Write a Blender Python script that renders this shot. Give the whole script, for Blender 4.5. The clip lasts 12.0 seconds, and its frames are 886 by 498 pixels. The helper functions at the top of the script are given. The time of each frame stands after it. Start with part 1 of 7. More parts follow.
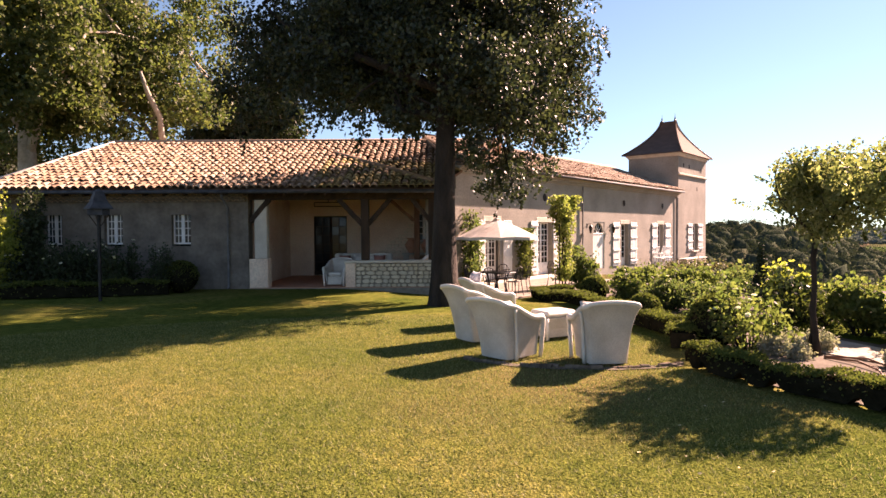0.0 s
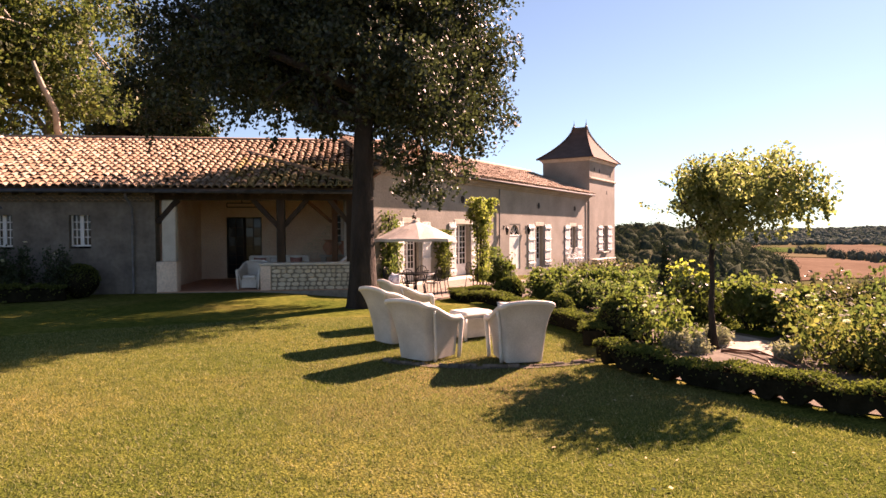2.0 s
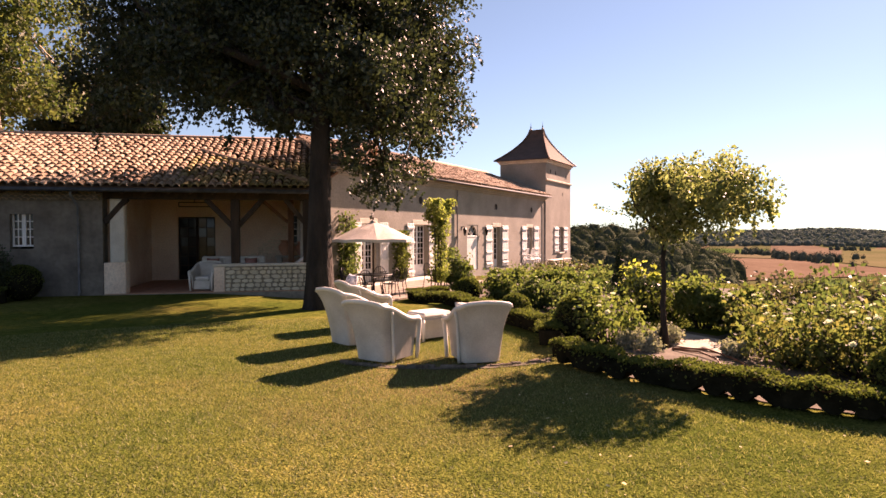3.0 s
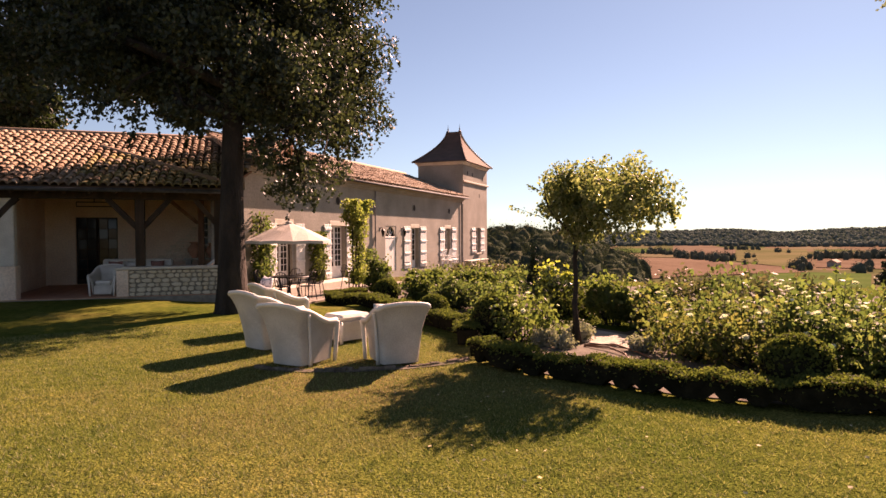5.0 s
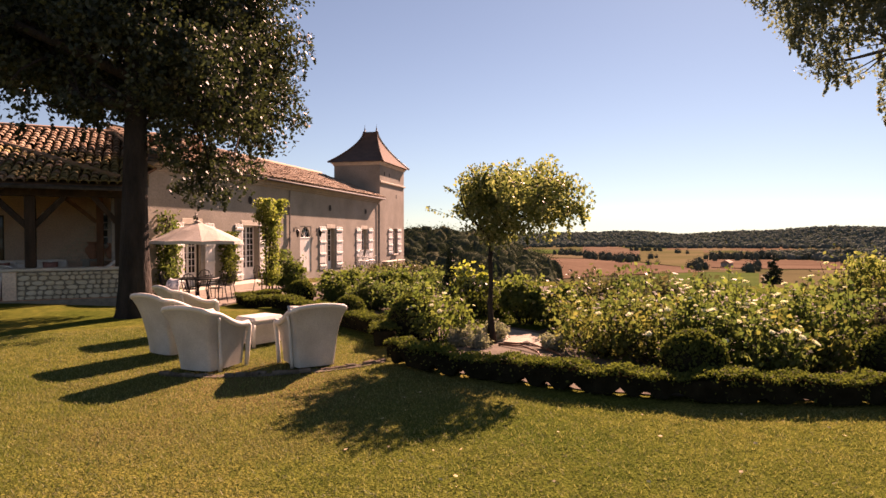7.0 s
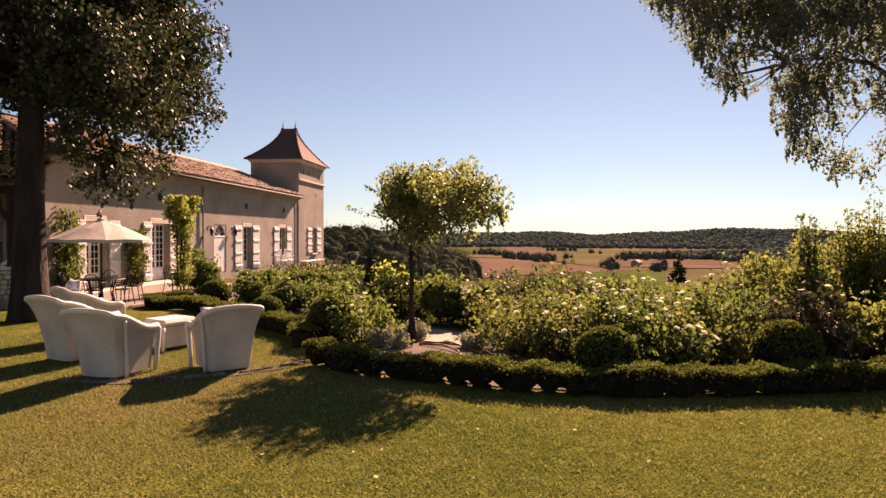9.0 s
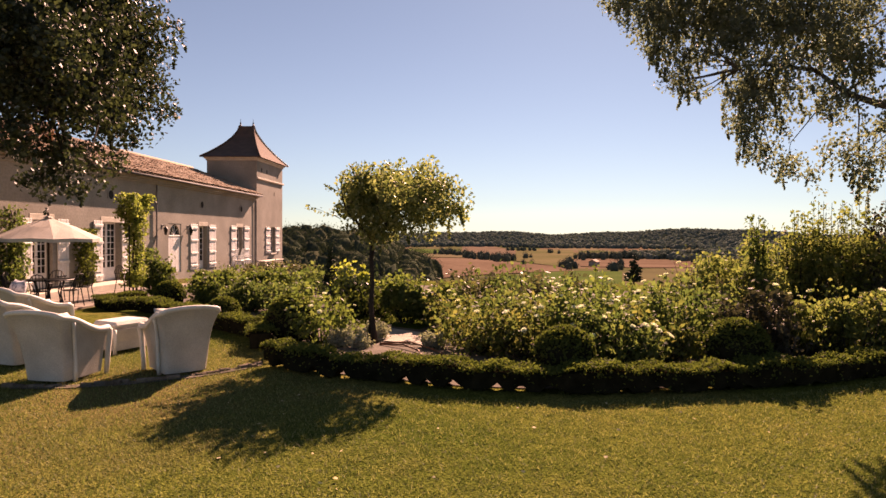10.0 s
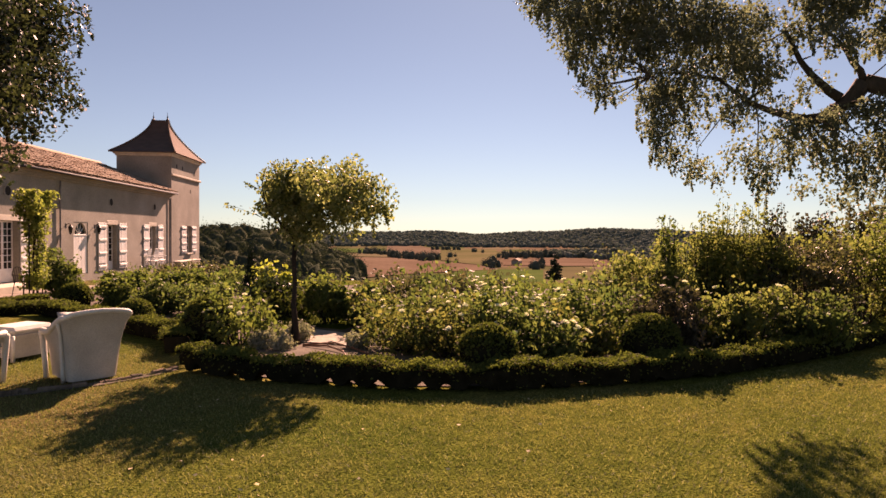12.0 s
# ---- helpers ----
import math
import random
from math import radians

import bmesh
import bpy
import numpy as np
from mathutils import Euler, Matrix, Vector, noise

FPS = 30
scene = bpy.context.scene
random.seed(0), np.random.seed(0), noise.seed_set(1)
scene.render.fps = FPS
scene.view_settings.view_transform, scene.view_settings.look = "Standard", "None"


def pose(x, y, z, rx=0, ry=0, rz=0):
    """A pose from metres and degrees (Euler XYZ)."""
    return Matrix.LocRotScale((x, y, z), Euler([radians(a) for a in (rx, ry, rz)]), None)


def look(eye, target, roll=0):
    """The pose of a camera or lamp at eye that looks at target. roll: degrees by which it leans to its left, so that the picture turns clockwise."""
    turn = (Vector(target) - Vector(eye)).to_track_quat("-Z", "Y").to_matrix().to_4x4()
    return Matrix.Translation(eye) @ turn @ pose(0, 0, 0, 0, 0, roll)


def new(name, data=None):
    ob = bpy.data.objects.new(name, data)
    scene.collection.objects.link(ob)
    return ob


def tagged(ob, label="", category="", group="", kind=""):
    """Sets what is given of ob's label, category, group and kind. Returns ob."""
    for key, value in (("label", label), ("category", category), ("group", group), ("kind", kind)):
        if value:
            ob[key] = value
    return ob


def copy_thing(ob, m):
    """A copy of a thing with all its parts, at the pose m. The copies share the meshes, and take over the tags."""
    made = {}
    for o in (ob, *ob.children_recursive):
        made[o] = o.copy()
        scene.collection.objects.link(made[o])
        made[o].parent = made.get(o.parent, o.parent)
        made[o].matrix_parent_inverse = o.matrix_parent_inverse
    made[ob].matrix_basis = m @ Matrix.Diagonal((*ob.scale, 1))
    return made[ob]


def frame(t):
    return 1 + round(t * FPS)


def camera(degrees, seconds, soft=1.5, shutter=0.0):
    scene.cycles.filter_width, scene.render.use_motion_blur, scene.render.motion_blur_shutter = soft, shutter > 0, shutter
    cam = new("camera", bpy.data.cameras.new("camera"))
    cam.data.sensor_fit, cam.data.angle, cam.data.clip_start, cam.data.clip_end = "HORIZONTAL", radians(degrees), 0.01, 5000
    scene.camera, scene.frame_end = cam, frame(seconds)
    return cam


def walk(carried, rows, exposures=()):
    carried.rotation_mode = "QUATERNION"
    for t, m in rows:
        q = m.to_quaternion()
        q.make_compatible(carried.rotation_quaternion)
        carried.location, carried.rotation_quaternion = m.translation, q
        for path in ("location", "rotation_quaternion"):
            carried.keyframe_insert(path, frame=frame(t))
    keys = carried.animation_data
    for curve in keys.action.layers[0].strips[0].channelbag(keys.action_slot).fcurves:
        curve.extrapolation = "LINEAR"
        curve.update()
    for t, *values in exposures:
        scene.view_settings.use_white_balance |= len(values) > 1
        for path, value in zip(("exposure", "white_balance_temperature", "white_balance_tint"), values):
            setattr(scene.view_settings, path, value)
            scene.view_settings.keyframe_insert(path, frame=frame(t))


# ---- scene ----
EYE = 1.8
cam = camera(70.4, 12.0)
# the camera turns where it stands: seconds, pitch, lean and heading
PATH = [
    (0.0, pose(0, 0, EYE, 88.40, 0.33, -0.00)),
    (0.5, pose(0, 0, EYE, 88.42, 0.34, -1.76)),
    (1.0, pose(0, 0, EYE, 88.46, 0.32, -3.70)),
    (1.5, pose(0, 0, EYE, 88.49, 0.29, -5.42)),
    (2.0, pose(0, 0, EYE, 88.51, 0.30, -7.40)),
    (2.5, pose(0, 0, EYE, 88.54, 0.18, -9.24)),
    (3.0, pose(0, 0, EYE, 88.56, 0.15, -11.23)),
    (5.0, pose(0, 0, EYE, 88.63, 0.25, -18.68)),
    (5.5, pose(0, 0, EYE, 88.66, 0.12, -20.56)),
    (6.0, pose(0, 0, EYE, 88.68, 0.02, -22.53)),
    (6.5, pose(0, 0, EYE, 88.69, -0.00, -24.36)),
    (7.0, pose(0, 0, EYE, 88.69, -0.01, -26.25)),
    (9.0, pose(0, 0, EYE, 88.68, -0.31, -33.45)),
    (9.5, pose(0, 0, EYE, 88.66, -0.46, -35.23)),
    (10.0, pose(0, 0, EYE, 88.68, -0.43, -37.04)),
    (10.5, pose(0, 0, EYE, 88.71, -0.36, -38.72)),
    (11.0, pose(0, 0, EYE, 88.70, -0.38, -40.53)),
    (11.5, pose(0, 0, EYE, 88.70, -0.42, -42.13)),
    (12.0, pose(0, 0, EYE, 88.67, -0.47, -43.89)),
]
walk(cam, PATH, exposures=[(0.0, 2.14, 7250, 47), (3.0, 1.86, 7800, 54), (6.5, 1.48, 8200, 55), (9.5, 1.37, 8350, 55), (12.0, 1.25, 8400, 57)])

# ---- sky and sun ----
SUN_AZ, SUN_EL = 52.0, 32.0          # clockwise from +y, above the horizon
sky_world = bpy.data.worlds.new("sky")
scene.world = sky_world
sky_world.use_nodes = True
wn = sky_world.node_tree
sky_tex = wn.nodes.new("ShaderNodeTexSky")
sky_tex.sky_type = "NISHITA"
sky_tex.sun_disc = False
sky_tex.sun_elevation = radians(SUN_EL)
sky_tex.sun_rotation = radians(SUN_AZ)
sky_tex.air_density = 1.0
sky_tex.dust_density = 0.15
sky_tex.ozone_density = 3.2
sky_tex.altitude = 700
cool = wn.nodes.new("ShaderNodeMix")            # a clear, slightly cooler sky
cool.data_type, cool.blend_type = "RGBA", "MULTIPLY"
cool.inputs[0].default_value = 1.0
cool.inputs[7].default_value = (0.672, 1.05, 1.075, 1)
milky = wn.nodes.new("ShaderNodeHueSaturation")
milky.inputs["Saturation"].default_value = 0.75
wn.links.new(sky_tex.outputs[0], milky.inputs["Color"])
wn.links.new(milky.outputs[0], cool.inputs[6])
wn.links.new(cool.outputs[2], wn.nodes["Background"].inputs[0])
wn.nodes["Background"].inputs[1].default_value = 0.037
sun_data = bpy.data.lights.new("sun", "SUN")
sun_data.energy, sun_data.angle, sun_data.color = 5.8, radians(0.55), (1.0, 0.82, 0.60)
sun = new("sun", sun_data)
sun_way = Vector((math.sin(radians(SUN_AZ)) * math.cos(radians(SUN_EL)), math.cos(radians(SUN_AZ)) * math.cos(radians(SUN_EL)), math.sin(radians(SUN_EL))))
sun.matrix_world = look(sun_way * 60, (0, 0, 0))

# ---- materials ----
def mat(name, c1, c2, scale=4.0, rough=0.8, bump=0.3, fine=60.0, metal=0.0, c3=None, leafy=0.0, vary=0.0, bump_dist=0.02, spec=0.3, stretch=(1, 1, 1)):
    """A surface with stains at one scale and grain at another; leafy: the share of light let through."""
    m = bpy.data.materials.new(name)
    m.use_nodes = True
    nt = m.node_tree
    N, L = nt.nodes, nt.links
    bsdf = N["Principled BSDF"]
    bsdf.inputs["Roughness"].default_value = rough
    bsdf.inputs["Metallic"].default_value = metal
    bsdf.inputs["Specular IOR Level"].default_value = spec
    co = N.new("ShaderNodeTexCoord")
    mp = N.new("ShaderNodeMapping")
    mp.inputs["Scale"].default_value = stretch
    L.new(co.outputs["Object"], mp.inputs["Vector"])
    n1 = N.new("ShaderNodeTexNoise")
    n1.inputs["Scale"].default_value = scale
    n1.inputs["Detail"].default_value = 6
    n2 = N.new("ShaderNodeTexNoise")
    n2.inputs["Scale"].default_value = fine
    n2.inputs["Detail"].default_value = 3
    for n in (n1, n2):
        L.new(mp.outputs[0], n.inputs["Vector"])
    r1 = N.new("ShaderNodeValToRGB")
    r1.color_ramp.elements[0].position, r1.color_ramp.elements[1].position = 0.36, 0.66
    r1.color_ramp.elements[0].color, r1.color_ramp.elements[1].color = (*c1, 1), (*c2, 1)
    L.new(n1.outputs["Fac"], r1.inputs[0])
    mixed = N.new("ShaderNodeMix")
    mixed.data_type = "RGBA"
    mixed.blend_type = "MULTIPLY"
    mixed.inputs[0].default_value = 0.6
    r2 = N.new("ShaderNodeValToRGB")
    r2.color_ramp.elements[0].position, r2.color_ramp.elements[1].position = 0.3, 0.62
    low = 0.62
    r2.color_ramp.elements[0].color, r2.color_ramp.elements[1].color = (low, low, low, 1), (1, 1, 1, 1)
    L.new(n2.outputs["Fac"], r2.inputs[0])
    L.new(r1.outputs[0], mixed.inputs[6])
    L.new(r2.outputs[0], mixed.inputs[7])
    out = mixed.outputs[2]
    if vary:
        info, geo = N.new("ShaderNodeObjectInfo"), N.new("ShaderNodeNewGeometry")
        add = N.new("ShaderNodeMath")
        add.operation = "ADD"
        L.new(info.outputs["Random"], add.inputs[0])
        L.new(geo.outputs["Random Per Island"], add.inputs[1])
        fr = N.new("ShaderNodeMath")
        fr.operation = "FRACT"
        L.new(add.outputs[0], fr.inputs[0])
        r3 = N.new("ShaderNodeValToRGB")
        third = c3 or c2
        r3.color_ramp.elements[0].color, r3.color_ramp.elements[1].color = (*c1, 1), (*third, 1)
        mid = r3.color_ramp.elements.new(0.5)
        mid.color = (*c2, 1)
        L.new(fr.outputs[0], r3.inputs[0])
        m2 = N.new("ShaderNodeMix")
        m2.data_type = "RGBA"
        m2.inputs[0].default_value = vary
        L.new(out, m2.inputs[6])
        L.new(r3.outputs[0], m2.inputs[7])
        out = m2.outputs[2]
    L.new(out, bsdf.inputs["Base Color"])
    if bump:
        b = N.new("ShaderNodeBump")
        b.inputs["Strength"].default_value = bump
        b.inputs["Distance"].default_value = bump_dist
        L.new(n2.outputs["Fac"], b.inputs["Height"])
        L.new(b.outputs[0], bsdf.inputs["Normal"])
    if leafy:
        tr = N.new("ShaderNodeBsdfTranslucent")
        gain = N.new("ShaderNodeMix")
        gain.data_type = "RGBA"
        gain.blend_type = "MULTIPLY"
        gain.inputs[0].default_value = 1.0
        gain.inputs[7].default_value = (1.2, 1.36, 0.85, 1)
        L.new(out, gain.inputs[6])
        L.new(gain.outputs[2], tr.inputs["Color"])
        ms = N.new("ShaderNodeMixShader")
        ms.inputs[0].default_value = leafy
        L.new(bsdf.outputs[0], ms.inputs[1])
        L.new(tr.outputs[0], ms.inputs[2])
        L.new(ms.outputs[0], N["Material Output"].inputs["Surface"])
    return m


def glass_mat(name, tint):
    m = bpy.data.materials.new(name)
    m.use_nodes = True
    b = m.node_tree.nodes["Principled BSDF"]
    b.inputs["Base Color"].default_value = (*tint, 1)
    b.inputs["Roughness"].default_value = 0.12
    b.inputs["Specular IOR Level"].default_value = 0.28
    return m


M = {}
# limewash darkened for the shade of eaves and oak
M["plaster_a"] = mat("shaded_grey_limewash", (0.136, 0.114, 0.092), (0.225, 0.194, 0.160), 1.6, 0.92, 0.5, 9)
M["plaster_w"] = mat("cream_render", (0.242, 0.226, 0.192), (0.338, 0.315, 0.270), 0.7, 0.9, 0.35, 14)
# ochre render, brightened and reddened for light bounced off the porch floor
M["plaster_p"] = mat("bounce_lit_ochre_render", (0.80, 0.56, 0.41), (0.89, 0.70, 0.54), 1.2, 0.9, 0.35, 22)
# rubble lightened in place of sun on the porch parapet
M["stone"] = mat("rubble_stone", (0.44, 0.37, 0.265), (0.70, 0.61, 0.46), 3.0, 0.9, 0.5, 40, c3=(0.55, 0.45, 0.30), vary=0.6)
M["mortar"] = mat("lime_mortar", (0.24, 0.20, 0.15), (0.34, 0.29, 0.22), 6, 0.95, 0.5, 50)
M["cut_stone"] = mat("pale_cut_stone", (0.52, 0.47, 0.39), (0.64, 0.59, 0.5), 2.5, 0.85, 0.25, 40)
M["tile"] = mat("weathered_clay_tile", (0.185, 0.112, 0.070), (0.36, 0.255, 0.175), 2.2, 0.9, 0.4, 45, c3=(0.47, 0.385, 0.295), vary=0.6)
# dark bed colour paints the shade in the gaps between tiles
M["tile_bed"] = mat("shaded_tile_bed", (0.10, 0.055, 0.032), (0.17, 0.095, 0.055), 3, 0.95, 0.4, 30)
M["tile_moss"] = mat("mossy_clay_tile", (0.125, 0.118, 0.040), (0.36, 0.27, 0.125), 1.8, 0.95, 0.5, 45, c3=(0.46, 0.40, 0.20), vary=0.5)
M["flat_tile"] = mat("dark_flat_tile", (0.065, 0.040, 0.030), (0.13, 0.078, 0.056), 2.5, 0.9, 0.4, 30, c3=(0.10, 0.065, 0.05), vary=0.5)
M["timber"] = mat("dark_oak_timber", (0.026, 0.015, 0.009), (0.065, 0.036, 0.021), 6, 0.75, 0.4, 50, stretch=(1, 1, 0.25))
M["timber_red"] = mat("red_stained_timber", (0.20, 0.085, 0.045), (0.30, 0.14, 0.075), 6, 0.7, 0.3, 50, stretch=(1, 1, 0.25))
M["white_paint"] = mat("white_paint", (0.72, 0.71, 0.68), (0.83, 0.82, 0.79), 3, 0.55, 0.1, 50)
M["wicker"] = mat("white_wicker", (0.52, 0.475, 0.405), (0.65, 0.605, 0.53), 3, 0.6, 0.8, 85, bump_dist=0.016)
M["wicker_frame"] = mat("white_wrapped_cane", (0.72, 0.68, 0.60), (0.83, 0.79, 0.72), 4, 0.5, 0.3, 120)
M["cushion"] = mat("cream_cushion", (0.70, 0.66, 0.58), (0.80, 0.77, 0.70), 5, 0.9, 0.3, 120)
M["canvas"] = mat("cream_canvas", (0.54, 0.485, 0.43), (0.63, 0.57, 0.515), 2, 0.9, 0.2, 150)
M["iron"] = mat("black_iron", (0.012, 0.012, 0.013), (0.03, 0.03, 0.03), 8, 0.5, 0.2, 60, metal=0.4)
M["zinc"] = mat("grey_zinc", (0.13, 0.13, 0.13), (0.21, 0.21, 0.21), 4, 0.6, 0.2, 40, metal=0.2)
M["slate"] = mat("dark_painted_wood", (0.035, 0.038, 0.045), (0.07, 0.075, 0.085), 5, 0.7, 0.3, 40)
M["terracotta"] = mat("terracotta", (0.46, 0.20, 0.125), (0.60, 0.30, 0.19), 3, 0.8, 0.3, 35, vary=0.3)
M["glass"] = glass_mat("window_glass", (0.012, 0.014, 0.016))
# near-black boards and plates that paint unlit rooms and hole depths
M["dark"] = mat("painted_dark_interior", (0.015, 0.013, 0.011), (0.03, 0.025, 0.02), 2, 0.9, 0.0)
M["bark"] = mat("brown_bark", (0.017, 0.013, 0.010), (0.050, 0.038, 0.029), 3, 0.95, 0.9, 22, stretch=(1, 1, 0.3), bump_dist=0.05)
# lighter copy of the bark, with sun on the elm limbs painted in
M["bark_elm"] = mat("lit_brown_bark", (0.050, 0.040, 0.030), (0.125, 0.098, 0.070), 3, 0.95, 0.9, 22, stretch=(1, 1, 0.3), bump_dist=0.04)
M["bark_pale"] = mat("pale_plane_bark", (0.33, 0.29, 0.22), (0.52, 0.47, 0.38), 2, 0.9, 0.4, 14)
# the paler third tone paints lit leaves into the dark crown
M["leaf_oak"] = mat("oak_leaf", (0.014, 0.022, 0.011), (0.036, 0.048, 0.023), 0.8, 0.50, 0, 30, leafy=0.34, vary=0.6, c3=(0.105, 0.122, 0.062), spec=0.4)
M["leaf_plane"] = mat("plane_leaf", (0.046, 0.072, 0.024), (0.098, 0.124, 0.040), 0.5, 0.5, 0, 30, leafy=0.5, vary=0.7, c3=(0.19, 0.195, 0.075))
M["leaf_dark"] = mat("dark_leaf", (0.026, 0.040, 0.018), (0.05, 0.07, 0.028), 1.0, 0.5, 0, 30, leafy=0.3, vary=0.5, c3=(0.05, 0.07, 0.03))
M["leaf_wisteria"] = mat("yellow_green_leaf", (0.080, 0.104, 0.040), (0.165, 0.182, 0.072), 1.5, 0.42, 0, 30, leafy=0.6, vary=0.7, c3=(0.40, 0.385, 0.21))
M["leaf_vine"] = mat("vine_leaf", (0.062, 0.094, 0.026), (0.118, 0.150, 0.044), 2, 0.55, 0, 30, leafy=0.58, vary=0.75, c3=(0.170, 0.182, 0.060))
M["leaf_rose"] = mat("rose_leaf", (0.048, 0.076, 0.027), (0.098, 0.130, 0.045), 1.2, 0.6, 0, 30, leafy=0.62, vary=0.8, c3=(0.150, 0.165, 0.062), spec=0.15)
M["leaf_box"] = mat("box_leaf", (0.045, 0.062, 0.017), (0.098, 0.118, 0.032), 2, 0.8, 0, 30, leafy=0.45, vary=0.6, c3=(0.175, 0.185, 0.050), spec=0.1)
# elm leaf greyed and lightened: the sun's glare is in its colour
M["leaf_elm"] = mat("glare_greyed_elm_leaf", (0.104, 0.122, 0.096), (0.160, 0.178, 0.142), 0.8, 0.55, 0, 30, leafy=0.56, vary=0.6, c3=(0.205, 0.215, 0.18), spec=0.3)
M["leaf_plum"] = mat("plum_leaf", (0.030, 0.030, 0.020), (0.055, 0.05, 0.034), 1.5, 0.6, 0, 30, leafy=0.35, vary=0.6, c3=(0.08, 0.062, 0.045))
M["leaf_amber"] = mat("amber_rose_leaf", (0.062, 0.086, 0.030), (0.122, 0.140, 0.048), 1.6, 0.6, 0, 30, leafy=0.62, vary=0.8, c3=(0.205, 0.175, 0.066), spec=0.15)
M["leaf_dusk"] = mat("dusky_shrub_leaf", (0.048, 0.052, 0.030), (0.092, 0.090, 0.050), 1.0, 0.5, 0, 30, leafy=0.48, vary=0.7, c3=(0.16, 0.125, 0.075), spec=0.3)
# brighter leaf for the tall shrubs; sunlight is put into its colour
M["leaf_tall"] = mat("sunlit_shrub_leaf", (0.078, 0.104, 0.036), (0.152, 0.172, 0.058), 1.2, 0.6, 0, 30, leafy=0.66, vary=0.8, c3=(0.215, 0.205, 0.085), spec=0.15)
M["edge_stone"] = mat("brown_edging_stone", (0.075, 0.054, 0.040), (0.17, 0.13, 0.098), 5, 0.9, 0.5, 30, vary=0.5, c3=(0.28, 0.23, 0.18), spec=0.1)
# paving darkened in colour for the shade over the terrace
M["paving"] = mat("shade_toned_paving", (0.20, 0.168, 0.138), (0.29, 0.246, 0.205), 2.5, 0.9, 0.4, 30, vary=0.4, c3=(0.25, 0.212, 0.18))
M["leaf_bower"] = mat("bower_vine_leaf", (0.095, 0.128, 0.034), (0.20, 0.225, 0.064), 1.2, 0.5, 0, 30, leafy=0.62, vary=0.75, c3=(0.36, 0.36, 0.12))
M["leaf_yellow"] = mat("gold_shrub_leaf", (0.22, 0.25, 0.048), (0.34, 0.36, 0.080), 2, 0.55, 0, 30, leafy=0.55, vary=0.5, c3=(0.42, 0.42, 0.12))
# near-black core paints the shaded sides of hedges and balls
M["twig"] = mat("shade_black_twig_core", (0.011, 0.010, 0.006), (0.024, 0.021, 0.013), 6, 0.95, 0.6, 40, spec=0.0)
M["leaf_cypress"] = mat("cypress_leaf", (0.012, 0.024, 0.012), (0.025, 0.04, 0.018), 2, 0.6, 0, 30, leafy=0.1, vary=0.4)
M["leaf_grey"] = mat("lavender_leaf", (0.20, 0.21, 0.15), (0.33, 0.33, 0.26), 3, 0.8, 0, 30, leafy=0.3, vary=0.6, c3=(0.40, 0.38, 0.30))
M["petal"] = mat("rose_petal", (0.80, 0.77, 0.68), (0.88, 0.86, 0.79), 6, 0.7, 0, 30, leafy=0.3, vary=0.5, c3=(0.86, 0.80, 0.66), spec=0.1)
M["soil"] = mat("bed_soil", (0.112, 0.097, 0.077), (0.195, 0.170, 0.138), 2, 0.95, 0.8, 30, spec=0.05)
M["gravel"] = mat("pale_gravel", (0.34, 0.30, 0.24), (0.48, 0.43, 0.355), 2, 0.95, 0.8, 60)


# ---- mesh helpers ----
def mesh_of(name, bm, material, smooth=False):
    me = bpy.data.meshes.new(name)
    bm.to_mesh(me)
    bm.free()
    me.materials.append(material)
    if smooth:
        me.polygons.foreach_set("use_smooth", [True] * len(me.polygons))
    return me


def part(name, bm, material, parent=None, label="", smooth=False, m=None):
    ob = new(name, mesh_of(name, bm, material, smooth))
    if parent is not None:
        ob.parent = parent
    if m is not None:
        ob.matrix_basis = m
    return tagged(ob, label)


def thing(name, label, category, m=None, group="", kind=""):
    ob = new(name)
    ob.empty_display_size = 0.2
    if m is not None:
        ob.matrix_basis = m
    return tagged(ob, label, category, group, kind)


def box(bm, x0, x1, y0, y1, z0, z1, bevel=0.0, m=None):
    """A box between two corners, with its edges eased."""
    r = bmesh.ops.create_cube(bm, size=1)
    vs = r["verts"]
    for v in vs:
        v.co = Vector((x0 + (v.co.x + 0.5) * (x1 - x0), y0 + (v.co.y + 0.5) * (y1 - y0), z0 + (v.co.z + 0.5) * (z1 - z0)))
    if m is not None:
        bmesh.ops.transform(bm, matrix=m, verts=vs)
    if bevel:
        es = list({e for v in vs for e in v.link_edges})
        bmesh.ops.bevel(bm, geom=es, offset=bevel, segments=1, affect="EDGES")
    return bm


def boxed(*a, **k):
    return box(bmesh.new(), *a, **k)


def tube(bm, pts, radii, sides=8, cap=True):
    """A round bar through the points, with a radius at each."""
    pts = [Vector(p) for p in pts]
    rings, side = [], None
    for i, p in enumerate(pts):
        d = (pts[min(i + 1, len(pts) - 1)] - pts[max(i - 1, 0)]).normalized()
        if side is None:
            side = d.orthogonal().normalized()
        side = (side - d * side.dot(d)).normalized()
        up = d.cross(side)
        r = radii[i] if hasattr(radii, "__len__") else radii
        rings.append([bm.verts.new(p + (side * math.cos(a) + up * math.sin(a)) * r) for a in (2 * math.pi * k / sides for k in range(sides))])
    for a, b in zip(rings, rings[1:]):
        for k in range(sides):
            bm.faces.new((a[k], a[(k + 1) % sides], b[(k + 1) % sides], b[k]))
    if cap:
        bm.faces.new(rings[0][::-1])
        bm.faces.new(rings[-1])
    return bm


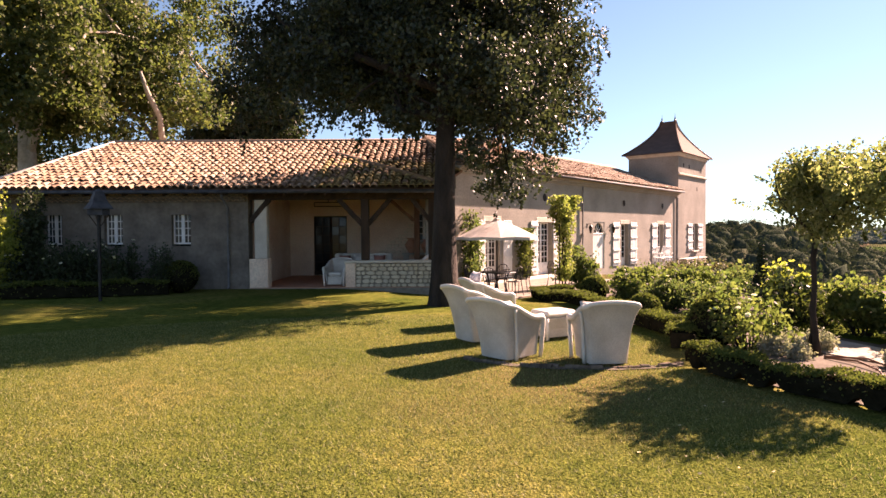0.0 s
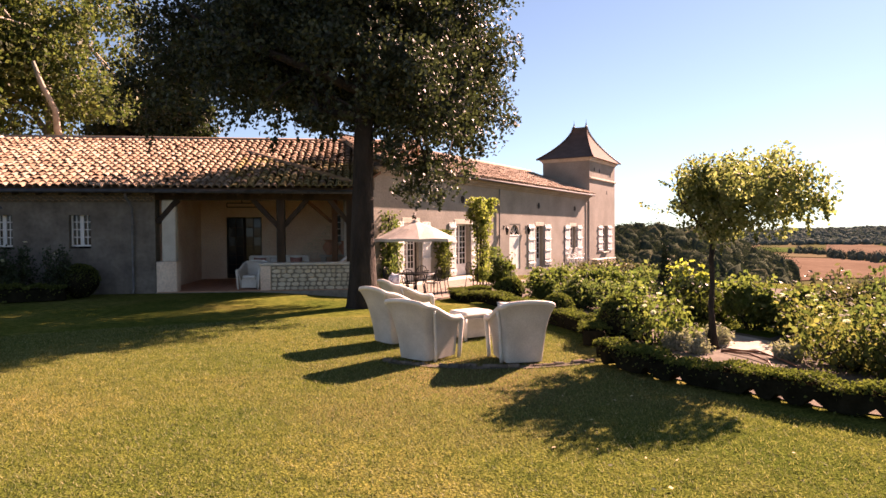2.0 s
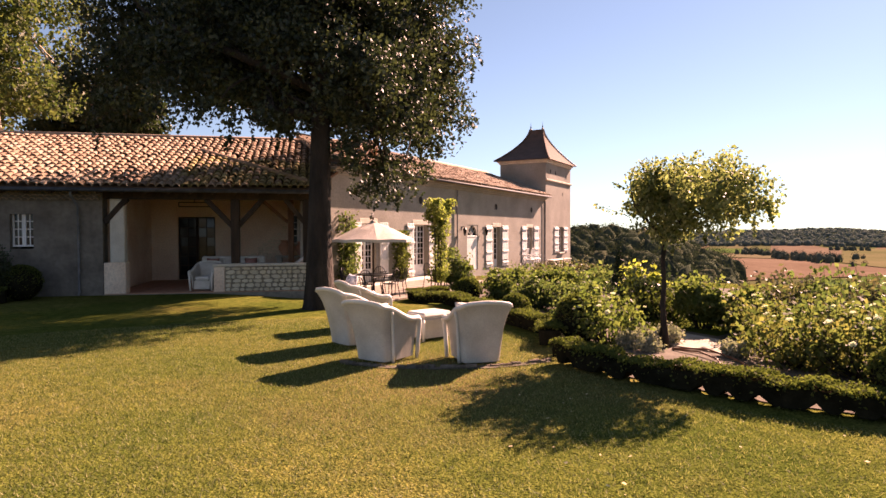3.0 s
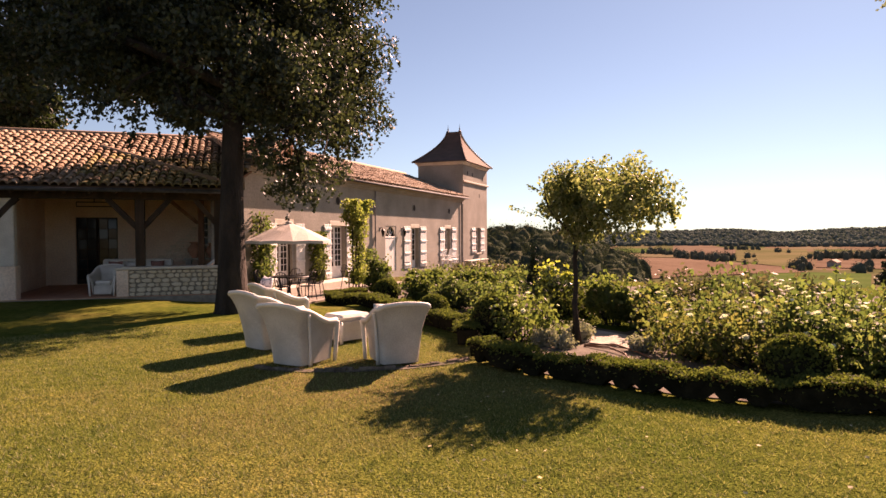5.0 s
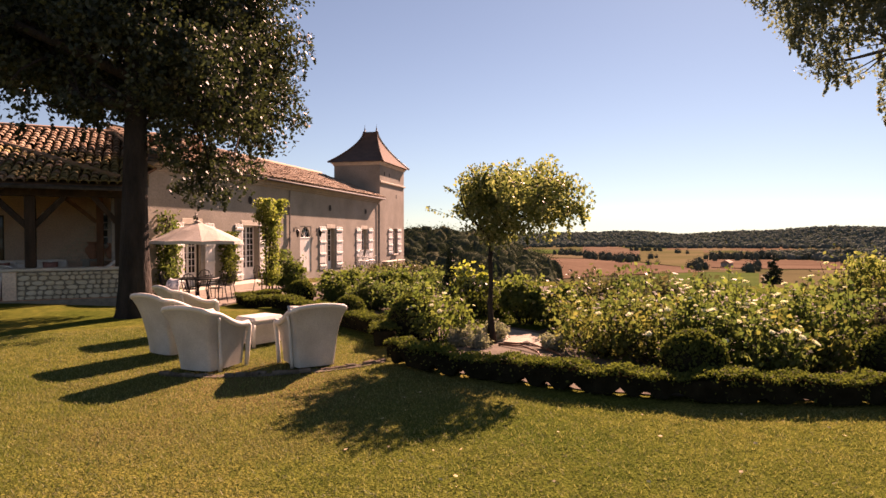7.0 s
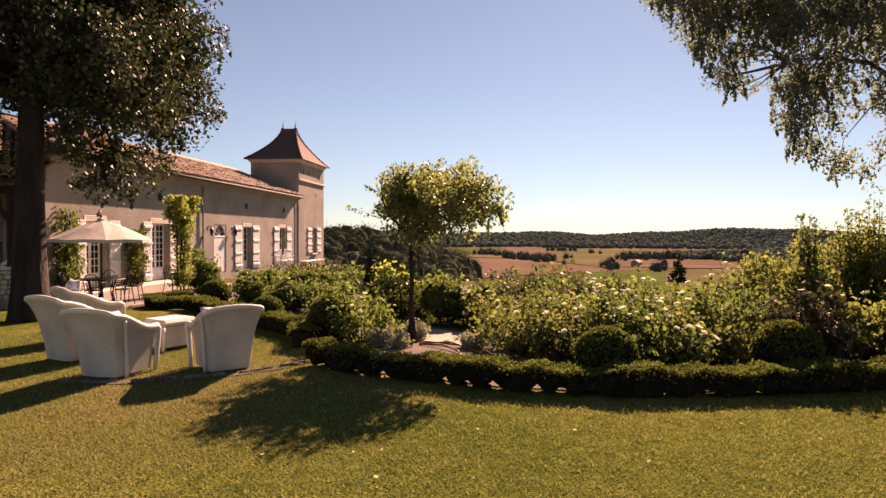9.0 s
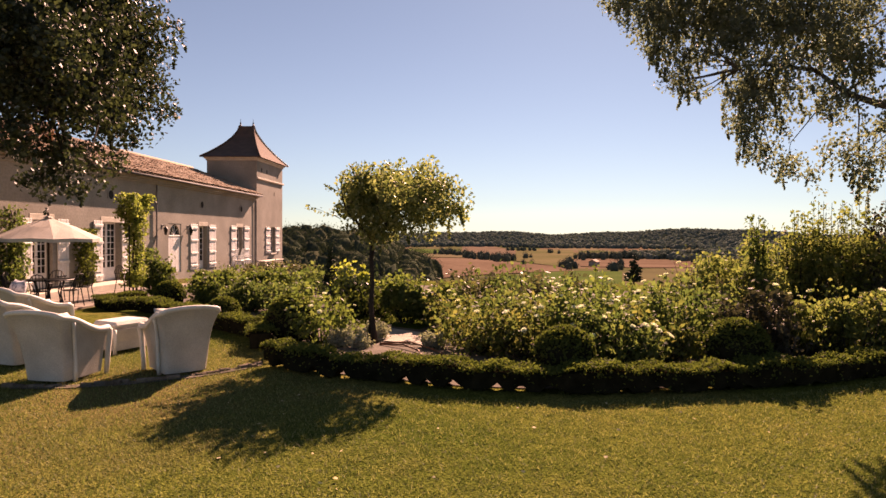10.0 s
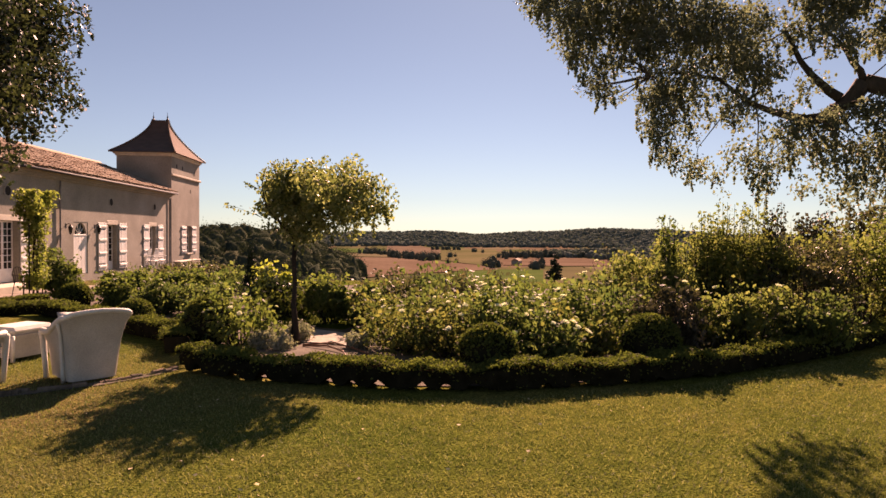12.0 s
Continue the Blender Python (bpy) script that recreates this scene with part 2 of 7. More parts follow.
def lathe(bm, prof, sides=16, centre=(0, 0, 0)):
    """A turned body from (radius, height) pairs."""
    c = Vector(centre)
    rings = [[bm.verts.new(c + Vector((r * math.cos(a), r * math.sin(a), z))) for a in (2 * math.pi * k / sides for k in range(sides))] for r, z in prof]
    for a, b in zip(rings, rings[1:]):
        for k in range(sides):
            bm.faces.new((a[k], a[(k + 1) % sides], b[(k + 1) % sides], b[k]))
    bm.faces.new(rings[0][::-1])
    bm.faces.new(rings[-1])
    return bm


def beam(bm, a, b, w, h):
    """A squared timber from a to b."""
    a, b = Vector(a), Vector(b)
    d = (b - a).normalized()
    side = d.cross(Vector((0, 0, 1)))
    side = side.normalized() if side.length > 0.01 else Vector((1, 0, 0))
    up = side.cross(d)
    m = Matrix.Translation(a) @ Matrix((side, d, up)).transposed().to_4x4()
    return box(bm, -w / 2, w / 2, 0, (b - a).length, -h / 2, h / 2, 0.012, m)


def wall_mesh(x0, x1, z0, z1, y0, y1, holes):
    """A wall along x with a thickness from y0 to y1, and holes (xa, xb, za, zb) that go through it."""
    bm = bmesh.new()
    xs = sorted({x0, x1, *(h[0] for h in holes), *(h[1] for h in holes)})
    zs = sorted({z0, z1, *(h[2] for h in holes), *(h[3] for h in holes)})
    vert = {}

    def v(i, j, y):
        k = (i, j, y)
        if k not in vert:
            vert[k] = bm.verts.new((xs[i], y, zs[j]))
        return vert[k]

    def solid(i, j):
        if not (0 <= i < len(xs) - 1 and 0 <= j < len(zs) - 1):
            return False
        cx, cz = (xs[i] + xs[i + 1]) / 2, (zs[j] + zs[j + 1]) / 2
        return not any(h[0] < cx < h[1] and h[2] < cz < h[3] for h in holes)

    for i in range(len(xs) - 1):
        for j in range(len(zs) - 1):
            if not solid(i, j):
                continue
            bm.faces.new((v(i, j, y0), v(i + 1, j, y0), v(i + 1, j + 1, y0), v(i, j + 1, y0)))
            bm.faces.new((v(i, j, y1), v(i, j + 1, y1), v(i + 1, j + 1, y1), v(i + 1, j, y1)))
            if not solid(i - 1, j):
                bm.faces.new((v(i, j, y0), v(i, j + 1, y0), v(i, j + 1, y1), v(i, j, y1)))
            if not solid(i + 1, j):
                bm.faces.new((v(i + 1, j, y0), v(i + 1, j, y1), v(i + 1, j + 1, y1), v(i + 1, j + 1, y0)))
            if not solid(i, j - 1):
                bm.faces.new((v(i, j, y0), v(i, j, y1), v(i + 1, j, y1), v(i + 1, j, y0)))
            if not solid(i, j + 1):
                bm.faces.new((v(i, j + 1, y0), v(i + 1, j + 1, y0), v(i + 1, j + 1, y1), v(i, j + 1, y1)))
    return bm


def leaf_mesh(name, pts, size, material, rng, droop=0.0, long=1.5):
    """Many single leaves, each a folded lozenge of its own, at the given points."""
    n = len(pts)
    d = rng.normal(size=(n, 3))
    d[:, 2] -= droop
    d /= np.linalg.norm(d, axis=1)[:, None]
    s = np.cross(d, rng.normal(size=(n, 3)))
    s /= np.linalg.norm(s, axis=1)[:, None]
    nn = np.cross(d, s)
    sz = (size * rng.uniform(0.6, 1.3, n))[:, None]
    a = pts - d * sz * long * 0.5
    c = pts + d * sz * long * 0.5
    b = pts + s * sz * 0.5 + nn * sz * 0.12
    e = pts - s * sz * 0.5 + nn * sz * 0.12
    co = np.stack([a, b, c, e], 1).reshape(-1, 3)
    me = bpy.data.meshes.new(name)
    me.vertices.add(4 * n)
    me.vertices.foreach_set("co", co.astype(np.float32).ravel())
    me.loops.add(6 * n)
    base = np.arange(n)[:, None] * 4
    me.loops.foreach_set("vertex_index", (base + np.array([[0, 1, 2, 0, 2, 3]])).ravel().astype(np.int32))
    me.polygons.add(2 * n)
    me.polygons.foreach_set("loop_start", (np.arange(2 * n) * 3).astype(np.int32))
    me.polygons.foreach_set("loop_total", np.full(2 * n, 3, np.int32))
    me.update(calc_edges=True)
    me.materials.append(material)
    return me


def blob_points(blobs, n, rng, shell=0.55, gap=0.0, gap_scale=1.0):
    """Points in a set of ellipsoids (x, y, z, rx, ry, rz), denser near their skins, with gaps by a noise."""
    blobs = np.array(blobs, float)
    vol = blobs[:, 3] * blobs[:, 4] * blobs[:, 5]
    k = rng.choice(len(blobs), n, p=vol / vol.sum())
    d = rng.normal(size=(n, 3))
    d /= np.linalg.norm(d, axis=1)[:, None]
    r = rng.uniform(shell ** 3, 1.0, n) ** (1 / 3) * (1 + 0.10 * rng.normal(size=n))
    p = blobs[k, :3] + d * r[:, None] * blobs[k, 3:]
    if gap > 0:
        q = p / gap_scale
        f = np.sin(q[:, 0] * 2.1 + 1.3 * np.sin(q[:, 1] * 1.7)) + np.sin(q[:, 1] * 2.3 + 1.1 * np.sin(q[:, 2] * 2.0)) + np.sin(q[:, 2] * 2.6 + 1.2 * np.sin(q[:, 0] * 1.9))
        p = p[f > -3 + 6 * gap * rng.uniform(0.8, 1.2, n)]
    return p


def limb(bm, a, b, r0, r1, rng, bend=0.12, steps=5, sides=7):
    """A bent, tapering limb from a to b."""
    a, b = np.array(a, float), np.array(b, float)
    ln = np.linalg.norm(b - a)
    off = rng.normal(size=3) * ln * bend
    pts = [a + (b - a) * t + off * math.sin(math.pi * t) + rng.normal(size=3) * ln * 0.012 for t in np.linspace(0, 1, steps)]
    pts[0], pts[-1] = a, b
    tube(bm, pts, [r0 + (r1 - r0) * t for t in np.linspace(0, 1, steps)], sides)

# ---- ground ----
def smooth(a, b, x):
    t = np.clip((x - a) / (b - a), 0, 1)
    return t * t * (3 - 2 * t)


def ground_z(x, y):
    """The lawn is level, dips by the porch wall, and the garden falls away to a valley with hills beyond."""
    x, y = np.asarray(x, float), np.asarray(y, float)
    d = np.hypot(x, y)
    az = np.degrees(np.arctan2(x, y))
    u, v = x * 0.638 + (y - 20.75) * 0.770, x * 0.770 - (y - 20.75) * 0.638
    z = -0.28 * smooth(-3.0, 0.0, u) * (1 - smooth(9.0, 12.0, u)) * (1 - smooth(3.6, 7.0, v)) * smooth(-4.0, -1.0, v)
    right = smooth(6, 22, az)                                  # the open side
    fall = smooth(20, 165, d)
    valley = -31 * fall * right
    hill = 27 * smooth(1450, 2300, d) * (1 + 0.12 * np.sin(az * 0.33 + 1.0) + 0.08 * np.sin(az * 0.9) + 0.75 * np.exp(-((az - 60) / 10.0) ** 2) + 0.2 * np.exp(-((az - 41) / 4.0) ** 2))
    spur = 26 * (1 - smooth(24, 40, az)) * np.exp(-((d - 330) / 110) ** 2)
    spur2 = 12 * np.exp(-((az - 66) / 10) ** 2) * np.exp(-((d - 900) / 260) ** 2)
    roll = 1.2 * np.sin(x * 0.011) * np.cos(y * 0.013) * smooth(150, 400, d)
    return z + valley + (hill + spur + spur2 + roll) * right


def lawn_material():
    """Mown grass near the house; ploughed, green and stubble fields far off."""
    m = bpy.data.materials.new("grass_and_fields")
    m.use_nodes = True
    nt = m.node_tree
    N, L = nt.nodes, nt.links
    b = N["Principled BSDF"]
    b.inputs["Roughness"].default_value = 0.9
    b.inputs["Specular IOR Level"].default_value = 0.0
    co = N.new("ShaderNodeTexCoord")

    def noise_tex(scale, detail):
        n = N.new("ShaderNodeTexNoise")
        n.inputs["Scale"].default_value = scale
        n.inputs["Detail"].default_value = detail
        L.new(co.outputs["Object"], n.inputs["Vector"])
        return n

    def ramp(src, stops):
        r = N.new("ShaderNodeValToRGB")
        r.color_ramp.elements[0].position, r.color_ramp.elements[0].color = stops[0][0], (*stops[0][1], 1)
        r.color_ramp.elements[1].position, r.color_ramp.elements[1].color = stops[-1][0], (*stops[-1][1], 1)
        for p, c in stops[1:-1]:
            r.color_ramp.elements.new(p).color = (*c, 1)
        L.new(src, r.inputs[0])
        return r.outputs[0]

    def mix(kind, fac, a, c):
        x = N.new("ShaderNodeMix")
        x.data_type = "RGBA"
        x.blend_type = kind
        if isinstance(fac, float):
            x.inputs[0].default_value = fac
        else:
            L.new(fac, x.inputs[0])
        L.new(a, x.inputs[6])
        L.new(c, x.inputs[7])
        return x.outputs[2]

    broad, mid, fine = noise_tex(0.35, 4), noise_tex(5.5, 6), noise_tex(38, 4)
    grass = ramp(broad.outputs["Fac"], [(0.32, (0.078, 0.116, 0.027)), (0.50, (0.130, 0.154, 0.040)), (0.68, (0.205, 0.194, 0.068))])
    grass = mix("MULTIPLY", 0.85, grass, ramp(mid.outputs["Fac"], [(0.3, (0.48, 0.56, 0.5)), (0.7, (1.3, 1.2, 1.12))]))
    grass = mix("MULTIPLY", 0.8, grass, ramp(fine.outputs["Fac"], [(0.36, (0.32, 0.35, 0.23)), (0.62, (1.32, 1.26, 1.12))]))
    near = N.new("ShaderNodeVectorMath")                       # trodden turf round the chairs
    near.operation = "DISTANCE"
    L.new(co.outputs["Object"], near.inputs[0])
    near.inputs[1].default_value = (1.5, 7.6, 0)
    uneven = N.new("ShaderNodeMath")
    uneven.operation = "MULTIPLY_ADD"
    L.new(noise_tex(0.9, 5).outputs["Fac"], uneven.inputs[0])
    uneven.inputs[1].default_value = 4.5
    L.new(near.outputs["Value"], uneven.inputs[2])
    worn = N.new("ShaderNodeMapRange")
    worn.inputs["From Min"].default_value, worn.inputs["From Max"].default_value = 5.4, 2.6
    worn.inputs["To Max"].default_value = 0.75
    L.new(uneven.outputs[0], worn.inputs["Value"])
    dry = ramp(fine.outputs["Fac"], [(0.34, (0.085, 0.064, 0.030)), (0.64, (0.225, 0.175, 0.078))])
    grass = mix("MIX", worn.outputs[0], grass, dry)
    mp = N.new("ShaderNodeMapping")
    mp.inputs["Rotation"].default_value = (0, 0, radians(45))
    L.new(co.outputs["Object"], mp.inputs["Vector"])
    wide = N.new("ShaderNodeVectorMath")
    wide.operation = "MULTIPLY"
    L.new(mp.outputs[0], wide.inputs[0])
    wide.inputs[1].default_value = (0.0125, 0.0042, 0)
    vo = N.new("ShaderNodeTexVoronoi")
    vo.inputs["Scale"].default_value = 1.0
    L.new(wide.outputs[0], vo.inputs["Vector"])
    sp = N.new("ShaderNodeSeparateColor")
    L.new(vo.outputs["Color"], sp.inputs[0])
    field = ramp(sp.outputs[0], [(0.0, (0.110, 0.100, 0.056)), (0.20, (0.145, 0.122, 0.080)), (0.34, (0.095, 0.090, 0.048)), (0.50, (0.075, 0.088, 0.040)), (0.62, (0.135, 0.100, 0.070)), (0.78, (0.085, 0.088, 0.044)), (1.0, (0.135, 0.110, 0.070))])
    field.node.color_ramp.interpolation = "CONSTANT"
    field = mix("MULTIPLY", 0.5, field, ramp(noise_tex(0.02, 6).outputs["Fac"], [(0.3, (0.7, 0.72, 0.7)), (0.7, (1.1, 1.1, 1.05))]))
    ln = N.new("ShaderNodeVectorMath")
    ln.operation = "LENGTH"
    L.new(co.outputs["Object"], ln.inputs[0])
    mr = N.new("ShaderNodeMapRange")
    mr.inputs["From Min"].default_value, mr.inputs["From Max"].default_value = 25, 36
    L.new(ln.outputs["Value"], mr.inputs["Value"])
    wood_co = N.new("ShaderNodeMath")
    wood_co.operation = "MULTIPLY_ADD"
    L.new(noise_tex(0.004, 4).outputs["Fac"], wood_co.inputs[0])
    wood_co.inputs[1].default_value = 900
    L.new(ln.outputs["Value"], wood_co.inputs[2])
    mr2 = N.new("ShaderNodeMapRange")
    mr2.inputs["From Min"].default_value, mr2.inputs["From Max"].default_value = 2120, 2220
    L.new(wood_co.outputs[0], mr2.inputs["Value"])
    wood = ramp(noise_tex(0.03, 5).outputs["Fac"], [(0.3, (0.028, 0.042, 0.022)), (0.7, (0.065, 0.078, 0.038))])
    land = mix("MIX", mr2.outputs[0], field, wood)
    L.new(mix("MIX", mr.outputs[0], grass, land), b.inputs["Base Color"])
    bp = N.new("ShaderNodeBump")
    bp.inputs["Strength"].default_value, bp.inputs["Distance"].default_value = 1.0, 0.045
    L.new(fine.outputs["Fac"], bp.inputs["Height"])
    L.new(bp.outputs[0], b.inputs["Normal"])
    return m


def build_ground():
    """One sheet, close-meshed round the camera, out to the horizon."""
    radii = np.concatenate([[0.02], np.linspace(1, 30, 50), np.geomspace(32, 4700, 90)])
    angles = np.radians(np.concatenate([np.arange(-60, 95, 1.0), np.arange(95, 300, 5.0)]))
    rr, aa = np.meshgrid(radii, angles, indexing="ij")
    x, y = rr * np.sin(aa), rr * np.cos(aa)
    co = np.stack([x, y, ground_z(x, y)], -1).reshape(-1, 3)
    na = len(angles)
    faces = [(i * na + j, i * na + (j + 1) % na, (i + 1) * na + (j + 1) % na, (i + 1) * na + j) for i in range(len(radii) - 1) for j in range(na)] + [tuple(range(na))]
    me = bpy.data.meshes.new("ground")
    me.from_pydata(co.tolist(), [], faces)
    me.polygons.foreach_set("use_smooth", [True] * len(me.polygons))
    me.materials.append(lawn_material())
    return tagged(new("ground", me), "mown sunlit lawn falling away to a valley of fields", "lawn", kind="structure")


build_ground()


# ---- roof tiles ----
def tile_mesh(name, length, r0, r1, material, thick=0.016, rise=0.95):
    """One half-round clay tile: it runs down along -y from its upper end, wider below."""
    bm = bmesh.new()
    arc = [math.pi * k / 5 for k in range(6)]
    rows = []
    for y, r, lift in ((0, r0, 0.0), (-length, r1, 0.02)):
        rows.append([bm.verts.new((r * math.cos(a), y, r * rise * math.sin(a) + lift)) for a in arc])
        rows.append([bm.verts.new(((r - thick) * math.cos(a), y, (r - thick) * rise * math.sin(a) + lift - 0.003)) for a in arc])
    up, upi, lo, loi = rows
    for k in range(5):
        bm.faces.new((up[k], up[k + 1], lo[k + 1], lo[k]))
        bm.faces.new((lo[k], lo[k + 1], loi[k + 1], loi[k]))
    bm.faces.new((up[0], lo[0], loi[0], upi[0]))
    bm.faces.new((up[5], upi[5], loi[5], lo[5]))
    return mesh_of(name, bm, material, False)


def joined_copies(name, me, mats4, material):
    """Many copies of one mesh, laid at the given poses, as one mesh."""
    n = len(me.vertices)
    co = np.empty(n * 3, np.float32)
    me.vertices.foreach_get("co", co)
    co = np.c_[co.reshape(-1, 3), np.ones(n)]
    polys = [tuple(p.vertices) for p in me.polygons]
    verts, faces = [], []
    for i, m in enumerate(mats4):
        verts.append((co @ np.array(m).T)[:, :3])
        faces += [tuple(v + i * n for v in p) for p in polys]
    out = bpy.data.meshes.new(name)
    out.from_pydata(np.concatenate(verts).tolist(), [], faces)
    out.materials.append(material)
    return out


def tile_poses(frame4, width, slope_len, inside, rng, step=0.235, rise=0.36):
    """Poses of the cover tiles of a slope whose frame has x along the eave and y up the slope."""
    out = []
    for i in range(int(width / step)):
        for j in range(int(slope_len / rise) + 1):
            u, v = (i + 0.5) * step, min((j + 1) * rise, slope_len)
            if not inside(u, v - rise * 0.5):
                continue
            wob = pose(u + rng.normal() * 0.012, v + rng.normal() * 0.018, 0.03 + rng.normal() * 0.006, rng.normal() * 0.8, rng.normal() * 2, rng.normal() * 1.6)
            out.append(((u, v), frame4 @ wob))
    return out


def slope_frame(a, b, top):
    """The frame of a roof slope: a to b along the eave, top a point at the ridge."""
    a, b, top = Vector(a), Vector(b), Vector(top)
    x = (b - a).normalized()
    up = (top - a) - x * (top - a).dot(x)
    ln = up.length
    y = up.normalized()
    z = x.cross(y)
    return Matrix.Translation(a) @ Matrix((x, y, z)).transposed().to_4x4(), (b - a).length, ln


def slab(bm, corners, thick):
    """A flat plate under the given corners."""
    top = [bm.verts.new(c) for c in corners]
    bot = [bm.verts.new(Vector(c) - Vector((0, 0, thick))) for c in corners]
    n = len(corners)
    bm.faces.new(top)
    bm.faces.new(bot[::-1])
    for k in range(n):
        bm.faces.new((top[k], bot[k], bot[(k + 1) % n], top[(k + 1) % n]))
    return bm


rng = np.random.default_rng(7)

# ---- low house with the porch ----
A_Y = 20.0
house_low = thing("low_house", "low grey stone house with weathered clay tile roof", "house")
win_a = [(-8.64, -8.03), (-10.78, -10.20), (-12.68, -12.12)]
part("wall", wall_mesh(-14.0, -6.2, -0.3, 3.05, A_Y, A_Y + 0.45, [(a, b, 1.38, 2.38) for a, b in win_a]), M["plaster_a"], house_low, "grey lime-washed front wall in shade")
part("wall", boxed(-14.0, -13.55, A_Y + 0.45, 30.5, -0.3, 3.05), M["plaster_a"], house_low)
part("wall", boxed(-6.65, -6.2, A_Y + 0.45, 26.5, 0.02, 3.05), M["plaster_p"], house_low, "ochre rendered porch side wall with bounce light in its colour")
porch_back = part("wall", wall_mesh(-6.65, 0.6, 0.0, 3.9, 25.5, 25.95, [(-5.25, -3.9, 0.05, 2.45), (-1.02, -0.52, 1.40, 2.55)]), M["plaster_p"], house_low, "ochre rendered porch back wall with bounce light in its colour")
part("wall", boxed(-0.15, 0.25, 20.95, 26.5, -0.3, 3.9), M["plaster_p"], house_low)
part("wall", boxed(-14.0, 0.6, 30.5, 30.95, -0.3, 3.05), M["plaster_a"], house_low)

EAVE_Y, EAVE_Z, RIDGE_Y, RIDGE_Z = 19.35, 3.14, 25.5, 5.38
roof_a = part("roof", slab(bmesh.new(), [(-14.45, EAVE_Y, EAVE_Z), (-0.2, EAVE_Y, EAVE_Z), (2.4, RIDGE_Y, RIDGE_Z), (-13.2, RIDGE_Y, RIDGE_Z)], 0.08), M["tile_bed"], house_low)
part("roof_back", slab(bmesh.new(), [(-13.2, RIDGE_Y, RIDGE_Z), (2.4, RIDGE_Y, RIDGE_Z), (2.4, 31.3, EAVE_Z), (-14.45, 31.3, EAVE_Z)], 0.08), M["tile"], house_low)
part("roof_end", slab(bmesh.new(), [(-14.45, 31.3, EAVE_Z), (-14.45, EAVE_Y, EAVE_Z), (-13.2, RIDGE_Y, RIDGE_Z)], 0.08), M["tile"], house_low)

fr, wid, ln = slope_frame((-14.45, EAVE_Y, EAVE_Z), (-0.2, EAVE_Y, EAVE_Z), (-13.2, RIDGE_Y, RIDGE_Z))
tiles_a = tile_poses(fr, wid + 2.6, ln, lambda u, v: 1.25 * v / ln < u < wid + 2.6 * v / ln, rng)

# ---- long wing with doors: local x along its front, y into the house ----
wing_pose = pose(0, 20.75, 0, 0, 0, 50.33)
wing = thing("long_wing", "long cream rendered house wing with white shutters", "house", wing_pose)
doors_w = [(2.37, 3.30, 0.0, 2.15), (5.98, 7.14, 0.0, 2.15), (14.0, 14.9, 0.0, 2.12), (18.9, 19.75, 0.0, 2.12)]
ocs = [6.52, 14.3, 19.55]
part("wall", wall_mesh(-0.3, 21.9, -1.2, 4.05, 0, 0.5, doors_w + [(10.9, 12.1, 0.0, 2.2), (-0.3, 0.7, 3.25, 4.05)] + [(s - 0.21, s + 0.21, 3.03, 3.31) for s in ocs]), M["plaster_w"], wing)
part("roof", slab(bmesh.new(), [(0.2, -0.35, 4.12), (22.0, -0.35, 4.12), (22.0, 4.0, 5.72), (3.6, 4.0, 5.72)], 0.1), M["tile"], wing)
part("roof_back", slab(bmesh.new(), [(3.6, 4.0, 5.72), (22.0, 4.0, 5.72), (22.0, 8.4, 4.1), (3.6, 8.4, 4.1)], 0.1), M["tile"], wing)

# ---- tower ----
TX0, TX1, TY0, TY1 = 22.0, 27.2, -0.06, 3.05
tower = thing("tower", "square cream stone tower with a flared tile roof", "tower", wing_pose)
part("wall", wall_mesh(TX0, TX1, -1.8, 6.45, TY0, TY0 + 0.4, [(24.55, 25.55, 0.5, 2.2)]), M["plaster_w"], tower)
part("wall", boxed(TX0, TX0 + 0.4, TY0 + 0.4, TY1, -1.8, 6.45), M["plaster_w"], tower)
part("wall", boxed(TX1 - 0.4, TX1, TY0 + 0.4, TY1, -1.8, 6.45), M["plaster_w"], tower)
part("wall", boxed(TX0 + 0.4, TX1 - 0.4, TY1 - 0.4, TY1, -0.3, 6.45), M["plaster_w"], tower)


def flared_roof(x0, x1, y0, y1, z, over, top, ridge):
    """A steep hipped roof whose slopes flare out at the eaves."""
    bm = bmesh.new()
    cx, cy = (x0 + x1) / 2, (y0 + y1) / 2
    hx, hy = (x1 - x0) / 2 + over, (y1 - y0) / 2 + over
    rings = []
    for k in range(9):
        t = k / 8
        shrink = (1 - t) ** 1.55 if k < 8 else 0.0
        h = z + (top - z) * t ** 1.02
        ax, ay = 0.05 + (hx - 0.05) * shrink, ridge / 2 + (hy - ridge / 2) * shrink
        rings.append([bm.verts.new((cx + sx * ax, cy + sy * ay, h)) for sx, sy in ((-1, -1), (1, -1), (1, 1), (-1, 1))])
    for a, b in zip(rings, rings[1:]):
        for k in range(4):
            bm.faces.new((a[k], a[(k + 1) % 4], b[(k + 1) % 4], b[k]))
    bm.faces.new(rings[0][::-1])
    bm.faces.new(rings[-1])
    return bm


part("roof", flared_roof(TX0, TX1, TY0, TY1, 6.45, 0.30, 8.78, 0.9), M["flat_tile"], tower, "dark brown flat tiles")


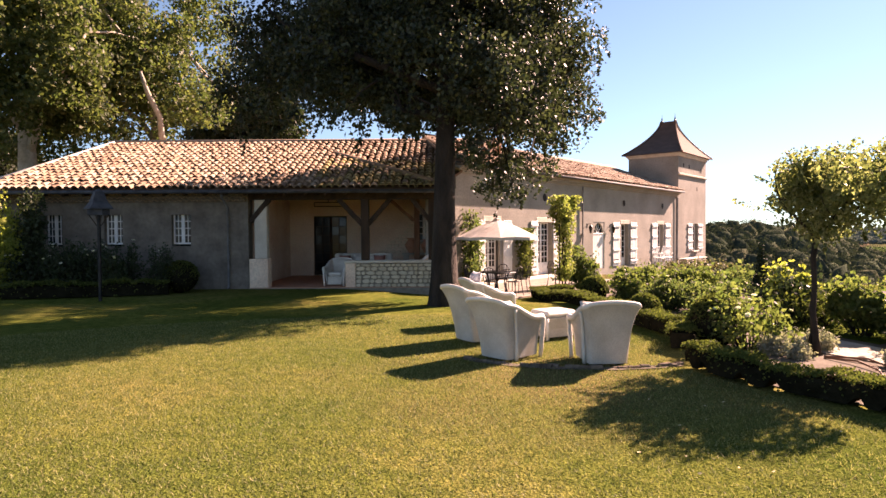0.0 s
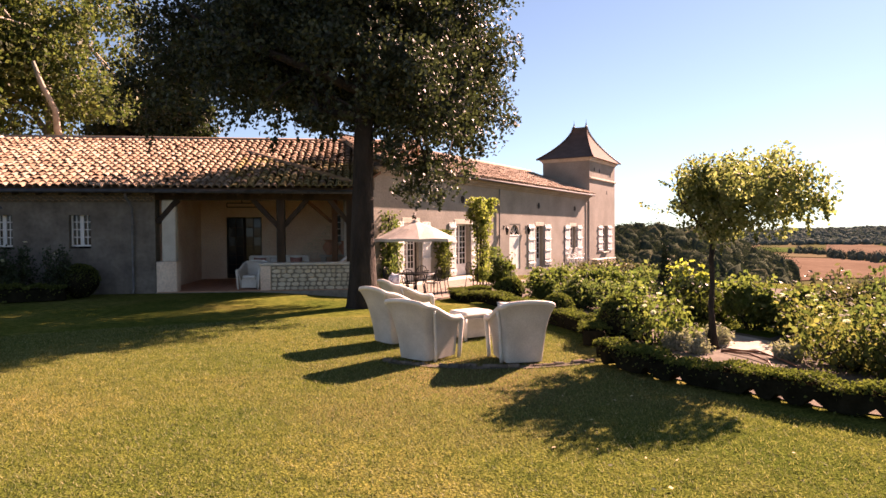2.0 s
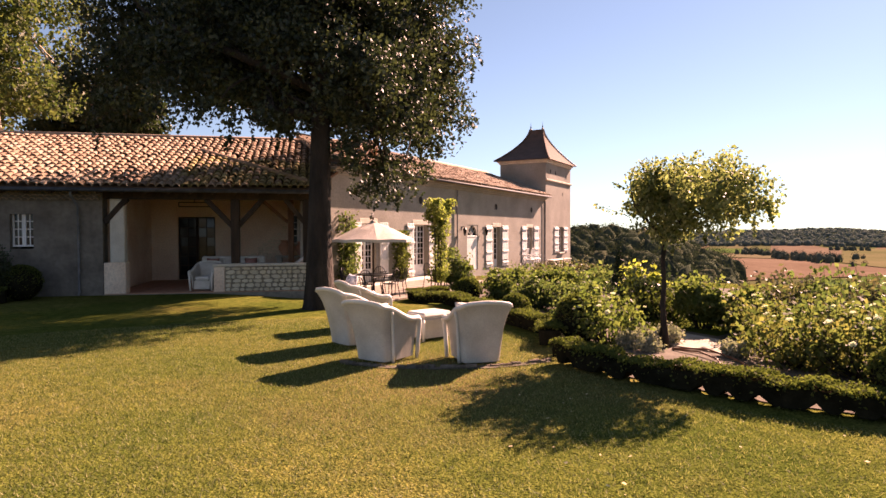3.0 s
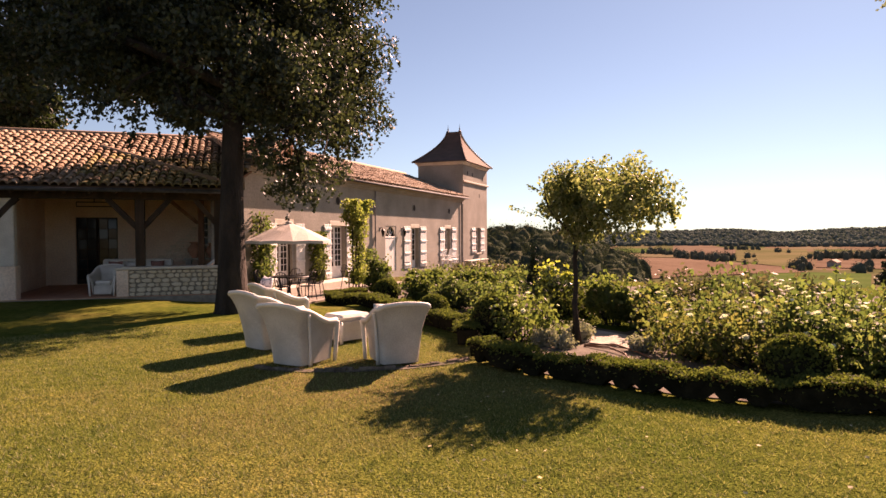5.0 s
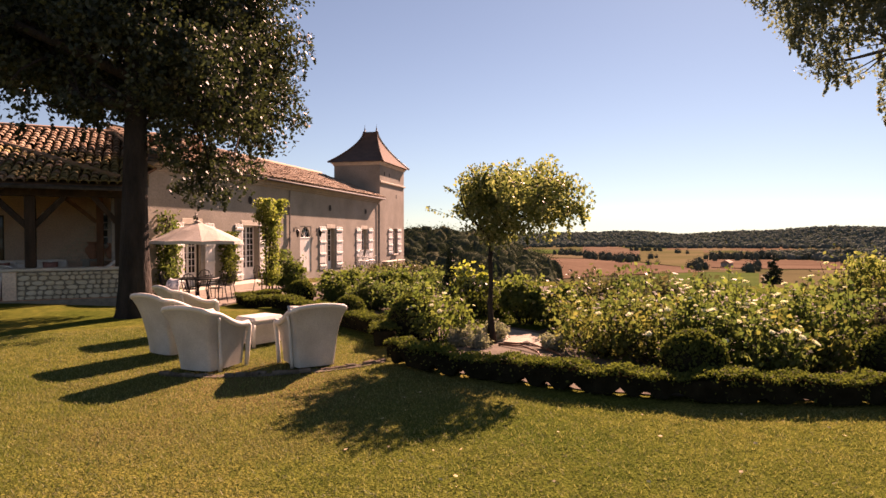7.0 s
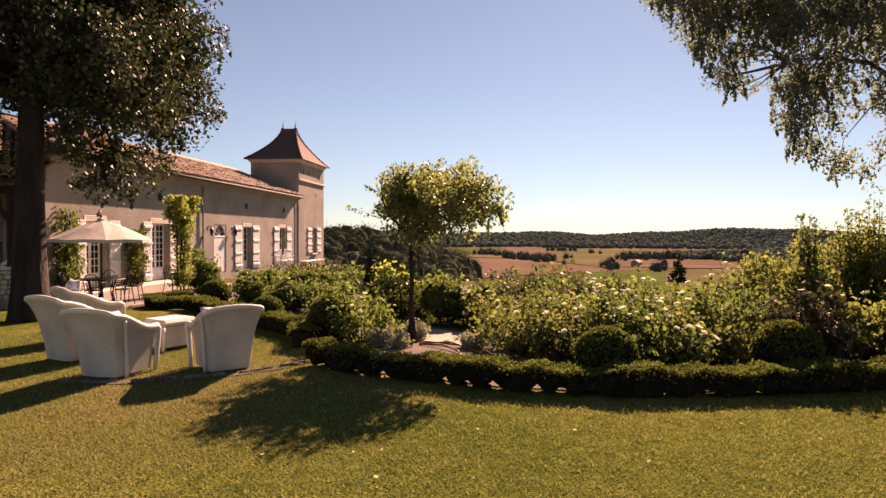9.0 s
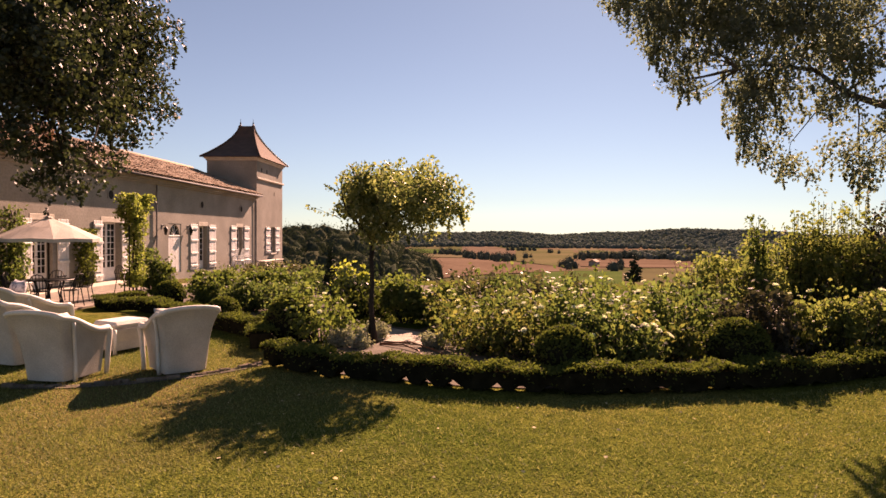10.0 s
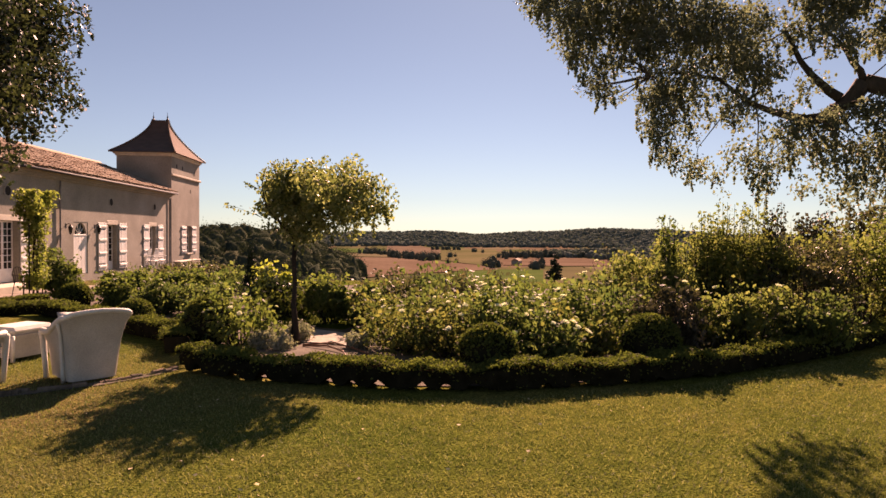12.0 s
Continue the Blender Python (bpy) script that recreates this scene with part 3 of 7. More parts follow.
# ---- parts of houses ----
def glazed(parent, name, x0, x1, z0, z1, y, cols, rows, material, panel=0.0, label="", sill=False, leaves=2):
    """A glazed casement pair or door: frame and bars in one mesh, each pane a piece, set in a wall along x."""
    bm = bmesh.new()
    f = 0.055
    box(bm, x0, x1, y, y + 0.06, z1 - f, z1, 0.006)
    box(bm, x0, x1, y, y + 0.06, z0, z0 + f + panel, 0.006)
    w = (x1 - x0) / leaves
    for k in range(leaves):
        a, b = x0 + k * w, x0 + (k + 1) * w
        box(bm, a, a + f, y - 0.004, y + 0.056, z0 + 0.002, z1 - 0.002, 0.006)
        box(bm, b - f, b, y - 0.004, y + 0.056, z0 + 0.002, z1 - 0.002, 0.006)
        for c in range(1, cols):
            x = a + f + (w - 2 * f) * c / cols
            box(bm, x - 0.013, x + 0.013, y + 0.008, y + 0.048, z0 + f + panel, z1 - f)
        for r in range(1, rows):
            z = z0 + f + panel + (z1 - z0 - 2 * f - panel) * r / rows
            box(bm, a + f, b - f, y + 0.006, y + 0.046, z - 0.013, z + 0.013)
        if panel > 0.2:
            box(bm, a + f + 0.05, b - f - 0.05, y - 0.016, y + 0.01, z0 + 0.10, z0 + panel - 0.02, 0.01)
    win = part(name, bm, material, parent, label)
    pw, ph = (w - 2 * f) / cols, (z1 - z0 - 2 * f - panel) / rows
    pane = mesh_of("pane", boxed(-pw / 2, pw / 2, -0.004, 0.004, -ph / 2, ph / 2), M["glass"])
    for k in range(leaves):
        for c in range(cols):
            for r in range(rows):
                ob = new("pane", pane)
                ob.parent = win
                ob.location = (x0 + k * w + f + pw * (c + 0.5), y + 0.028, z0 + f + panel + ph * (r + 0.5))
                ob.rotation_euler = (rng.normal() * 0.012, 0, rng.normal() * 0.012)
    if sill:
        part("sill", boxed(x0 - 0.08, x1 + 0.08, y - 0.30, y + 0.06, z0 - 0.09, z0 - 0.003, 0.012), M["cut_stone"], win)
    if name == "door":
        h = bmesh.new()
        tube(h, [(x0 + w - 0.03, y - 0.01, z0 + 1.0), (x0 + w - 0.03, y - 0.06, z0 + 1.0), (x0 + w - 0.13, y - 0.06, z0 + 1.0)], 0.011, 6)
        part("handle", h, M["iron"], win, "black iron lever handle")
    return win


def shutter(parent, x0, x1, z0, z1, y):
    """A painted board shutter laid open on the wall, with battens and strap hinges."""
    bm = bmesh.new()
    n = 4
    w = (x1 - x0) / n
    for k in range(n):
        box(bm, x0 + k * w + 0.002, x0 + (k + 1) * w - 0.002, y - 0.045 - 0.004 * (k % 2), y - 0.012, z0, z1, 0.006)
    sh = part("shutter", bm, M["white_paint"], parent, "white painted board shutter folded open")
    for t in (0.08, 0.36, 0.64, 0.92):
        z = z0 + (z1 - z0) * t
        part("batten", boxed(x0 + 0.01, x1 - 0.01, y - 0.085, y - 0.047, z - 0.045, z + 0.045, 0.008), M["white_paint"], sh)
    for t in (0.14, 0.86):
        z = z0 + (z1 - z0) * t
        part("strap_hinge", boxed(x0 - 0.06, x1 - 0.14, y - 0.055, y - 0.049, z - 0.018, z + 0.018), M["iron"], sh, "black iron strap hinge")
    return sh


def downpipe(parent, x, y, z_top, z_bot, lean=0.3):
    bm = bmesh.new()
    tube(bm, [(x, y - lean, z_top), (x, y - lean, z_top - 0.12), (x, y - 0.07, z_top - 0.42), (x, y - 0.07, z_bot + 0.12), (x, y - 0.16, z_bot + 0.03)], 0.034, 8)
    p = part("downpipe", bm, M["zinc"], parent, "grey zinc downpipe", True)
    for z in (z_bot + 0.5, (z_top + z_bot) / 2, z_top - 0.6):
        c = bmesh.new()
        tube(c, [(x, y - 0.07, z - 0.02), (x, y - 0.07, z + 0.02)], 0.042, 8)
        part("bracket", c, M["zinc"], p)


# low house: windows, cornice, gutter, pipe
for a, b in win_a:
    glazed(house_low, "window", a, b, 1.44, 2.46, A_Y + 0.16, 2, 4, M["white_paint"], 0, "white casement window with small panes")
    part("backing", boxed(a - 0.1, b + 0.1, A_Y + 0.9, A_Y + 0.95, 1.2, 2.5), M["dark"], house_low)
for k, (dy, z0, z1) in enumerate(((0.10, 2.78, 2.87), (0.20, 2.87, 2.96), (0.32, 2.96, 3.05))):
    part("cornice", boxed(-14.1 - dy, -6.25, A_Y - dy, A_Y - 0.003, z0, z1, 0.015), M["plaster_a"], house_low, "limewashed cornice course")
bm = bmesh.new()
for k in range(6):
    a0, a1 = math.pi * k / 6, math.pi * (k + 1) / 6
    quad = [(0.085 * math.cos(a0), -0.05, 0.07 * math.sin(a0)), (0.085 * math.cos(a1), -0.05, 0.07 * math.sin(a1)), (0.065 * math.cos(a1), -0.05, 0.05 * math.sin(a1)), (0.065 * math.cos(a0), -0.05, 0.05 * math.sin(a0))]
    bm.faces.new([bm.verts.new(q) for q in quad])
    bm.faces.new([bm.verts.new(q) for q in (quad[1], quad[0], (quad[0][0], 0.0, quad[0][2]), (quad[1][0], 0.0, quad[1][2]))])
arch_tile = mesh_of("cornice_tile", bm, M["tile"])
for dy, z in ((0.10, 2.785), (0.20, 2.875), (0.32, 2.965)):
    for k in range(43):
        ob = new("cornice_tile", arch_tile)
        ob.parent = house_low
        ob.location = (-14.1 + 0.185 * k + (0.09 if z > 2.8 and z < 2.9 else 0), A_Y - dy - 0.002, z)
bm = bmesh.new()
tube(bm, [(-14.5, EAVE_Y - 0.06, 3.07), (-0.25, EAVE_Y - 0.06, 3.05)], 0.06, 8)
part("gutter", bm, M["slate"], house_low, "dark gutter", True)
downpipe(house_low, -6.82, A_Y, 3.02, 0.0, 0.62)
raf = mesh_of("rafter_end", beam(bmesh.new(), (0, EAVE_Y + 0.05, EAVE_Z - 0.15), (0, A_Y + 0.5, EAVE_Z + 0.08), 0.08, 0.11), M["timber"])
for x in np.arange(-14.2, -0.4, 0.62):
    ob = new("rafter_end", raf)
    ob.parent = house_low
    ob.location.x = x
bm = bmesh.new()
tube(bm, [(-13.25, RIDGE_Y, RIDGE_Z + 0.06), (2.4, RIDGE_Y, RIDGE_Z + 0.06)], 0.12, 8)
part("ridge", bm, M["tile"], house_low, "pale mortar ridge", True)
bm = bmesh.new()
tube(bm, [(-13.2, RIDGE_Y, RIDGE_Z + 0.06), (-14.45, EAVE_Y, EAVE_Z + 0.06)], 0.10, 8)
part("hip", tube(bmesh.new(), [(-4.05, 23.55, 4.76), (-0.35, 19.75, 3.40)], 0.085, 8), M["tile"], house_low, "pale mortared hip tiles", True)
part("hip", bm, M["cut_stone"], house_low, "pale mortared hip tiles", True)
part("vent_tile", boxed(-12.35, -12.1, 22.35, 22.6, 4.22, 4.42, 0.03), M["flat_tile"], house_low)

# porch: pillar, low wall, floor, timber frame
part("pillar", boxed(-6.18, -5.58, A_Y - 0.02, A_Y + 0.42, -0.05, 0.96, 0.02), M["plaster_p"], house_low, "rendered porch pillar stub")
part("pillar", boxed(-6.02, -5.62, A_Y + 0.05, A_Y + 0.33, 0.962, 2.84, 0.02), M["cut_stone"], house_low, "pale stone porch post")
porch_floor = part("porch_floor", boxed(-6.2, 0.14, A_Y - 0.05, 26.5, -0.3, 0.02), M["mortar"], house_low)
tm = mesh_of("floor_tile", boxed(-0.195, 0.195, -0.195, 0.195, 0, 0.022, 0.006), M["terracotta"])
for i in range(15):
    for j in range(16):
        ob = new("floor_tile", tm)
        ob.parent = porch_floor
        ob.location = (-5.95 + 0.4 * i, A_Y + 0.16 + 0.4 * j, 0.022)
bm = bmesh.new()
beam(bm, (-6.5, A_Y + 0.15, 2.97), (0.05, A_Y + 0.15, 2.97), 0.22, 0.26)
part("beam", bm, M["timber"], house_low, "dark oak eaves beam")
for a, b, w in (((-2.49, A_Y + 0.15, 0.9), (-2.49, A_Y + 0.15, 2.84), 0.25), ((-0.36, A_Y + 0.15, 0.9), (-0.36, A_Y + 0.15, 2.84), 0.22)):
    bm = bmesh.new()
    beam(bm, a, b, w, w)
    part("post", bm, M["timber"], house_low, "dark oak porch post")
for x0, z0, x1, z1 in ((-2.55, 2.0, -3.35, 2.86), (-2.43, 2.0, -1.68, 2.86), (-0.42, 2.15, -1.0, 2.86)):
    bm = bmesh.new()
    beam(bm, (x0, A_Y + 0.15, z0), (x1, A_Y + 0.15, z1), 0.12, 0.15)
    part("brace", bm, M["timber"], house_low)
bm = bmesh.new()
beam(bm, (-6.15, A_Y + 0.1, 2.15), (-5.55, A_Y + 0.1, 2.85), 0.14, 0.16)
part("brace", bm, M["timber"], house_low)
bm = bmesh.new()
beam(bm, (-0.95, 22.9, 0.02), (-0.95, 22.9, 3.3), 0.2, 0.2)
part("post", bm, M["timber_red"], house_low, "red-brown porch post")
bm = bmesh.new()
beam(bm, (-1.05, 22.9, 2.2), (-1.9, 22.9, 2.95), 0.1, 0.12)
part("brace", bm, M["timber_red"], house_low)
raf = mesh_of("rafter", beam(bmesh.new(), (0, A_Y + 0.3, 3.16), (0, 26.4, 4.1), 0.09, 0.13), M["timber"])
for x in np.arange(-5.9, 0.1, 0.75):
    ob = new("rafter", raf)
    ob.parent = house_low
    ob.location.x = x
# boarding given the bright render colour to throw light into the porch
part("porch_boarding", slab(bmesh.new(), [(-6.2, A_Y - 0.3, 3.28), (0.14, A_Y - 0.3, 3.28), (0.14, 26.5, 4.3), (-6.2, 26.5, 4.3)], 0.03), M["plaster_p"], house_low)
glazed(house_low, "door", -5.25, -3.9, 0.05, 2.45, 25.62, 2, 6, M["timber"], 0.12, "dark glazed double door")
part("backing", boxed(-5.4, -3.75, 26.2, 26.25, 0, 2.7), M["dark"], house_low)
glazed(house_low, "window", -1.02, -0.52, 1.40, 2.55, 25.56, 1, 4, M["white_paint"], 0, "small white casement window in the porch", True)
part("backing", boxed(-1.15, -0.4, 26.2, 26.25, 1.2, 2.7), M["dark"], house_low)
part("quoin", boxed(-3.12, -2.80, A_Y - 0.02, A_Y + 0.36, -0.05, 0.80, 0.02), M["plaster_p"], house_low, "rendered end of the porch wall")
low_wall = part("low_wall", boxed(-2.80, 0.1, A_Y + 0.03, A_Y + 0.33, -0.4, 0.78), M["mortar"], house_low, "rubble stone porch parapet")
part("coping", boxed(-3.16, 0.16, A_Y - 0.05, A_Y + 0.40, 0.803, 0.89, 0.02), M["cut_stone"], house_low, "pale stone coping")


def stone_mesh(w, h, d, r, kind="stone"):
    """A rough stone with a rounded face."""
    bm = bmesh.new()
    n = 7
    ring = []
    for k in range(n):
        a = 2 * math.pi * k / n
        f = 1 / max(abs(math.cos(a)), abs(math.sin(a))) ** 0.75 * r.uniform(0.8, 1.02)
        ring.append((w / 2 * math.cos(a) * f, h / 2 * math.sin(a) * f))
    back = [bm.verts.new((x, 0.03, z)) for x, z in ring]
    mid = [bm.verts.new((x, -d * 0.55, z)) for x, z in ring]
    face = [bm.verts.new((x * 0.72 + r.normal() * 0.004, -d + r.normal() * 0.006, z * 0.72)) for x, z in ring]
    for p, q in ((back, mid), (mid, face)):
        for k in range(n):
            bm.faces.new((p[k], p[(k + 1) % n], q[(k + 1) % n], q[k]))
    bm.faces.new(face)
    return mesh_of("stone", bm, M[kind])


def lay_stones(parent, x0, x1, z0, z1, y, row_h, kinds, r, inside=None):
    z = z0
    while z < z1 - 0.04:
        h = min(row_h * r.uniform(0.8, 1.25), z1 - z)
        x = x0
        while x < x1 - 0.05:
            k = r.integers(len(kinds))
            w = kinds[k][1] * r.uniform(0.85, 1.2)
            w = min(w, x1 - x)
            if inside and not inside(x + w / 2, z + h / 2):
                x += w
                continue
            ob = new("stone", kinds[k][0])
            ob.parent = parent
            ob.location = (x + w / 2, y, z + h / 2)
            ob.scale = (w / kinds[k][1] * 0.97, 1, h / row_h * 0.95)
            ob.rotation_euler = (0, r.normal() * 0.06, 0)
            x += w
        z += h


kinds = [(stone_mesh(w, 0.13, 0.045, rng), w) for w in (0.14, 0.18, 0.22, 0.27, 0.16)]
lay_stones(low_wall, -2.79, 0.09, -0.36, 0.79, A_Y + 0.028, 0.13, kinds, rng)

# pale stones paint the sun patch on the wall, cut along its slanting edge
M["sunlit_rubble"] = mat("sunlit_rubble_stone", (0.66, 0.52, 0.38), (0.82, 0.68, 0.52), 3.0, 0.9, 0.5, 40, c3=(0.74, 0.58, 0.42), vary=0.5)
sunlit_kinds = [(stone_mesh(w, 0.13, 0.03, rng, "sunlit_rubble"), w) for w in (0.16, 0.2, 0.25, 0.3)]
lay_stones(porch_back, -2.6, -0.22, 0.8, 2.3, 25.499, 0.13, sunlit_kinds, rng, lambda x, z: z - 0.8 < 0.9 * (x + 2.7) and z < 2.3 - 0.25 * abs(x + 0.9) and not (x > -1.2 and z > 1.25))

# wing: doors, shutters, lamps, cornice
for x0, x1, z0, z1 in doors_w[:2]:
    glazed(wing, "door", x0, x1, z0 + 0.02, z1, 0.2, 2, 7, M["white_paint"], 0.42, "white glazed double door")
for x0, x1, z0, z1 in doors_w[2:]:
    glazed(wing, "door", x0, x1, z0 + 0.02, z1, 0.2, 1, 6, M["white_paint"], 0.35, "white glazed double door")
for x0, x1, z0, z1 in doors_w:
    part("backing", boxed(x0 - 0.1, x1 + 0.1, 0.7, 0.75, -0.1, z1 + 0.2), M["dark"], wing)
    part("lintel", boxed(x0 - 0.1, x1 + 0.1, -0.012, 0.1, z1 + 0.003, z1 + 0.2, 0.01), M["cut_stone"], wing)
for x0, x1 in ((1.94, 2.33), (3.5, 4.05), (5.42, 5.94), (7.20, 7.80), (13.0, 13.75), (15.1, 15.9), (18.0, 18.75), (20.0, 20.75)):
    shutter(wing, x0, x1, 0.06, 2.2, 0.0)


def arch_door(parent, x0, x1, spring, y):
    """A boarded door under a half-round fanlight."""
    cx, r = (x0 + x1) / 2, (x1 - x0) / 2 - 0.12
    bm = bmesh.new()
    n = 5
    for k in range(n):
        a, b = x0 + (x1 - x0) * k / n, x0 + (x1 - x0) * (k + 1) / n
        box(bm, a + 0.003, b - 0.003, y, y + 0.05, 0.02, spring - 0.06, 0.006)
    d = part("door", bm, M["white_paint"], parent, "off-white boarded door with an arched fanlight")
    part("rail", boxed(x0, x1, y - 0.02, y + 0.05, spring - 0.058, spring, 0.008), M["white_paint"], d)
    top = spring + r + 0.3
    bm = bmesh.new()
    steps = 14
    arc = [(cx + r * math.cos(math.pi * k / steps), spring + r * math.sin(math.pi * k / steps)) for k in range(steps + 1)]
    out = [(cx + (x1 - cx) * max(-1, min(1, 1.6 * math.cos(math.pi * k / steps))), spring + (top - spring) * min(1, 1.6 * math.sin(math.pi * k / steps))) for k in range(steps + 1)]
    fi = [bm.verts.new((x, y - 0.02, z)) for x, z in arc]
    fo = [bm.verts.new((x, y - 0.02, z)) for x, z in out]
    bi = [bm.verts.new((x, y + 0.08, z)) for x, z in arc]
    for k in range(steps):
        bm.faces.new((fi[k], fo[k], fo[k + 1], fi[k + 1]))
        bm.faces.new((fi[k], fi[k + 1], bi[k + 1], bi[k]))
    part("surround", bm, M["plaster_w"], d)
    bm = bmesh.new()
    bm.faces.new([bm.verts.new((x, y + 0.06, z)) for x, z in arc][::-1])
    part("pane", bm, M["glass"], d)
    bm = bmesh.new()
    for a in (36, 72, 108, 144):
        c, s = math.cos(radians(a)), math.sin(radians(a))
        tube(bm, [(cx, y + 0.045, spring), (cx + r * c, y + 0.045, spring + r * s)], 0.014, 5)
    part("glazing_bar", bm, M["white_paint"], d)


arch_door(wing, 10.9, 12.1, 1.68, 0.035)
part("backing", boxed(10.8, 12.2, 0.7, 0.75, -0.1, 2.4), M["dark"], wing)


def wall_lantern(x, z, parent_pose):
    """A glazed lantern on an iron bracket."""
    t = thing("wall_lantern", "black iron wall lantern on cream render", "lantern", parent_pose @ pose(x, 0, z), "lanterns by the arched door")
    bm = bmesh.new()
    tube(bm, [(0, 0.0, 0.16), (0, -0.1, 0.24), (0, -0.18, 0.2)], 0.012, 6)
    box(bm, -0.04, 0.04, -0.012, 0.0, 0.05, 0.25, 0.004)
    part("bracket", bm, M["iron"], t)
    part("glass_body", lathe(bmesh.new(), [(0.05, -0.14), (0.085, 0.06), (0.08, 0.07)], 6, (0, -0.18, 0)), M["glass"], t)
    part("cap", lathe(bmesh.new(), [(0.10, 0.072), (0.085, 0.1), (0.03, 0.17), (0.012, 0.2)], 6, (0, -0.18, 0)), M["iron"], t)
    part("base", lathe(bmesh.new(), [(0.02, -0.2), (0.055, -0.15), (0.052, -0.142)], 6, (0, -0.18, 0)), M["iron"], t)


for x in (10.3, 12.72):
    wall_lantern(x, 1.88, wing_pose)
for s in ocs:
    bm = bmesh.new()
    n = 16
    for k in range(n):
        a0, a1 = 2 * math.pi * k / n, 2 * math.pi * (k + 1) / n
        q = lambda r, a, y: bm.verts.new((s + r * math.cos(a), y, 3.17 + r * math.sin(a)))
        bm.faces.new((q(0.165, a0, -0.02), q(0.235, a0, -0.02), q(0.235, a1, -0.02), q(0.165, a1, -0.02)))
        bm.faces.new((q(0.166, a0, -0.02), q(0.166, a1, -0.02), q(0.166, a1, 0.3), q(0.166, a0, 0.3)))
    # flush dark disc paints the shade inside the vent
    dk = bmesh.new()
    tube(dk, [(s, -0.017, 3.17), (s, 0.05, 3.17)], 0.165, 16)
    part("vent_hole", dk, M["dark"], wing)
    part("oculus", bm, M["plaster_w"], wing, "round stone-ringed vent hole")
    part("backing", boxed(s - 0.2, s + 0.2, 0.52, 0.56, 2.95, 3.4), M["dark"], wing)
for dy, z0, z1 in ((0.09, 3.80, 3.88), (0.18, 3.88, 3.96), (0.28, 3.96, 4.04)):
    part("cornice", boxed(0.7, 21.9, -dy, -0.003, z0, z1, 0.012), M["plaster_w"], wing, "cream cornice course")
downpipe(wing, 9.75, 0.0, 3.78, 0.0, 0.08)
downpipe(wing, 21.75, 0.0, 3.78, 0.0, 0.08)
bm = bmesh.new()
tube(bm, [(0.2, -0.42, 4.05), (21.95, -0.42, 4.05)], 0.055, 8)
part("gutter", bm, M["slate"], wing, "dark gutter", True)
bm = bmesh.new()
tube(bm, [(3.6, 4.0, 5.76), (22.0, 4.0, 5.76)], 0.12, 8)
part("ridge", bm, M["tile"], wing, "weathered ridge tiles", True)
part("doorstep", boxed(1.6, 8.6, -0.75, -0.003, -0.32, 0.0, 0.02), M["cut_stone"], wing, "pale stone doorstep")

# tower: window, band, finials, holes
glazed(tower, "window", 24.55, 25.55, 0.5, 2.2, TY0 + 0.18, 1, 4, M["white_paint"], 0, "white casement window", True)
part("backing", boxed(24.4, 25.7, 0.7, 0.75, 0.3, 2.4), M["dark"], tower)
shutter(tower, 23.65, 24.5, 0.5, 2.2, TY0)
shutter(tower, 25.6, 26.45, 0.5, 2.2, TY0)
bm = bmesh.new()
box(bm, TX0 - 0.08, TX1 + 0.10, TY0 - 0.10, TY0 - 0.003, 5.12, 5.24, 0.02)
box(bm, TX1 + 0.003, TX1 + 0.10, TY0 - 0.002, TY1, 5.12, 5.24, 0.02)
part("string_course", bm, M["cut_stone"], tower)
bm = bmesh.new()
for dz, o in ((6.25, 0.06), (6.35, 0.14)):
    box(bm, TX0 - o, TX1 + o, TY0 - o, TY1 + o, dz, dz + 0.1, 0.01)
part("cornice", bm, M["cut_stone"], tower)
for y in ((TY0 + TY1) / 2 - 0.42, (TY0 + TY1) / 2 + 0.42):
    part("finial", lathe(bmesh.new(), [(0.07, 8.72), (0.09, 8.82), (0.04, 8.89), (0.05, 8.97), (0.015, 9.07), (0.008, 9.27)], 8, ((TX0 + TX1) / 2, y, 0)), M["zinc"], tower, "grey metal finial")
cx, cy = (TX0 + TX1) / 2, (TY0 + TY1) / 2
for sx, sy in ((-1, -1), (1, -1), (1, 1), (-1, 1)):
    pts = []
    for k in range(9):
        t = k / 8
        s = (1 - t) ** 1.55 if k < 8 else 0
        pts.append((cx + sx * (0.05 + ((TX1 - TX0) / 2 + 0.25) * s), cy + sy * (0.45 + ((TY1 - TY0) / 2 + 0.30 - 0.45) * s), 6.47 + 2.33 * t ** 1.02))
    part("hip", tube(bmesh.new(), pts, 0.07, 6), M["cut_stone"] if (sx, sy) == (1, -1) else M["flat_tile"], tower)
# dark plates on the wall face paint the shade of the holes
for x, z in ((22.9, 5.75), (23.9, 5.72), (26.2, 5.6), (25.4, 4.4)):
    part("pigeon_hole", boxed(x - 0.09, x + 0.09, TY0 - 0.004, TY0 + 0.02, z - 0.12, z + 0.12), M["dark"], tower, "small pigeon hole as a flat dark plate")

# tiles on the roofs
small = [tile_mesh("roof_tile", 0.42, 0.085, 0.115, M["tile"]), tile_mesh("roof_tile", 0.42, 0.085, 0.115, M["tile_moss"])]
near = sorted(tiles_a, key=lambda q: math.hypot(q[0][0] - 11.0, 1.6 * (q[0][1] - 0.6)))
picked, rest = near[:300], near[300:]
for (u, v), m in picked:
    moss = u > 10.3 and rng.uniform() < 0.45 + 0.15 * (u - 10.3)
    ob = new("roof_tile", small[1 if moss else 0])
    ob.parent = roof_a
    ob.matrix_basis = m
far_tiles = new("roof_tiles", joined_copies("roof_tiles", small[0], [m for _, m in rest], M["tile"]))
far_tiles.parent = roof_a
tagged(far_tiles, kind="stuff")
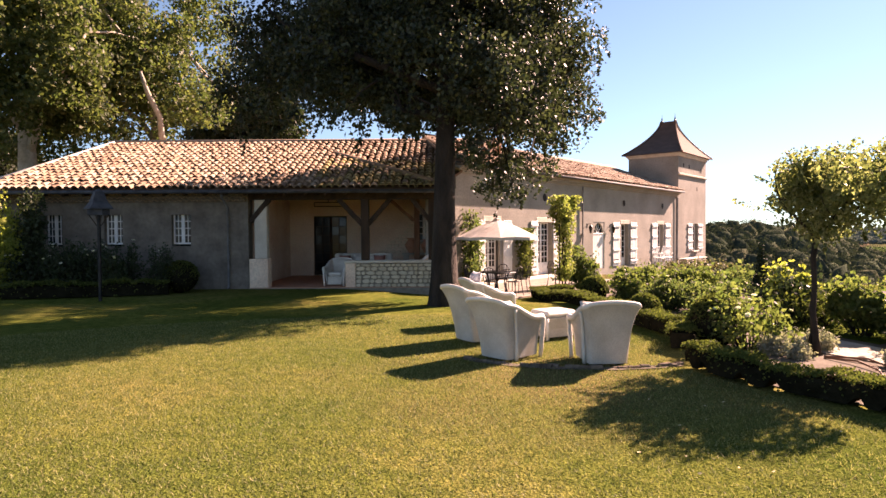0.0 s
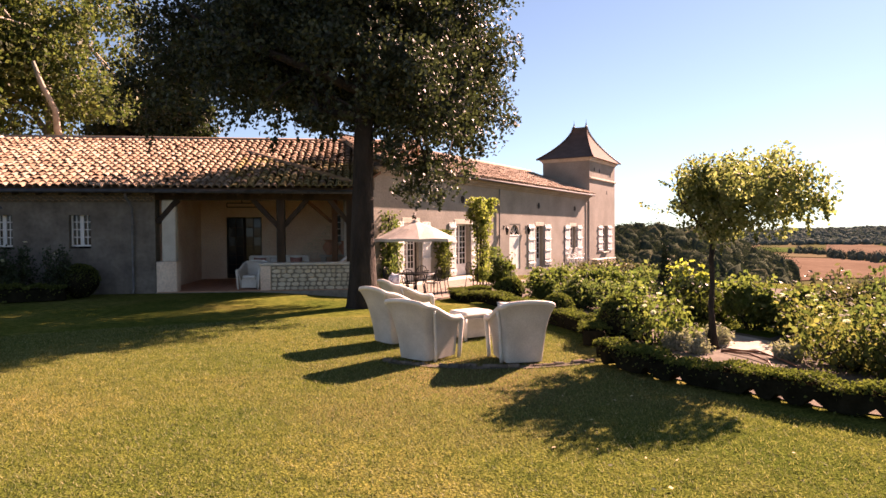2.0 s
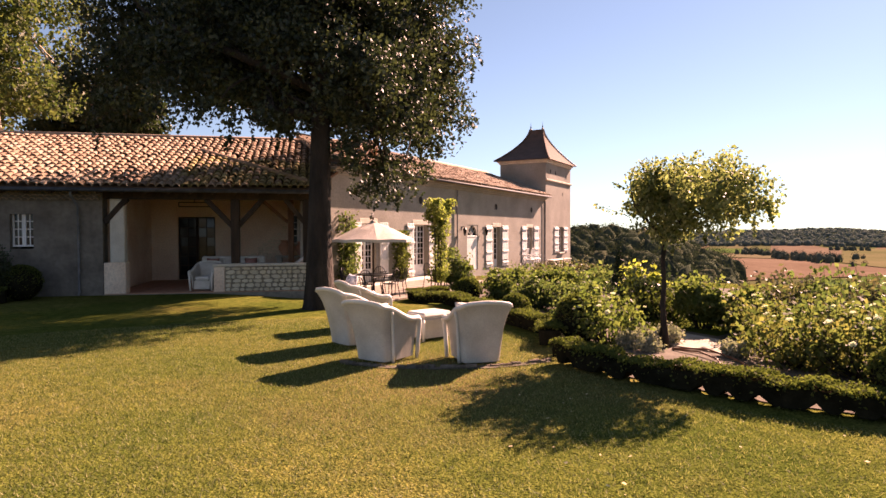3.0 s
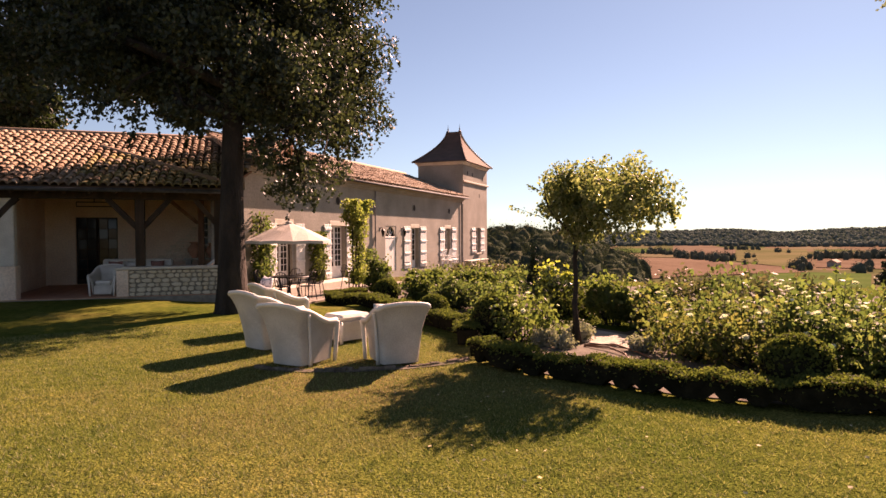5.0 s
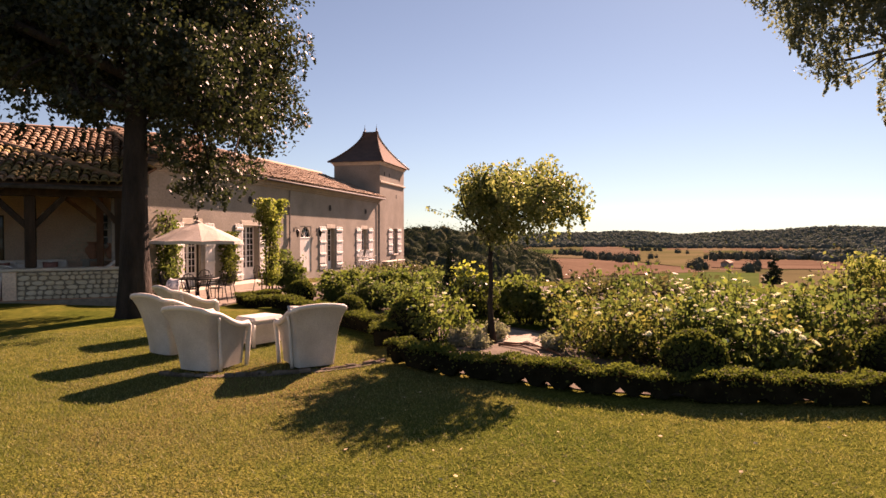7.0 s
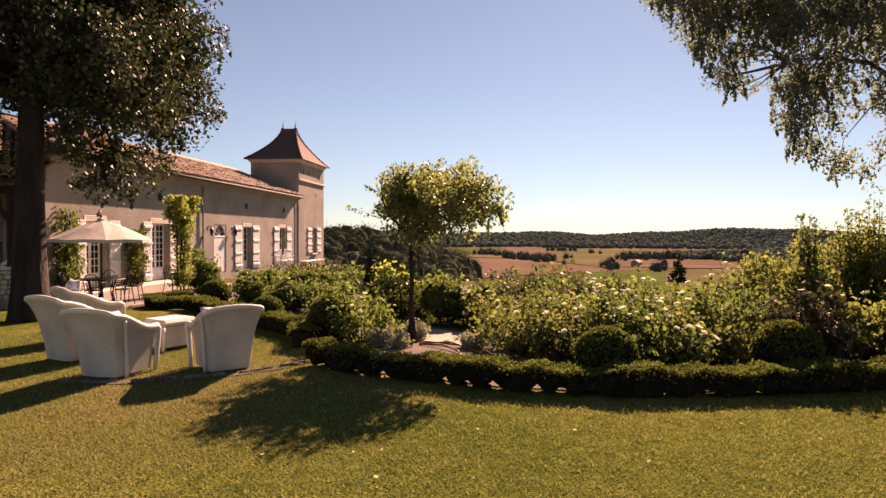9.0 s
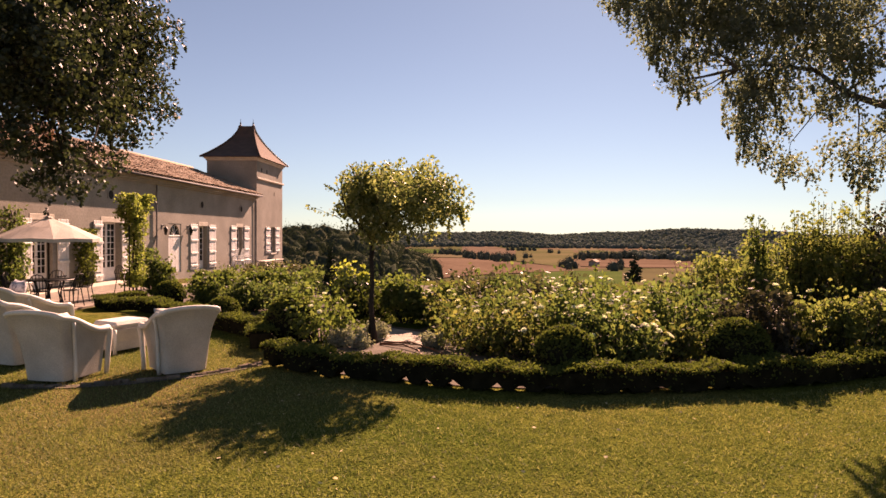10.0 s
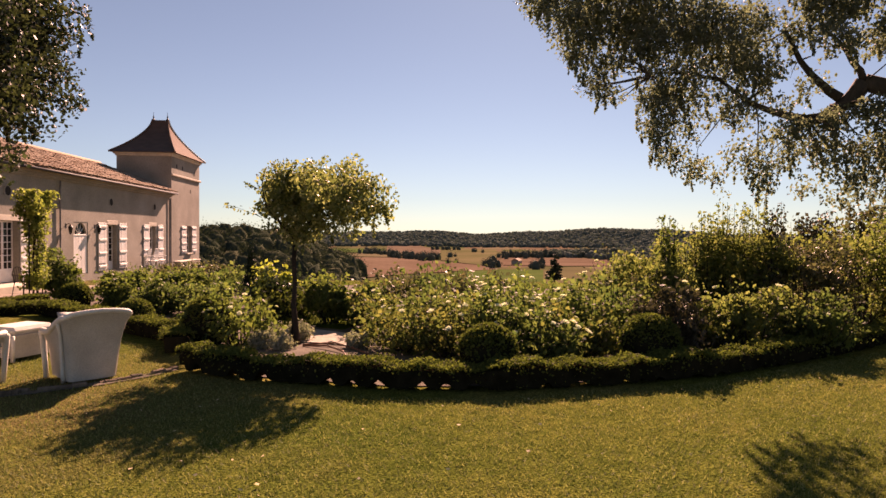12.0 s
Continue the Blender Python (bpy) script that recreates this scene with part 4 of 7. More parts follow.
fr2, wid2, ln2 = slope_frame((0.2, -0.38, 4.13), (22.0, -0.38, 4.13), (0.2, 4.0, 5.73))
wing_tiles = tile_poses(fr2, wid2, ln2, lambda u, v: u > 3.4 * v / ln2, rng, 0.275, 0.4)
t2 = new("roof_tiles", joined_copies("roof_tiles", tile_mesh("wing_tile", 0.46, 0.105, 0.135, M["tile"], 0.016, 0.45), [m for _, m in wing_tiles], M["tile"]))
t2.parent = [c for c in wing.children if c.name.startswith("roof")][0]
tagged(t2, kind="stuff")

# ---- trees ----
def at(az, d, z=0.0):
    """A place by its heading from the camera, its distance and its height."""
    return (d * math.sin(radians(az)), d * math.cos(radians(az)), z)


def tree(name, label, base, trunk, limbs, blobs, n, leaf, leaf_mat, bark, seed, shell=0.45, gap=0.25, gap_scale=0.8, droop=0.3, twigs=40, strands=0, hang=0.5, twig=1.0):
    """A tree: a tapered trunk, each limb, twigs into the crown, and a crown of single leaves in uneven clumps."""
    r = np.random.default_rng(seed)
    t = thing(name, label, "tree", pose(*base))
    bm = bmesh.new()
    pts = [np.array(p[:3], float) for p in trunk]
    tube(bm, pts, [p[3] for p in trunk], 12)
    for v in bm.verts:
        v.co += Vector((noise.noise(v.co * 2.3), noise.noise(v.co * 2.3 + Vector((5, 0, 0))), 0)) * trunk[0][3] * 0.16
    part("trunk", bm, bark, t, "", True)
    for a, b, r0, r1 in limbs:
        lb = bmesh.new()
        limb(lb, a, b, r0, r1, r, 0.07, 7, 8)
        part("limb", lb, bark, t, "", True)
    bm = bmesh.new()
    B = np.array(blobs, float)
    for _ in range(twigs):
        k = r.integers(len(B))
        d = r.normal(size=3)
        d /= np.linalg.norm(d)
        p = B[k, :3] + d * B[k, 3:] * 0.85
        starts = [np.array(l[1]) for l in limbs] + [np.array(l[0]) * 0.4 + np.array(l[1]) * 0.6 for l in limbs]
        s = min(starts, key=lambda q: np.linalg.norm(q - p)) if starts else pts[-1]
        limb(bm, s, p, (0.03 * trunk[0][3] / 0.3 + 0.006) * twig, 0.005 * twig, r, 0.10, 5, 5)
    if twigs:
        tagged(part("branching", bm, bark, t), kind="stuff")
    p = blob_points(blobs, n, r, shell, gap, gap_scale)
    if strands:
        top = p[r.choice(len(p), strands)]
        length = hang * r.uniform(0.4, 1.3, strands)
        lean = r.normal(size=(strands, 2)) * 0.22
        k = np.repeat(np.arange(strands), 34)
        f = r.uniform(0, 1, len(k))
        drop = np.stack([lean[k, 0] * f, lean[k, 1] * f, -f], -1) * length[k][:, None]
        p = np.concatenate([p, top[k] + drop + r.normal(size=(len(k), 3)) * 0.06 * hang * (1.2 - f)[:, None]])
    crown = new("crown", leaf_mesh("crown", p, leaf, leaf_mat, r, droop))
    crown.parent = t
    return t


def clumps(centre, size, count, small, r, skin=0.75):
    """Small clumps strewn through a large ellipsoid, most near its skin, for an uneven outline."""
    out = []
    for _ in range(count):
        d = r.normal(size=3)
        d /= np.linalg.norm(d)
        q = np.array(centre) + d * np.array(size) * r.uniform(skin - 0.35, skin + 0.12)
        s = small * r.uniform(0.6, 1.25)
        out.append((*q, s * 1.15, s * 1.15, s * 0.85))
    return out


r4 = np.random.default_rng(21)
# the large oak by the porch
oak_blobs = (clumps((-2.5, 0.4, 6.5), (3.2, 3.0, 1.7), 38, 0.85, r4) + clumps((-2.4, -0.3, 5.1), (2.6, 1.8, 0.45), 16, 0.34, r4) + clumps((-1.0, 0.2, 8.8), (4.3, 3.4, 2.4), 46, 1.15, r4)
             + clumps((0.1, -1.2, 5.6), (2.4, 1.5, 1.5), 34, 0.72, r4) + clumps((1.8, -0.1, 6.2), (1.7, 1.8, 1.8), 28, 0.72, r4) + clumps((1.75, -0.1, 4.3), (1.4, 1.1, 0.9), 22, 0.46, r4) + clumps((3.2, -0.1, 4.6), (0.7, 0.6, 0.8), 12, 0.3, r4)
             + clumps((2.6, -0.2, 3.6), (0.85, 0.8, 0.6), 12, 0.30, r4) + clumps((1.2, 0.0, 3.4), (0.6, 0.6, 0.55), 10, 0.30, r4) + clumps((2.6, -0.1, 7.6), (1.2, 1.4, 1.4), 14, 0.6, r4)
             + clumps((1.7, -0.1, 3.1), (1.15, 0.8, 0.85), 24, 0.30, r4) + clumps((0.0, -1.1, 4.5), (1.5, 0.7, 0.6), 18, 0.42, r4) + clumps((3.0, -0.1, 5.6), (0.8, 0.9, 1.3), 14, 0.42, r4)
             # the clumps far behind the crown are out of sight, added to shade the lawn
             + clumps((-4.9, 0.0, 5.0), (0.9, 1.0, 0.6), 10, 0.42, r4) + clumps((1.7, 7.2, 7.0), (3.5, 2.4, 1.6), 34, 0.9, r4) + clumps((-2.6, 6.4, 7.7), (2.0, 2.0, 1.2), 14, 0.8, r4) + clumps((1.1, 0.2, 2.75), (0.5, 0.4, 0.35), 5, 0.22, r4))
def lean_back(x, y, z):
    """Sets the crown back over the roof, so its shade falls nearer the house."""
    k = (18.35 + y) / (15.35 + y)
    return ((x + 0.02) * k - 0.02, y + 3.0, 1.8 + (z - 1.8) * k)


oak_blobs = [(*lean_back(*b[:3]), b[3] * 1.18, b[4] * 1.18, b[5] * 1.18) if b[1] < 3.2 else b for b in oak_blobs]
oak_blobs += clumps((-2.9, 0.3, 5.25), (2.3, 1.2, 0.55), 24, 0.42, r4) + clumps((0.3, -0.9, 5.7), (1.7, 0.6, 1.5), 30, 0.46, r4) + clumps((-2.3, 0.0, 6.5), (2.3, 0.9, 1.3), 28, 0.5, r4) + clumps((0.2, -0.6, 8.0), (2.0, 0.8, 1.4), 18, 0.6, r4) + clumps((1.3, -0.4, 4.3), (0.9, 0.5, 0.7), 12, 0.32, r4)
oak_blobs += clumps((-0.8, -0.4, 4.45), (0.7, 0.5, 0.45), 16, 0.32, r4) + clumps((0.15, -0.5, 4.7), (0.6, 0.35, 0.45), 12, 0.30, r4) + clumps((0.85, -0.3, 3.75), (0.5, 0.4, 0.75), 18, 0.28, r4)
oak_blobs += clumps((-3.2, -0.9, 4.55), (1.6, 0.5, 0.35), 14, 0.27, r4) + clumps((-1.7, -0.9, 4.35), (0.7, 0.5, 0.35), 8, 0.24, r4)
# further low clumps, added to dapple the lawn with shade
oak_blobs += clumps((2.0, 0.1, 4.6), (1.3, 0.6, 0.8), 24, 0.30, r4) + clumps((2.4, 0.3, 5.8), (1.1, 0.7, 0.8), 20, 0.36, r4) + clumps((2.2, 0.2, 3.4), (0.8, 0.5, 0.4), 9, 0.24, r4)
oak_limbs = [((0, 0, 4.0), (1.9, -0.2, 5.1), 0.06, 0.02), ((0, 0, 4.6), (-2.8, 0.4, 6.3), 0.14, 0.04), ((0.02, 0, 4.8), (1.9, 0.1, 7.0), 0.11, 0.03),
             ((0, 0, 5.2), (-4.4, 0.2, 7.4), 0.12, 0.03), ((0, 0, 6.0), (-1.0, -2.2, 8.4), 0.1, 0.03), ((0, 0, 5.5), (0.4, 2.4, 8.2), 0.1, 0.03), ((0, 0, 4.6), (-2.0, -1.8, 5.6), 0.08, 0.02)]
oak_limbs = [(a, lean_back(*b), r0, r1) for a, b, r0, r1 in oak_limbs] + [((0, 0.05, 5.8), (0.6, 6.2, 7.4), 0.12, 0.03), ((0, 0.05, 5.8), (-4.2, 5.0, 7.9), 0.11, 0.03)]
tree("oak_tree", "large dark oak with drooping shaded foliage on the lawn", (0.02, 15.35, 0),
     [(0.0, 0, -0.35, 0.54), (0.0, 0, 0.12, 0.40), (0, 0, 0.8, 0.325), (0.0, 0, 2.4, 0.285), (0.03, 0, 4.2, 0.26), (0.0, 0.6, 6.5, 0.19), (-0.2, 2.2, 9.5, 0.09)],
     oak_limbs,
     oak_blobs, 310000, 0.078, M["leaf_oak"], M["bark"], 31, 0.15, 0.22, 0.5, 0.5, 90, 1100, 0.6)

# the small mop-headed wisteria in the bed
w_blobs = clumps((0.19, -0.35, 2.33), (0.93, 1.52, 0.75), 105, 0.22, r4, 0.74) + clumps((0.3, -0.1, 2.4), (0.7, 0.8, 0.45), 24, 0.27, r4, 0.5) + clumps((0.85, 0, 2.98), (0.45, 0.4, 0.16), 6, 0.14, r4)
tree("wisteria_tree", "small mop-headed wisteria with backlit yellow-green leaves", (5.25, 8.85, 0),
     [(0.05, 0, -0.1, 0.07), (0.02, 0, 0.25, 0.046), (-0.035, 0, 0.65, 0.04), (0.005, 0.02, 1.0, 0.038), (-0.02, 0.02, 1.4, 0.036), (0.02, 0, 1.75, 0.045)],
     [((-0.06, 0.05, -0.1), (-0.03, 0.03, 0.75), 0.034, 0.03), ((0.02, 0, 1.65), (-0.45, 0.1, 2.2), 0.035, 0.012), ((0.02, 0, 1.7), (0.95, -0.1, 2.25), 0.035, 0.012), ((0.02, 0, 1.72), (0.35, 0.5, 2.5), 0.03, 0.01), ((0.02, 0, 1.7), (0.3, -0.55, 2.4), 0.03, 0.01)],
     w_blobs, 17500, 0.044, M["leaf_wisteria"], M["bark"], 32, 0.1, 0.2, 0.2, 0.6, 36, 60, 0.22)
wist = bpy.data.objects["wisteria_tree"]
rt = np.random.default_rng(33)
for k in range(11):
    a = 2 * math.pi * k / 11 + rt.normal() * 0.15
    out, up = rt.uniform(1.10, 1.38), 2.25 + rt.uniform(-0.1, 0.6)
    s0 = np.array([0.27 + 0.8 * math.cos(a), -0.15 + 0.9 * math.sin(a), up - 0.25])
    e0 = np.array([0.27 + out * math.cos(a), -0.15 + out * math.sin(a), up + rt.normal() * 0.12])
    lb = bmesh.new()
    limb(lb, s0, e0, 0.006, 0.002, rt, 0.10, 6, 4)
    tendril = part("tendril", lb, M["bark"], wist)
    f = rt.uniform(0.3, 1.0, 26)[:, None]
    tl = new("leaf", leaf_mesh("leaf", s0 + (e0 - s0) * f + rt.normal(size=(26, 3)) * 0.03, 0.04, M["leaf_wisteria"], rt, 0.4))
    tl.parent = tendril
    tagged(tl, kind="stuff")
# plane trees and dark trees behind the low house
def backdrop_tree(name, label, az, d, h, w, leaf_mat, bark, seed, n=26000, leaf=0.34, base_z=0.0, low=0.28, gap=0.3, lean=0.0):
    r = np.random.default_rng(seed)
    c = clumps((lean, 0, h * (low + (1 - low) / 2)), (w, w * 0.9, h * (1 - low) / 2), 85, w * 0.21, r, 0.70)
    tree(name, label, at(az, d, base_z), [(0, 0, -0.3, h * 0.030), (0.1, 0, h * 0.3, h * 0.021), (lean * 0.5, 0, h * 0.6, h * 0.012), (lean, 0, h * 0.9, h * 0.004)],
         [((0.1, 0, h * 0.3), (lean + w * 0.5, 0, h * 0.62), h * 0.012, h * 0.003), ((0.1, 0, h * 0.35), (lean - w * 0.55, 0, h * 0.66), h * 0.012, h * 0.003), ((0.1, 0, h * 0.4), (lean, -w * 0.5, h * 0.72), h * 0.012, h * 0.003)],
         c, n, leaf, leaf_mat, bark, seed, 0.3, gap, w * 0.16, 0.3, 40)


backdrop_tree("plane_tree", "tall plane tree with pale bark behind the roof", -24.0, 36.00, 17.5, 6.2, M["leaf_plane"], M["bark_pale"], 41, 68000, 0.145, 0, 0.24, 0.36, -1.5)
backdrop_tree("plane_tree", "tall plane tree with sunlit yellow-green leaves", -33.5, 33.00, 17.0, 5.6, M["leaf_plane"], M["bark_pale"], 42, 68000, 0.145, 0, 0.16, 0.36)
backdrop_tree("dark_tree", "dense dark green tree beside the house", -37.0, 47.00, 10.5, 5.2, M["leaf_oak"], M["bark"], 43, 52000, 0.16, 0, 0.08, 0.36)
backdrop_tree("dark_tree", "dark broadleaf tree rising behind the roof ridge", -17.5, 42.00, 13.0, 4.6, M["leaf_dark"], M["bark"], 44, 52000, 0.16, 0, 0.15, 0.25)

pl = bpy.data.objects["plane_tree"]
bx, by, _ = at(-24.0, 36)
lb = bmesh.new()
ends = [at(-23.4, 33, 5.2), at(-24.0, 32.5, 6.4), at(-24.1, 32.3, 7.2), at(-25.0, 32.2, 8.3), at(-25.5, 32.1, 9.2)]
tube(lb, [(x - bx, y - by, z) for x, y, z in ends], [0.19, 0.15, 0.13, 0.12, 0.07], 9)
part("limb", lb, M["bark_pale"], pl, "pale sunlit plane limb", True)

# the elm whose boughs hang in from the side
ELM = 0.82                        # how near the boughs hang
elm_base = at(88, 14.5 * ELM)
def rel(az, el, d):
    x, y, _ = at(az, d * ELM)
    return (x - elm_base[0], y - elm_base[1], 1.8 + d * ELM * math.tan(radians(el)))


elm_blobs = []
for az, el, d, n, spread, small in ((75.8, 8.0, 12.8, 14, (0.5, 0.5, 0.7), 0.25), (76.8, 5.2, 12.8, 12, (0.4, 0.5, 0.6), 0.23), (79.2, 5.0, 12.8, 12, (0.5, 0.5, 0.7), 0.25), (72.6, 8.0, 12.8, 10, (0.4, 0.5, 0.5), 0.24), (72.5, 11.5, 13, 10, (0.8, 0.7, 0.5), 0.24), (75.5, 14.5, 12.6, 10, (0.7, 0.7, 0.6), 0.26), (69.5, 13.4, 13, 10, (0.7, 0.7, 0.5), 0.28), (77.5, 9.0, 12.7, 8, (0.5, 0.6, 0.5), 0.22), (62.2, 11.2, 12.8, 9, (0.45, 0.5, 0.6), 0.24), (53.6, 20.5, 13, 10, (0.5, 0.8, 0.6), 0.36), (56.0, 18, 13, 14, (0.7, 0.8, 0.8), 0.38), (57.6, 14.2, 12.8, 8, (0.45, 0.5, 0.5), 0.28), (58.6, 11.8, 12.8, 5, (0.22, 0.3, 0.35), 0.2),
                                    (60, 20, 13, 16, (1.0, 1.1, 0.9), 0.42), (61.2, 14.5, 12.8, 8, (0.5, 0.5, 0.55), 0.28), (64, 17.5, 13, 18, (1.1, 1.1, 1.0), 0.42), (64.2, 12.0, 12.6, 12, (0.7, 0.6, 0.6), 0.32),
                                    (63.6, 8.4, 12.6, 12, (0.55, 0.6, 0.6), 0.28), (65.2, 5.9, 12.5, 9, (0.45, 0.4, 0.4), 0.24), (67.6, 4.4, 12.5, 4, (0.14, 0.2, 0.35), 0.16), (67.8, 10.5, 12.7, 9, (0.6, 0.6, 0.7), 0.28),
                                    (70.2, 6.4, 12.6, 8, (0.4, 0.5, 0.5), 0.24), (70.8, 4.0, 12.6, 5, (0.25, 0.3, 0.4), 0.2), (69.5, 16, 13, 14, (1.0, 1.0, 0.9), 0.36), (74.0, 5.8, 12.8, 10, (0.5, 0.6, 0.6), 0.26), (75.4, 3.6, 12.8, 6, (0.35, 0.4, 0.4), 0.2),
                                    (75.5, 18.5, 13, 14, (1.0, 1.0, 0.8), 0.36), (79.5, 8, 13, 12, (0.6, 0.7, 1.0), 0.3), (81, 16, 13, 14, (1.0, 1.0, 1.1), 0.4), (85, 10, 13, 20, (1.3, 1.3, 1.8), 0.5), (60, 25, 13, 20, (1.8, 1.4, 0.8), 0.5), (71, 25, 13, 24, (2.2, 1.4, 0.9), 0.5), (82, 25, 13.5, 20, (1.8, 1.4, 1.2), 0.6)):
    elm_blobs += clumps(rel(az, el, d), tuple(q * ELM for q in spread), n, small * ELM, r4, 0.72)
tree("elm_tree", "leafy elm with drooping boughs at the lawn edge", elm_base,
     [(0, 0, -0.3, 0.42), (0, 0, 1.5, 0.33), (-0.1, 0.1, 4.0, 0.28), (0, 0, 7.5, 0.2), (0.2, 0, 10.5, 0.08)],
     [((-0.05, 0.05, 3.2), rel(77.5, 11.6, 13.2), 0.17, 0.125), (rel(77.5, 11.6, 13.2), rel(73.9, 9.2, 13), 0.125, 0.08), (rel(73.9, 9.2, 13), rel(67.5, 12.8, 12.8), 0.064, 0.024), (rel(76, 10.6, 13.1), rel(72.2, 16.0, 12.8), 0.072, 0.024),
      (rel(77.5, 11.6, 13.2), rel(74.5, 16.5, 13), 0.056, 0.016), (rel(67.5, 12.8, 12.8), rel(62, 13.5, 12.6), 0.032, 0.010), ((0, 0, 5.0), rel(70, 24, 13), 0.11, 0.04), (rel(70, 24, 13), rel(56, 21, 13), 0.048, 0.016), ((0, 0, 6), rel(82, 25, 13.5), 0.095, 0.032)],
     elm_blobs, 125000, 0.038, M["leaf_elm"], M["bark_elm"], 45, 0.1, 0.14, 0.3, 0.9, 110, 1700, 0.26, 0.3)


# ---- hedges, clipped balls, shrubs ----
def hedge(label, pts, width, height, n, seed, leaf=0.028, group="clipped box hedges", leggy=0.0):
    """A clipped box hedge along a line: a core of twigs blackened for shade, and small leaves."""
    r = np.random.default_rng(seed)
    P = np.array(pts, float)
    seg = np.linalg.norm(np.diff(P, axis=0), axis=1)
    cum = np.r_[0, np.cumsum(seg)]
    t = thing("hedge", label, "hedge", pose(*pts[0], float(ground_z(*pts[0]))), group)
    o = np.array([*pts[0], float(ground_z(*pts[0]))])

    def along(s):
        x, y = np.interp(s, cum, P[:, 0]), np.interp(s, cum, P[:, 1])
        e = 0.05
        dx = np.interp(s + e, cum, P[:, 0]) - np.interp(s - e, cum, P[:, 0])
        dy = np.interp(s + e, cum, P[:, 1]) - np.interp(s - e, cum, P[:, 1])
        k = np.hypot(dx, dy) + 1e-9
        return np.stack([x, y], -1), np.stack([-dy / k, dx / k], -1)

    def gaps(s):
        """How far the foot of the hedge stands open: one gap between each two plants."""
        return np.clip(np.sin(s * 14.0 + 2.4 * np.sin(s * 2.1) + 1.7 * np.sin(s * 5.3)) - 0.1, 0, 1) * np.clip(1.1 - s / 9.0, 0.35, 1)

    bm = bmesh.new()
    rings = []
    for s in np.linspace(0.02, cum[-1] - 0.02, max(3, int(cum[-1] / (0.06 if leggy else 0.15)))):
        c, nv = along(np.array([s]))
        w, h = width * 0.5 * 0.82, height * (0.82 + 0.05 * math.sin(s * 3.1))
        g = float(ground_z(*c[0]))
        foot = 0.03 + leggy * float(gaps(s))
        prof = [(-w * 0.9, foot), (-w, h * 0.8), (-w * 0.85, h), (w * 0.85, h), (w, h * 0.8), (w * 0.9, foot)]
        rings.append([bm.verts.new((c[0, 0] + nv[0, 0] * a - o[0], c[0, 1] + nv[0, 1] * a - o[1], g + b - o[2])) for a, b in prof])
    for a, b in zip(rings, rings[1:]):
        for k in range(6):
            bm.faces.new((a[k], a[(k + 1) % 6], b[(k + 1) % 6], b[k]))
    bm.faces.new(rings[0][::-1])
    bm.faces.new(rings[-1])
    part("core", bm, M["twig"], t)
    s = r.uniform(0, cum[-1], n)
    c, nv = along(s)
    w = width * 0.5
    u = r.uniform(0, 1, n)
    peri = height * 2 + width
    q = u * peri
    lat = np.where(q < height, -w, np.where(q < height + width, -w + (q - height), w)) * (1 + 0.08 * np.sin(s * 9.1 + 1.0) + r.normal(size=n) * 0.06)
    up = np.where(q < height, q, np.where(q < height + width, height, height - (q - height - width)))
    up = np.maximum(up * (1 + 0.07 * np.sin(s * 3.1) + 0.07 * np.sin(s * 7.7 + np.sin(s * 2.3)) + 0.05 * np.sin(s * 14.0) + r.normal(size=n) * 0.05), 0.02)
    on_top = (q > height) & (q < height + width)
    # few leaves on the sides, so the black core reads as shade
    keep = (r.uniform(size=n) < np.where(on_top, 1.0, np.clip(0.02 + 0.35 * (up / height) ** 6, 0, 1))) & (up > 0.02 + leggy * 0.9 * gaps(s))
    pts3 = np.stack([c[:, 0] + nv[:, 0] * lat, c[:, 1] + nv[:, 1] * lat, ground_z(c[:, 0], c[:, 1]) + up], -1)[keep] - o
    ob = new("foliage", leaf_mesh("foliage", pts3, leaf, M["leaf_box"], r))
    ob.parent = t
    return t


def box_ball(label, x, y, rad, seed, n=5000, flat=0.95):
    r = np.random.default_rng(seed)
    t = thing("box_ball", label, "topiary", pose(x, y, float(ground_z(x, y))), "clipped box balls")
    bm = bmesh.new()
    bmesh.ops.create_icosphere(bm, subdivisions=3, radius=rad * 0.95)
    for v in bm.verts:
        v.co *= 1 + 0.05 * noise.noise(v.co * 5 + Vector((seed, 0, 0)))
        v.co.z = v.co.z * flat + rad * flat * 0.94
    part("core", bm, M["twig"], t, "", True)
    d = r.normal(size=(n, 3))
    d /= np.linalg.norm(d, axis=1)[:, None]
    p = d * rad * (1 + r.normal(size=n) * 0.03)[:, None]
    p[:, 2] = p[:, 2] * flat + rad * flat * 0.94
    # leaves thin out downwards and bare the shade-black core
    p = p[r.uniform(size=n) < np.clip(0.16 + 0.95 * d[:, 2], 0.08, 1)]
    ob = new("foliage", leaf_mesh("foliage", p, 0.032, M["leaf_box"], r))
    ob.parent = t
    return t


bloom_kinds = []
for k in range(3):
    rb = np.random.default_rng(400 + k)
    bm = bmesh.new()
    for lay, (rr, tilt) in enumerate(((1.0, 0.75), (0.85, 1.4), (0.6, 2.6))):
        for q in range(5):
            a = 2 * math.pi * (q + lay * 0.5) / 5 + rb.uniform(0, 0.4)
            e1 = Vector((math.cos(a), math.sin(a), tilt)).normalized() * rr
            e2 = Vector((-math.sin(a), math.cos(a), 0)) * rr * 0.55
            bm.faces.new([bm.verts.new((0, 0, 0)), bm.verts.new(e1 * 0.7 - e2), bm.verts.new(e1 + Vector((0, 0, 0.1))), bm.verts.new(e1 * 0.7 + e2)])
    bloom_kinds.append(mesh_of("bloom", bm, M["petal"]))


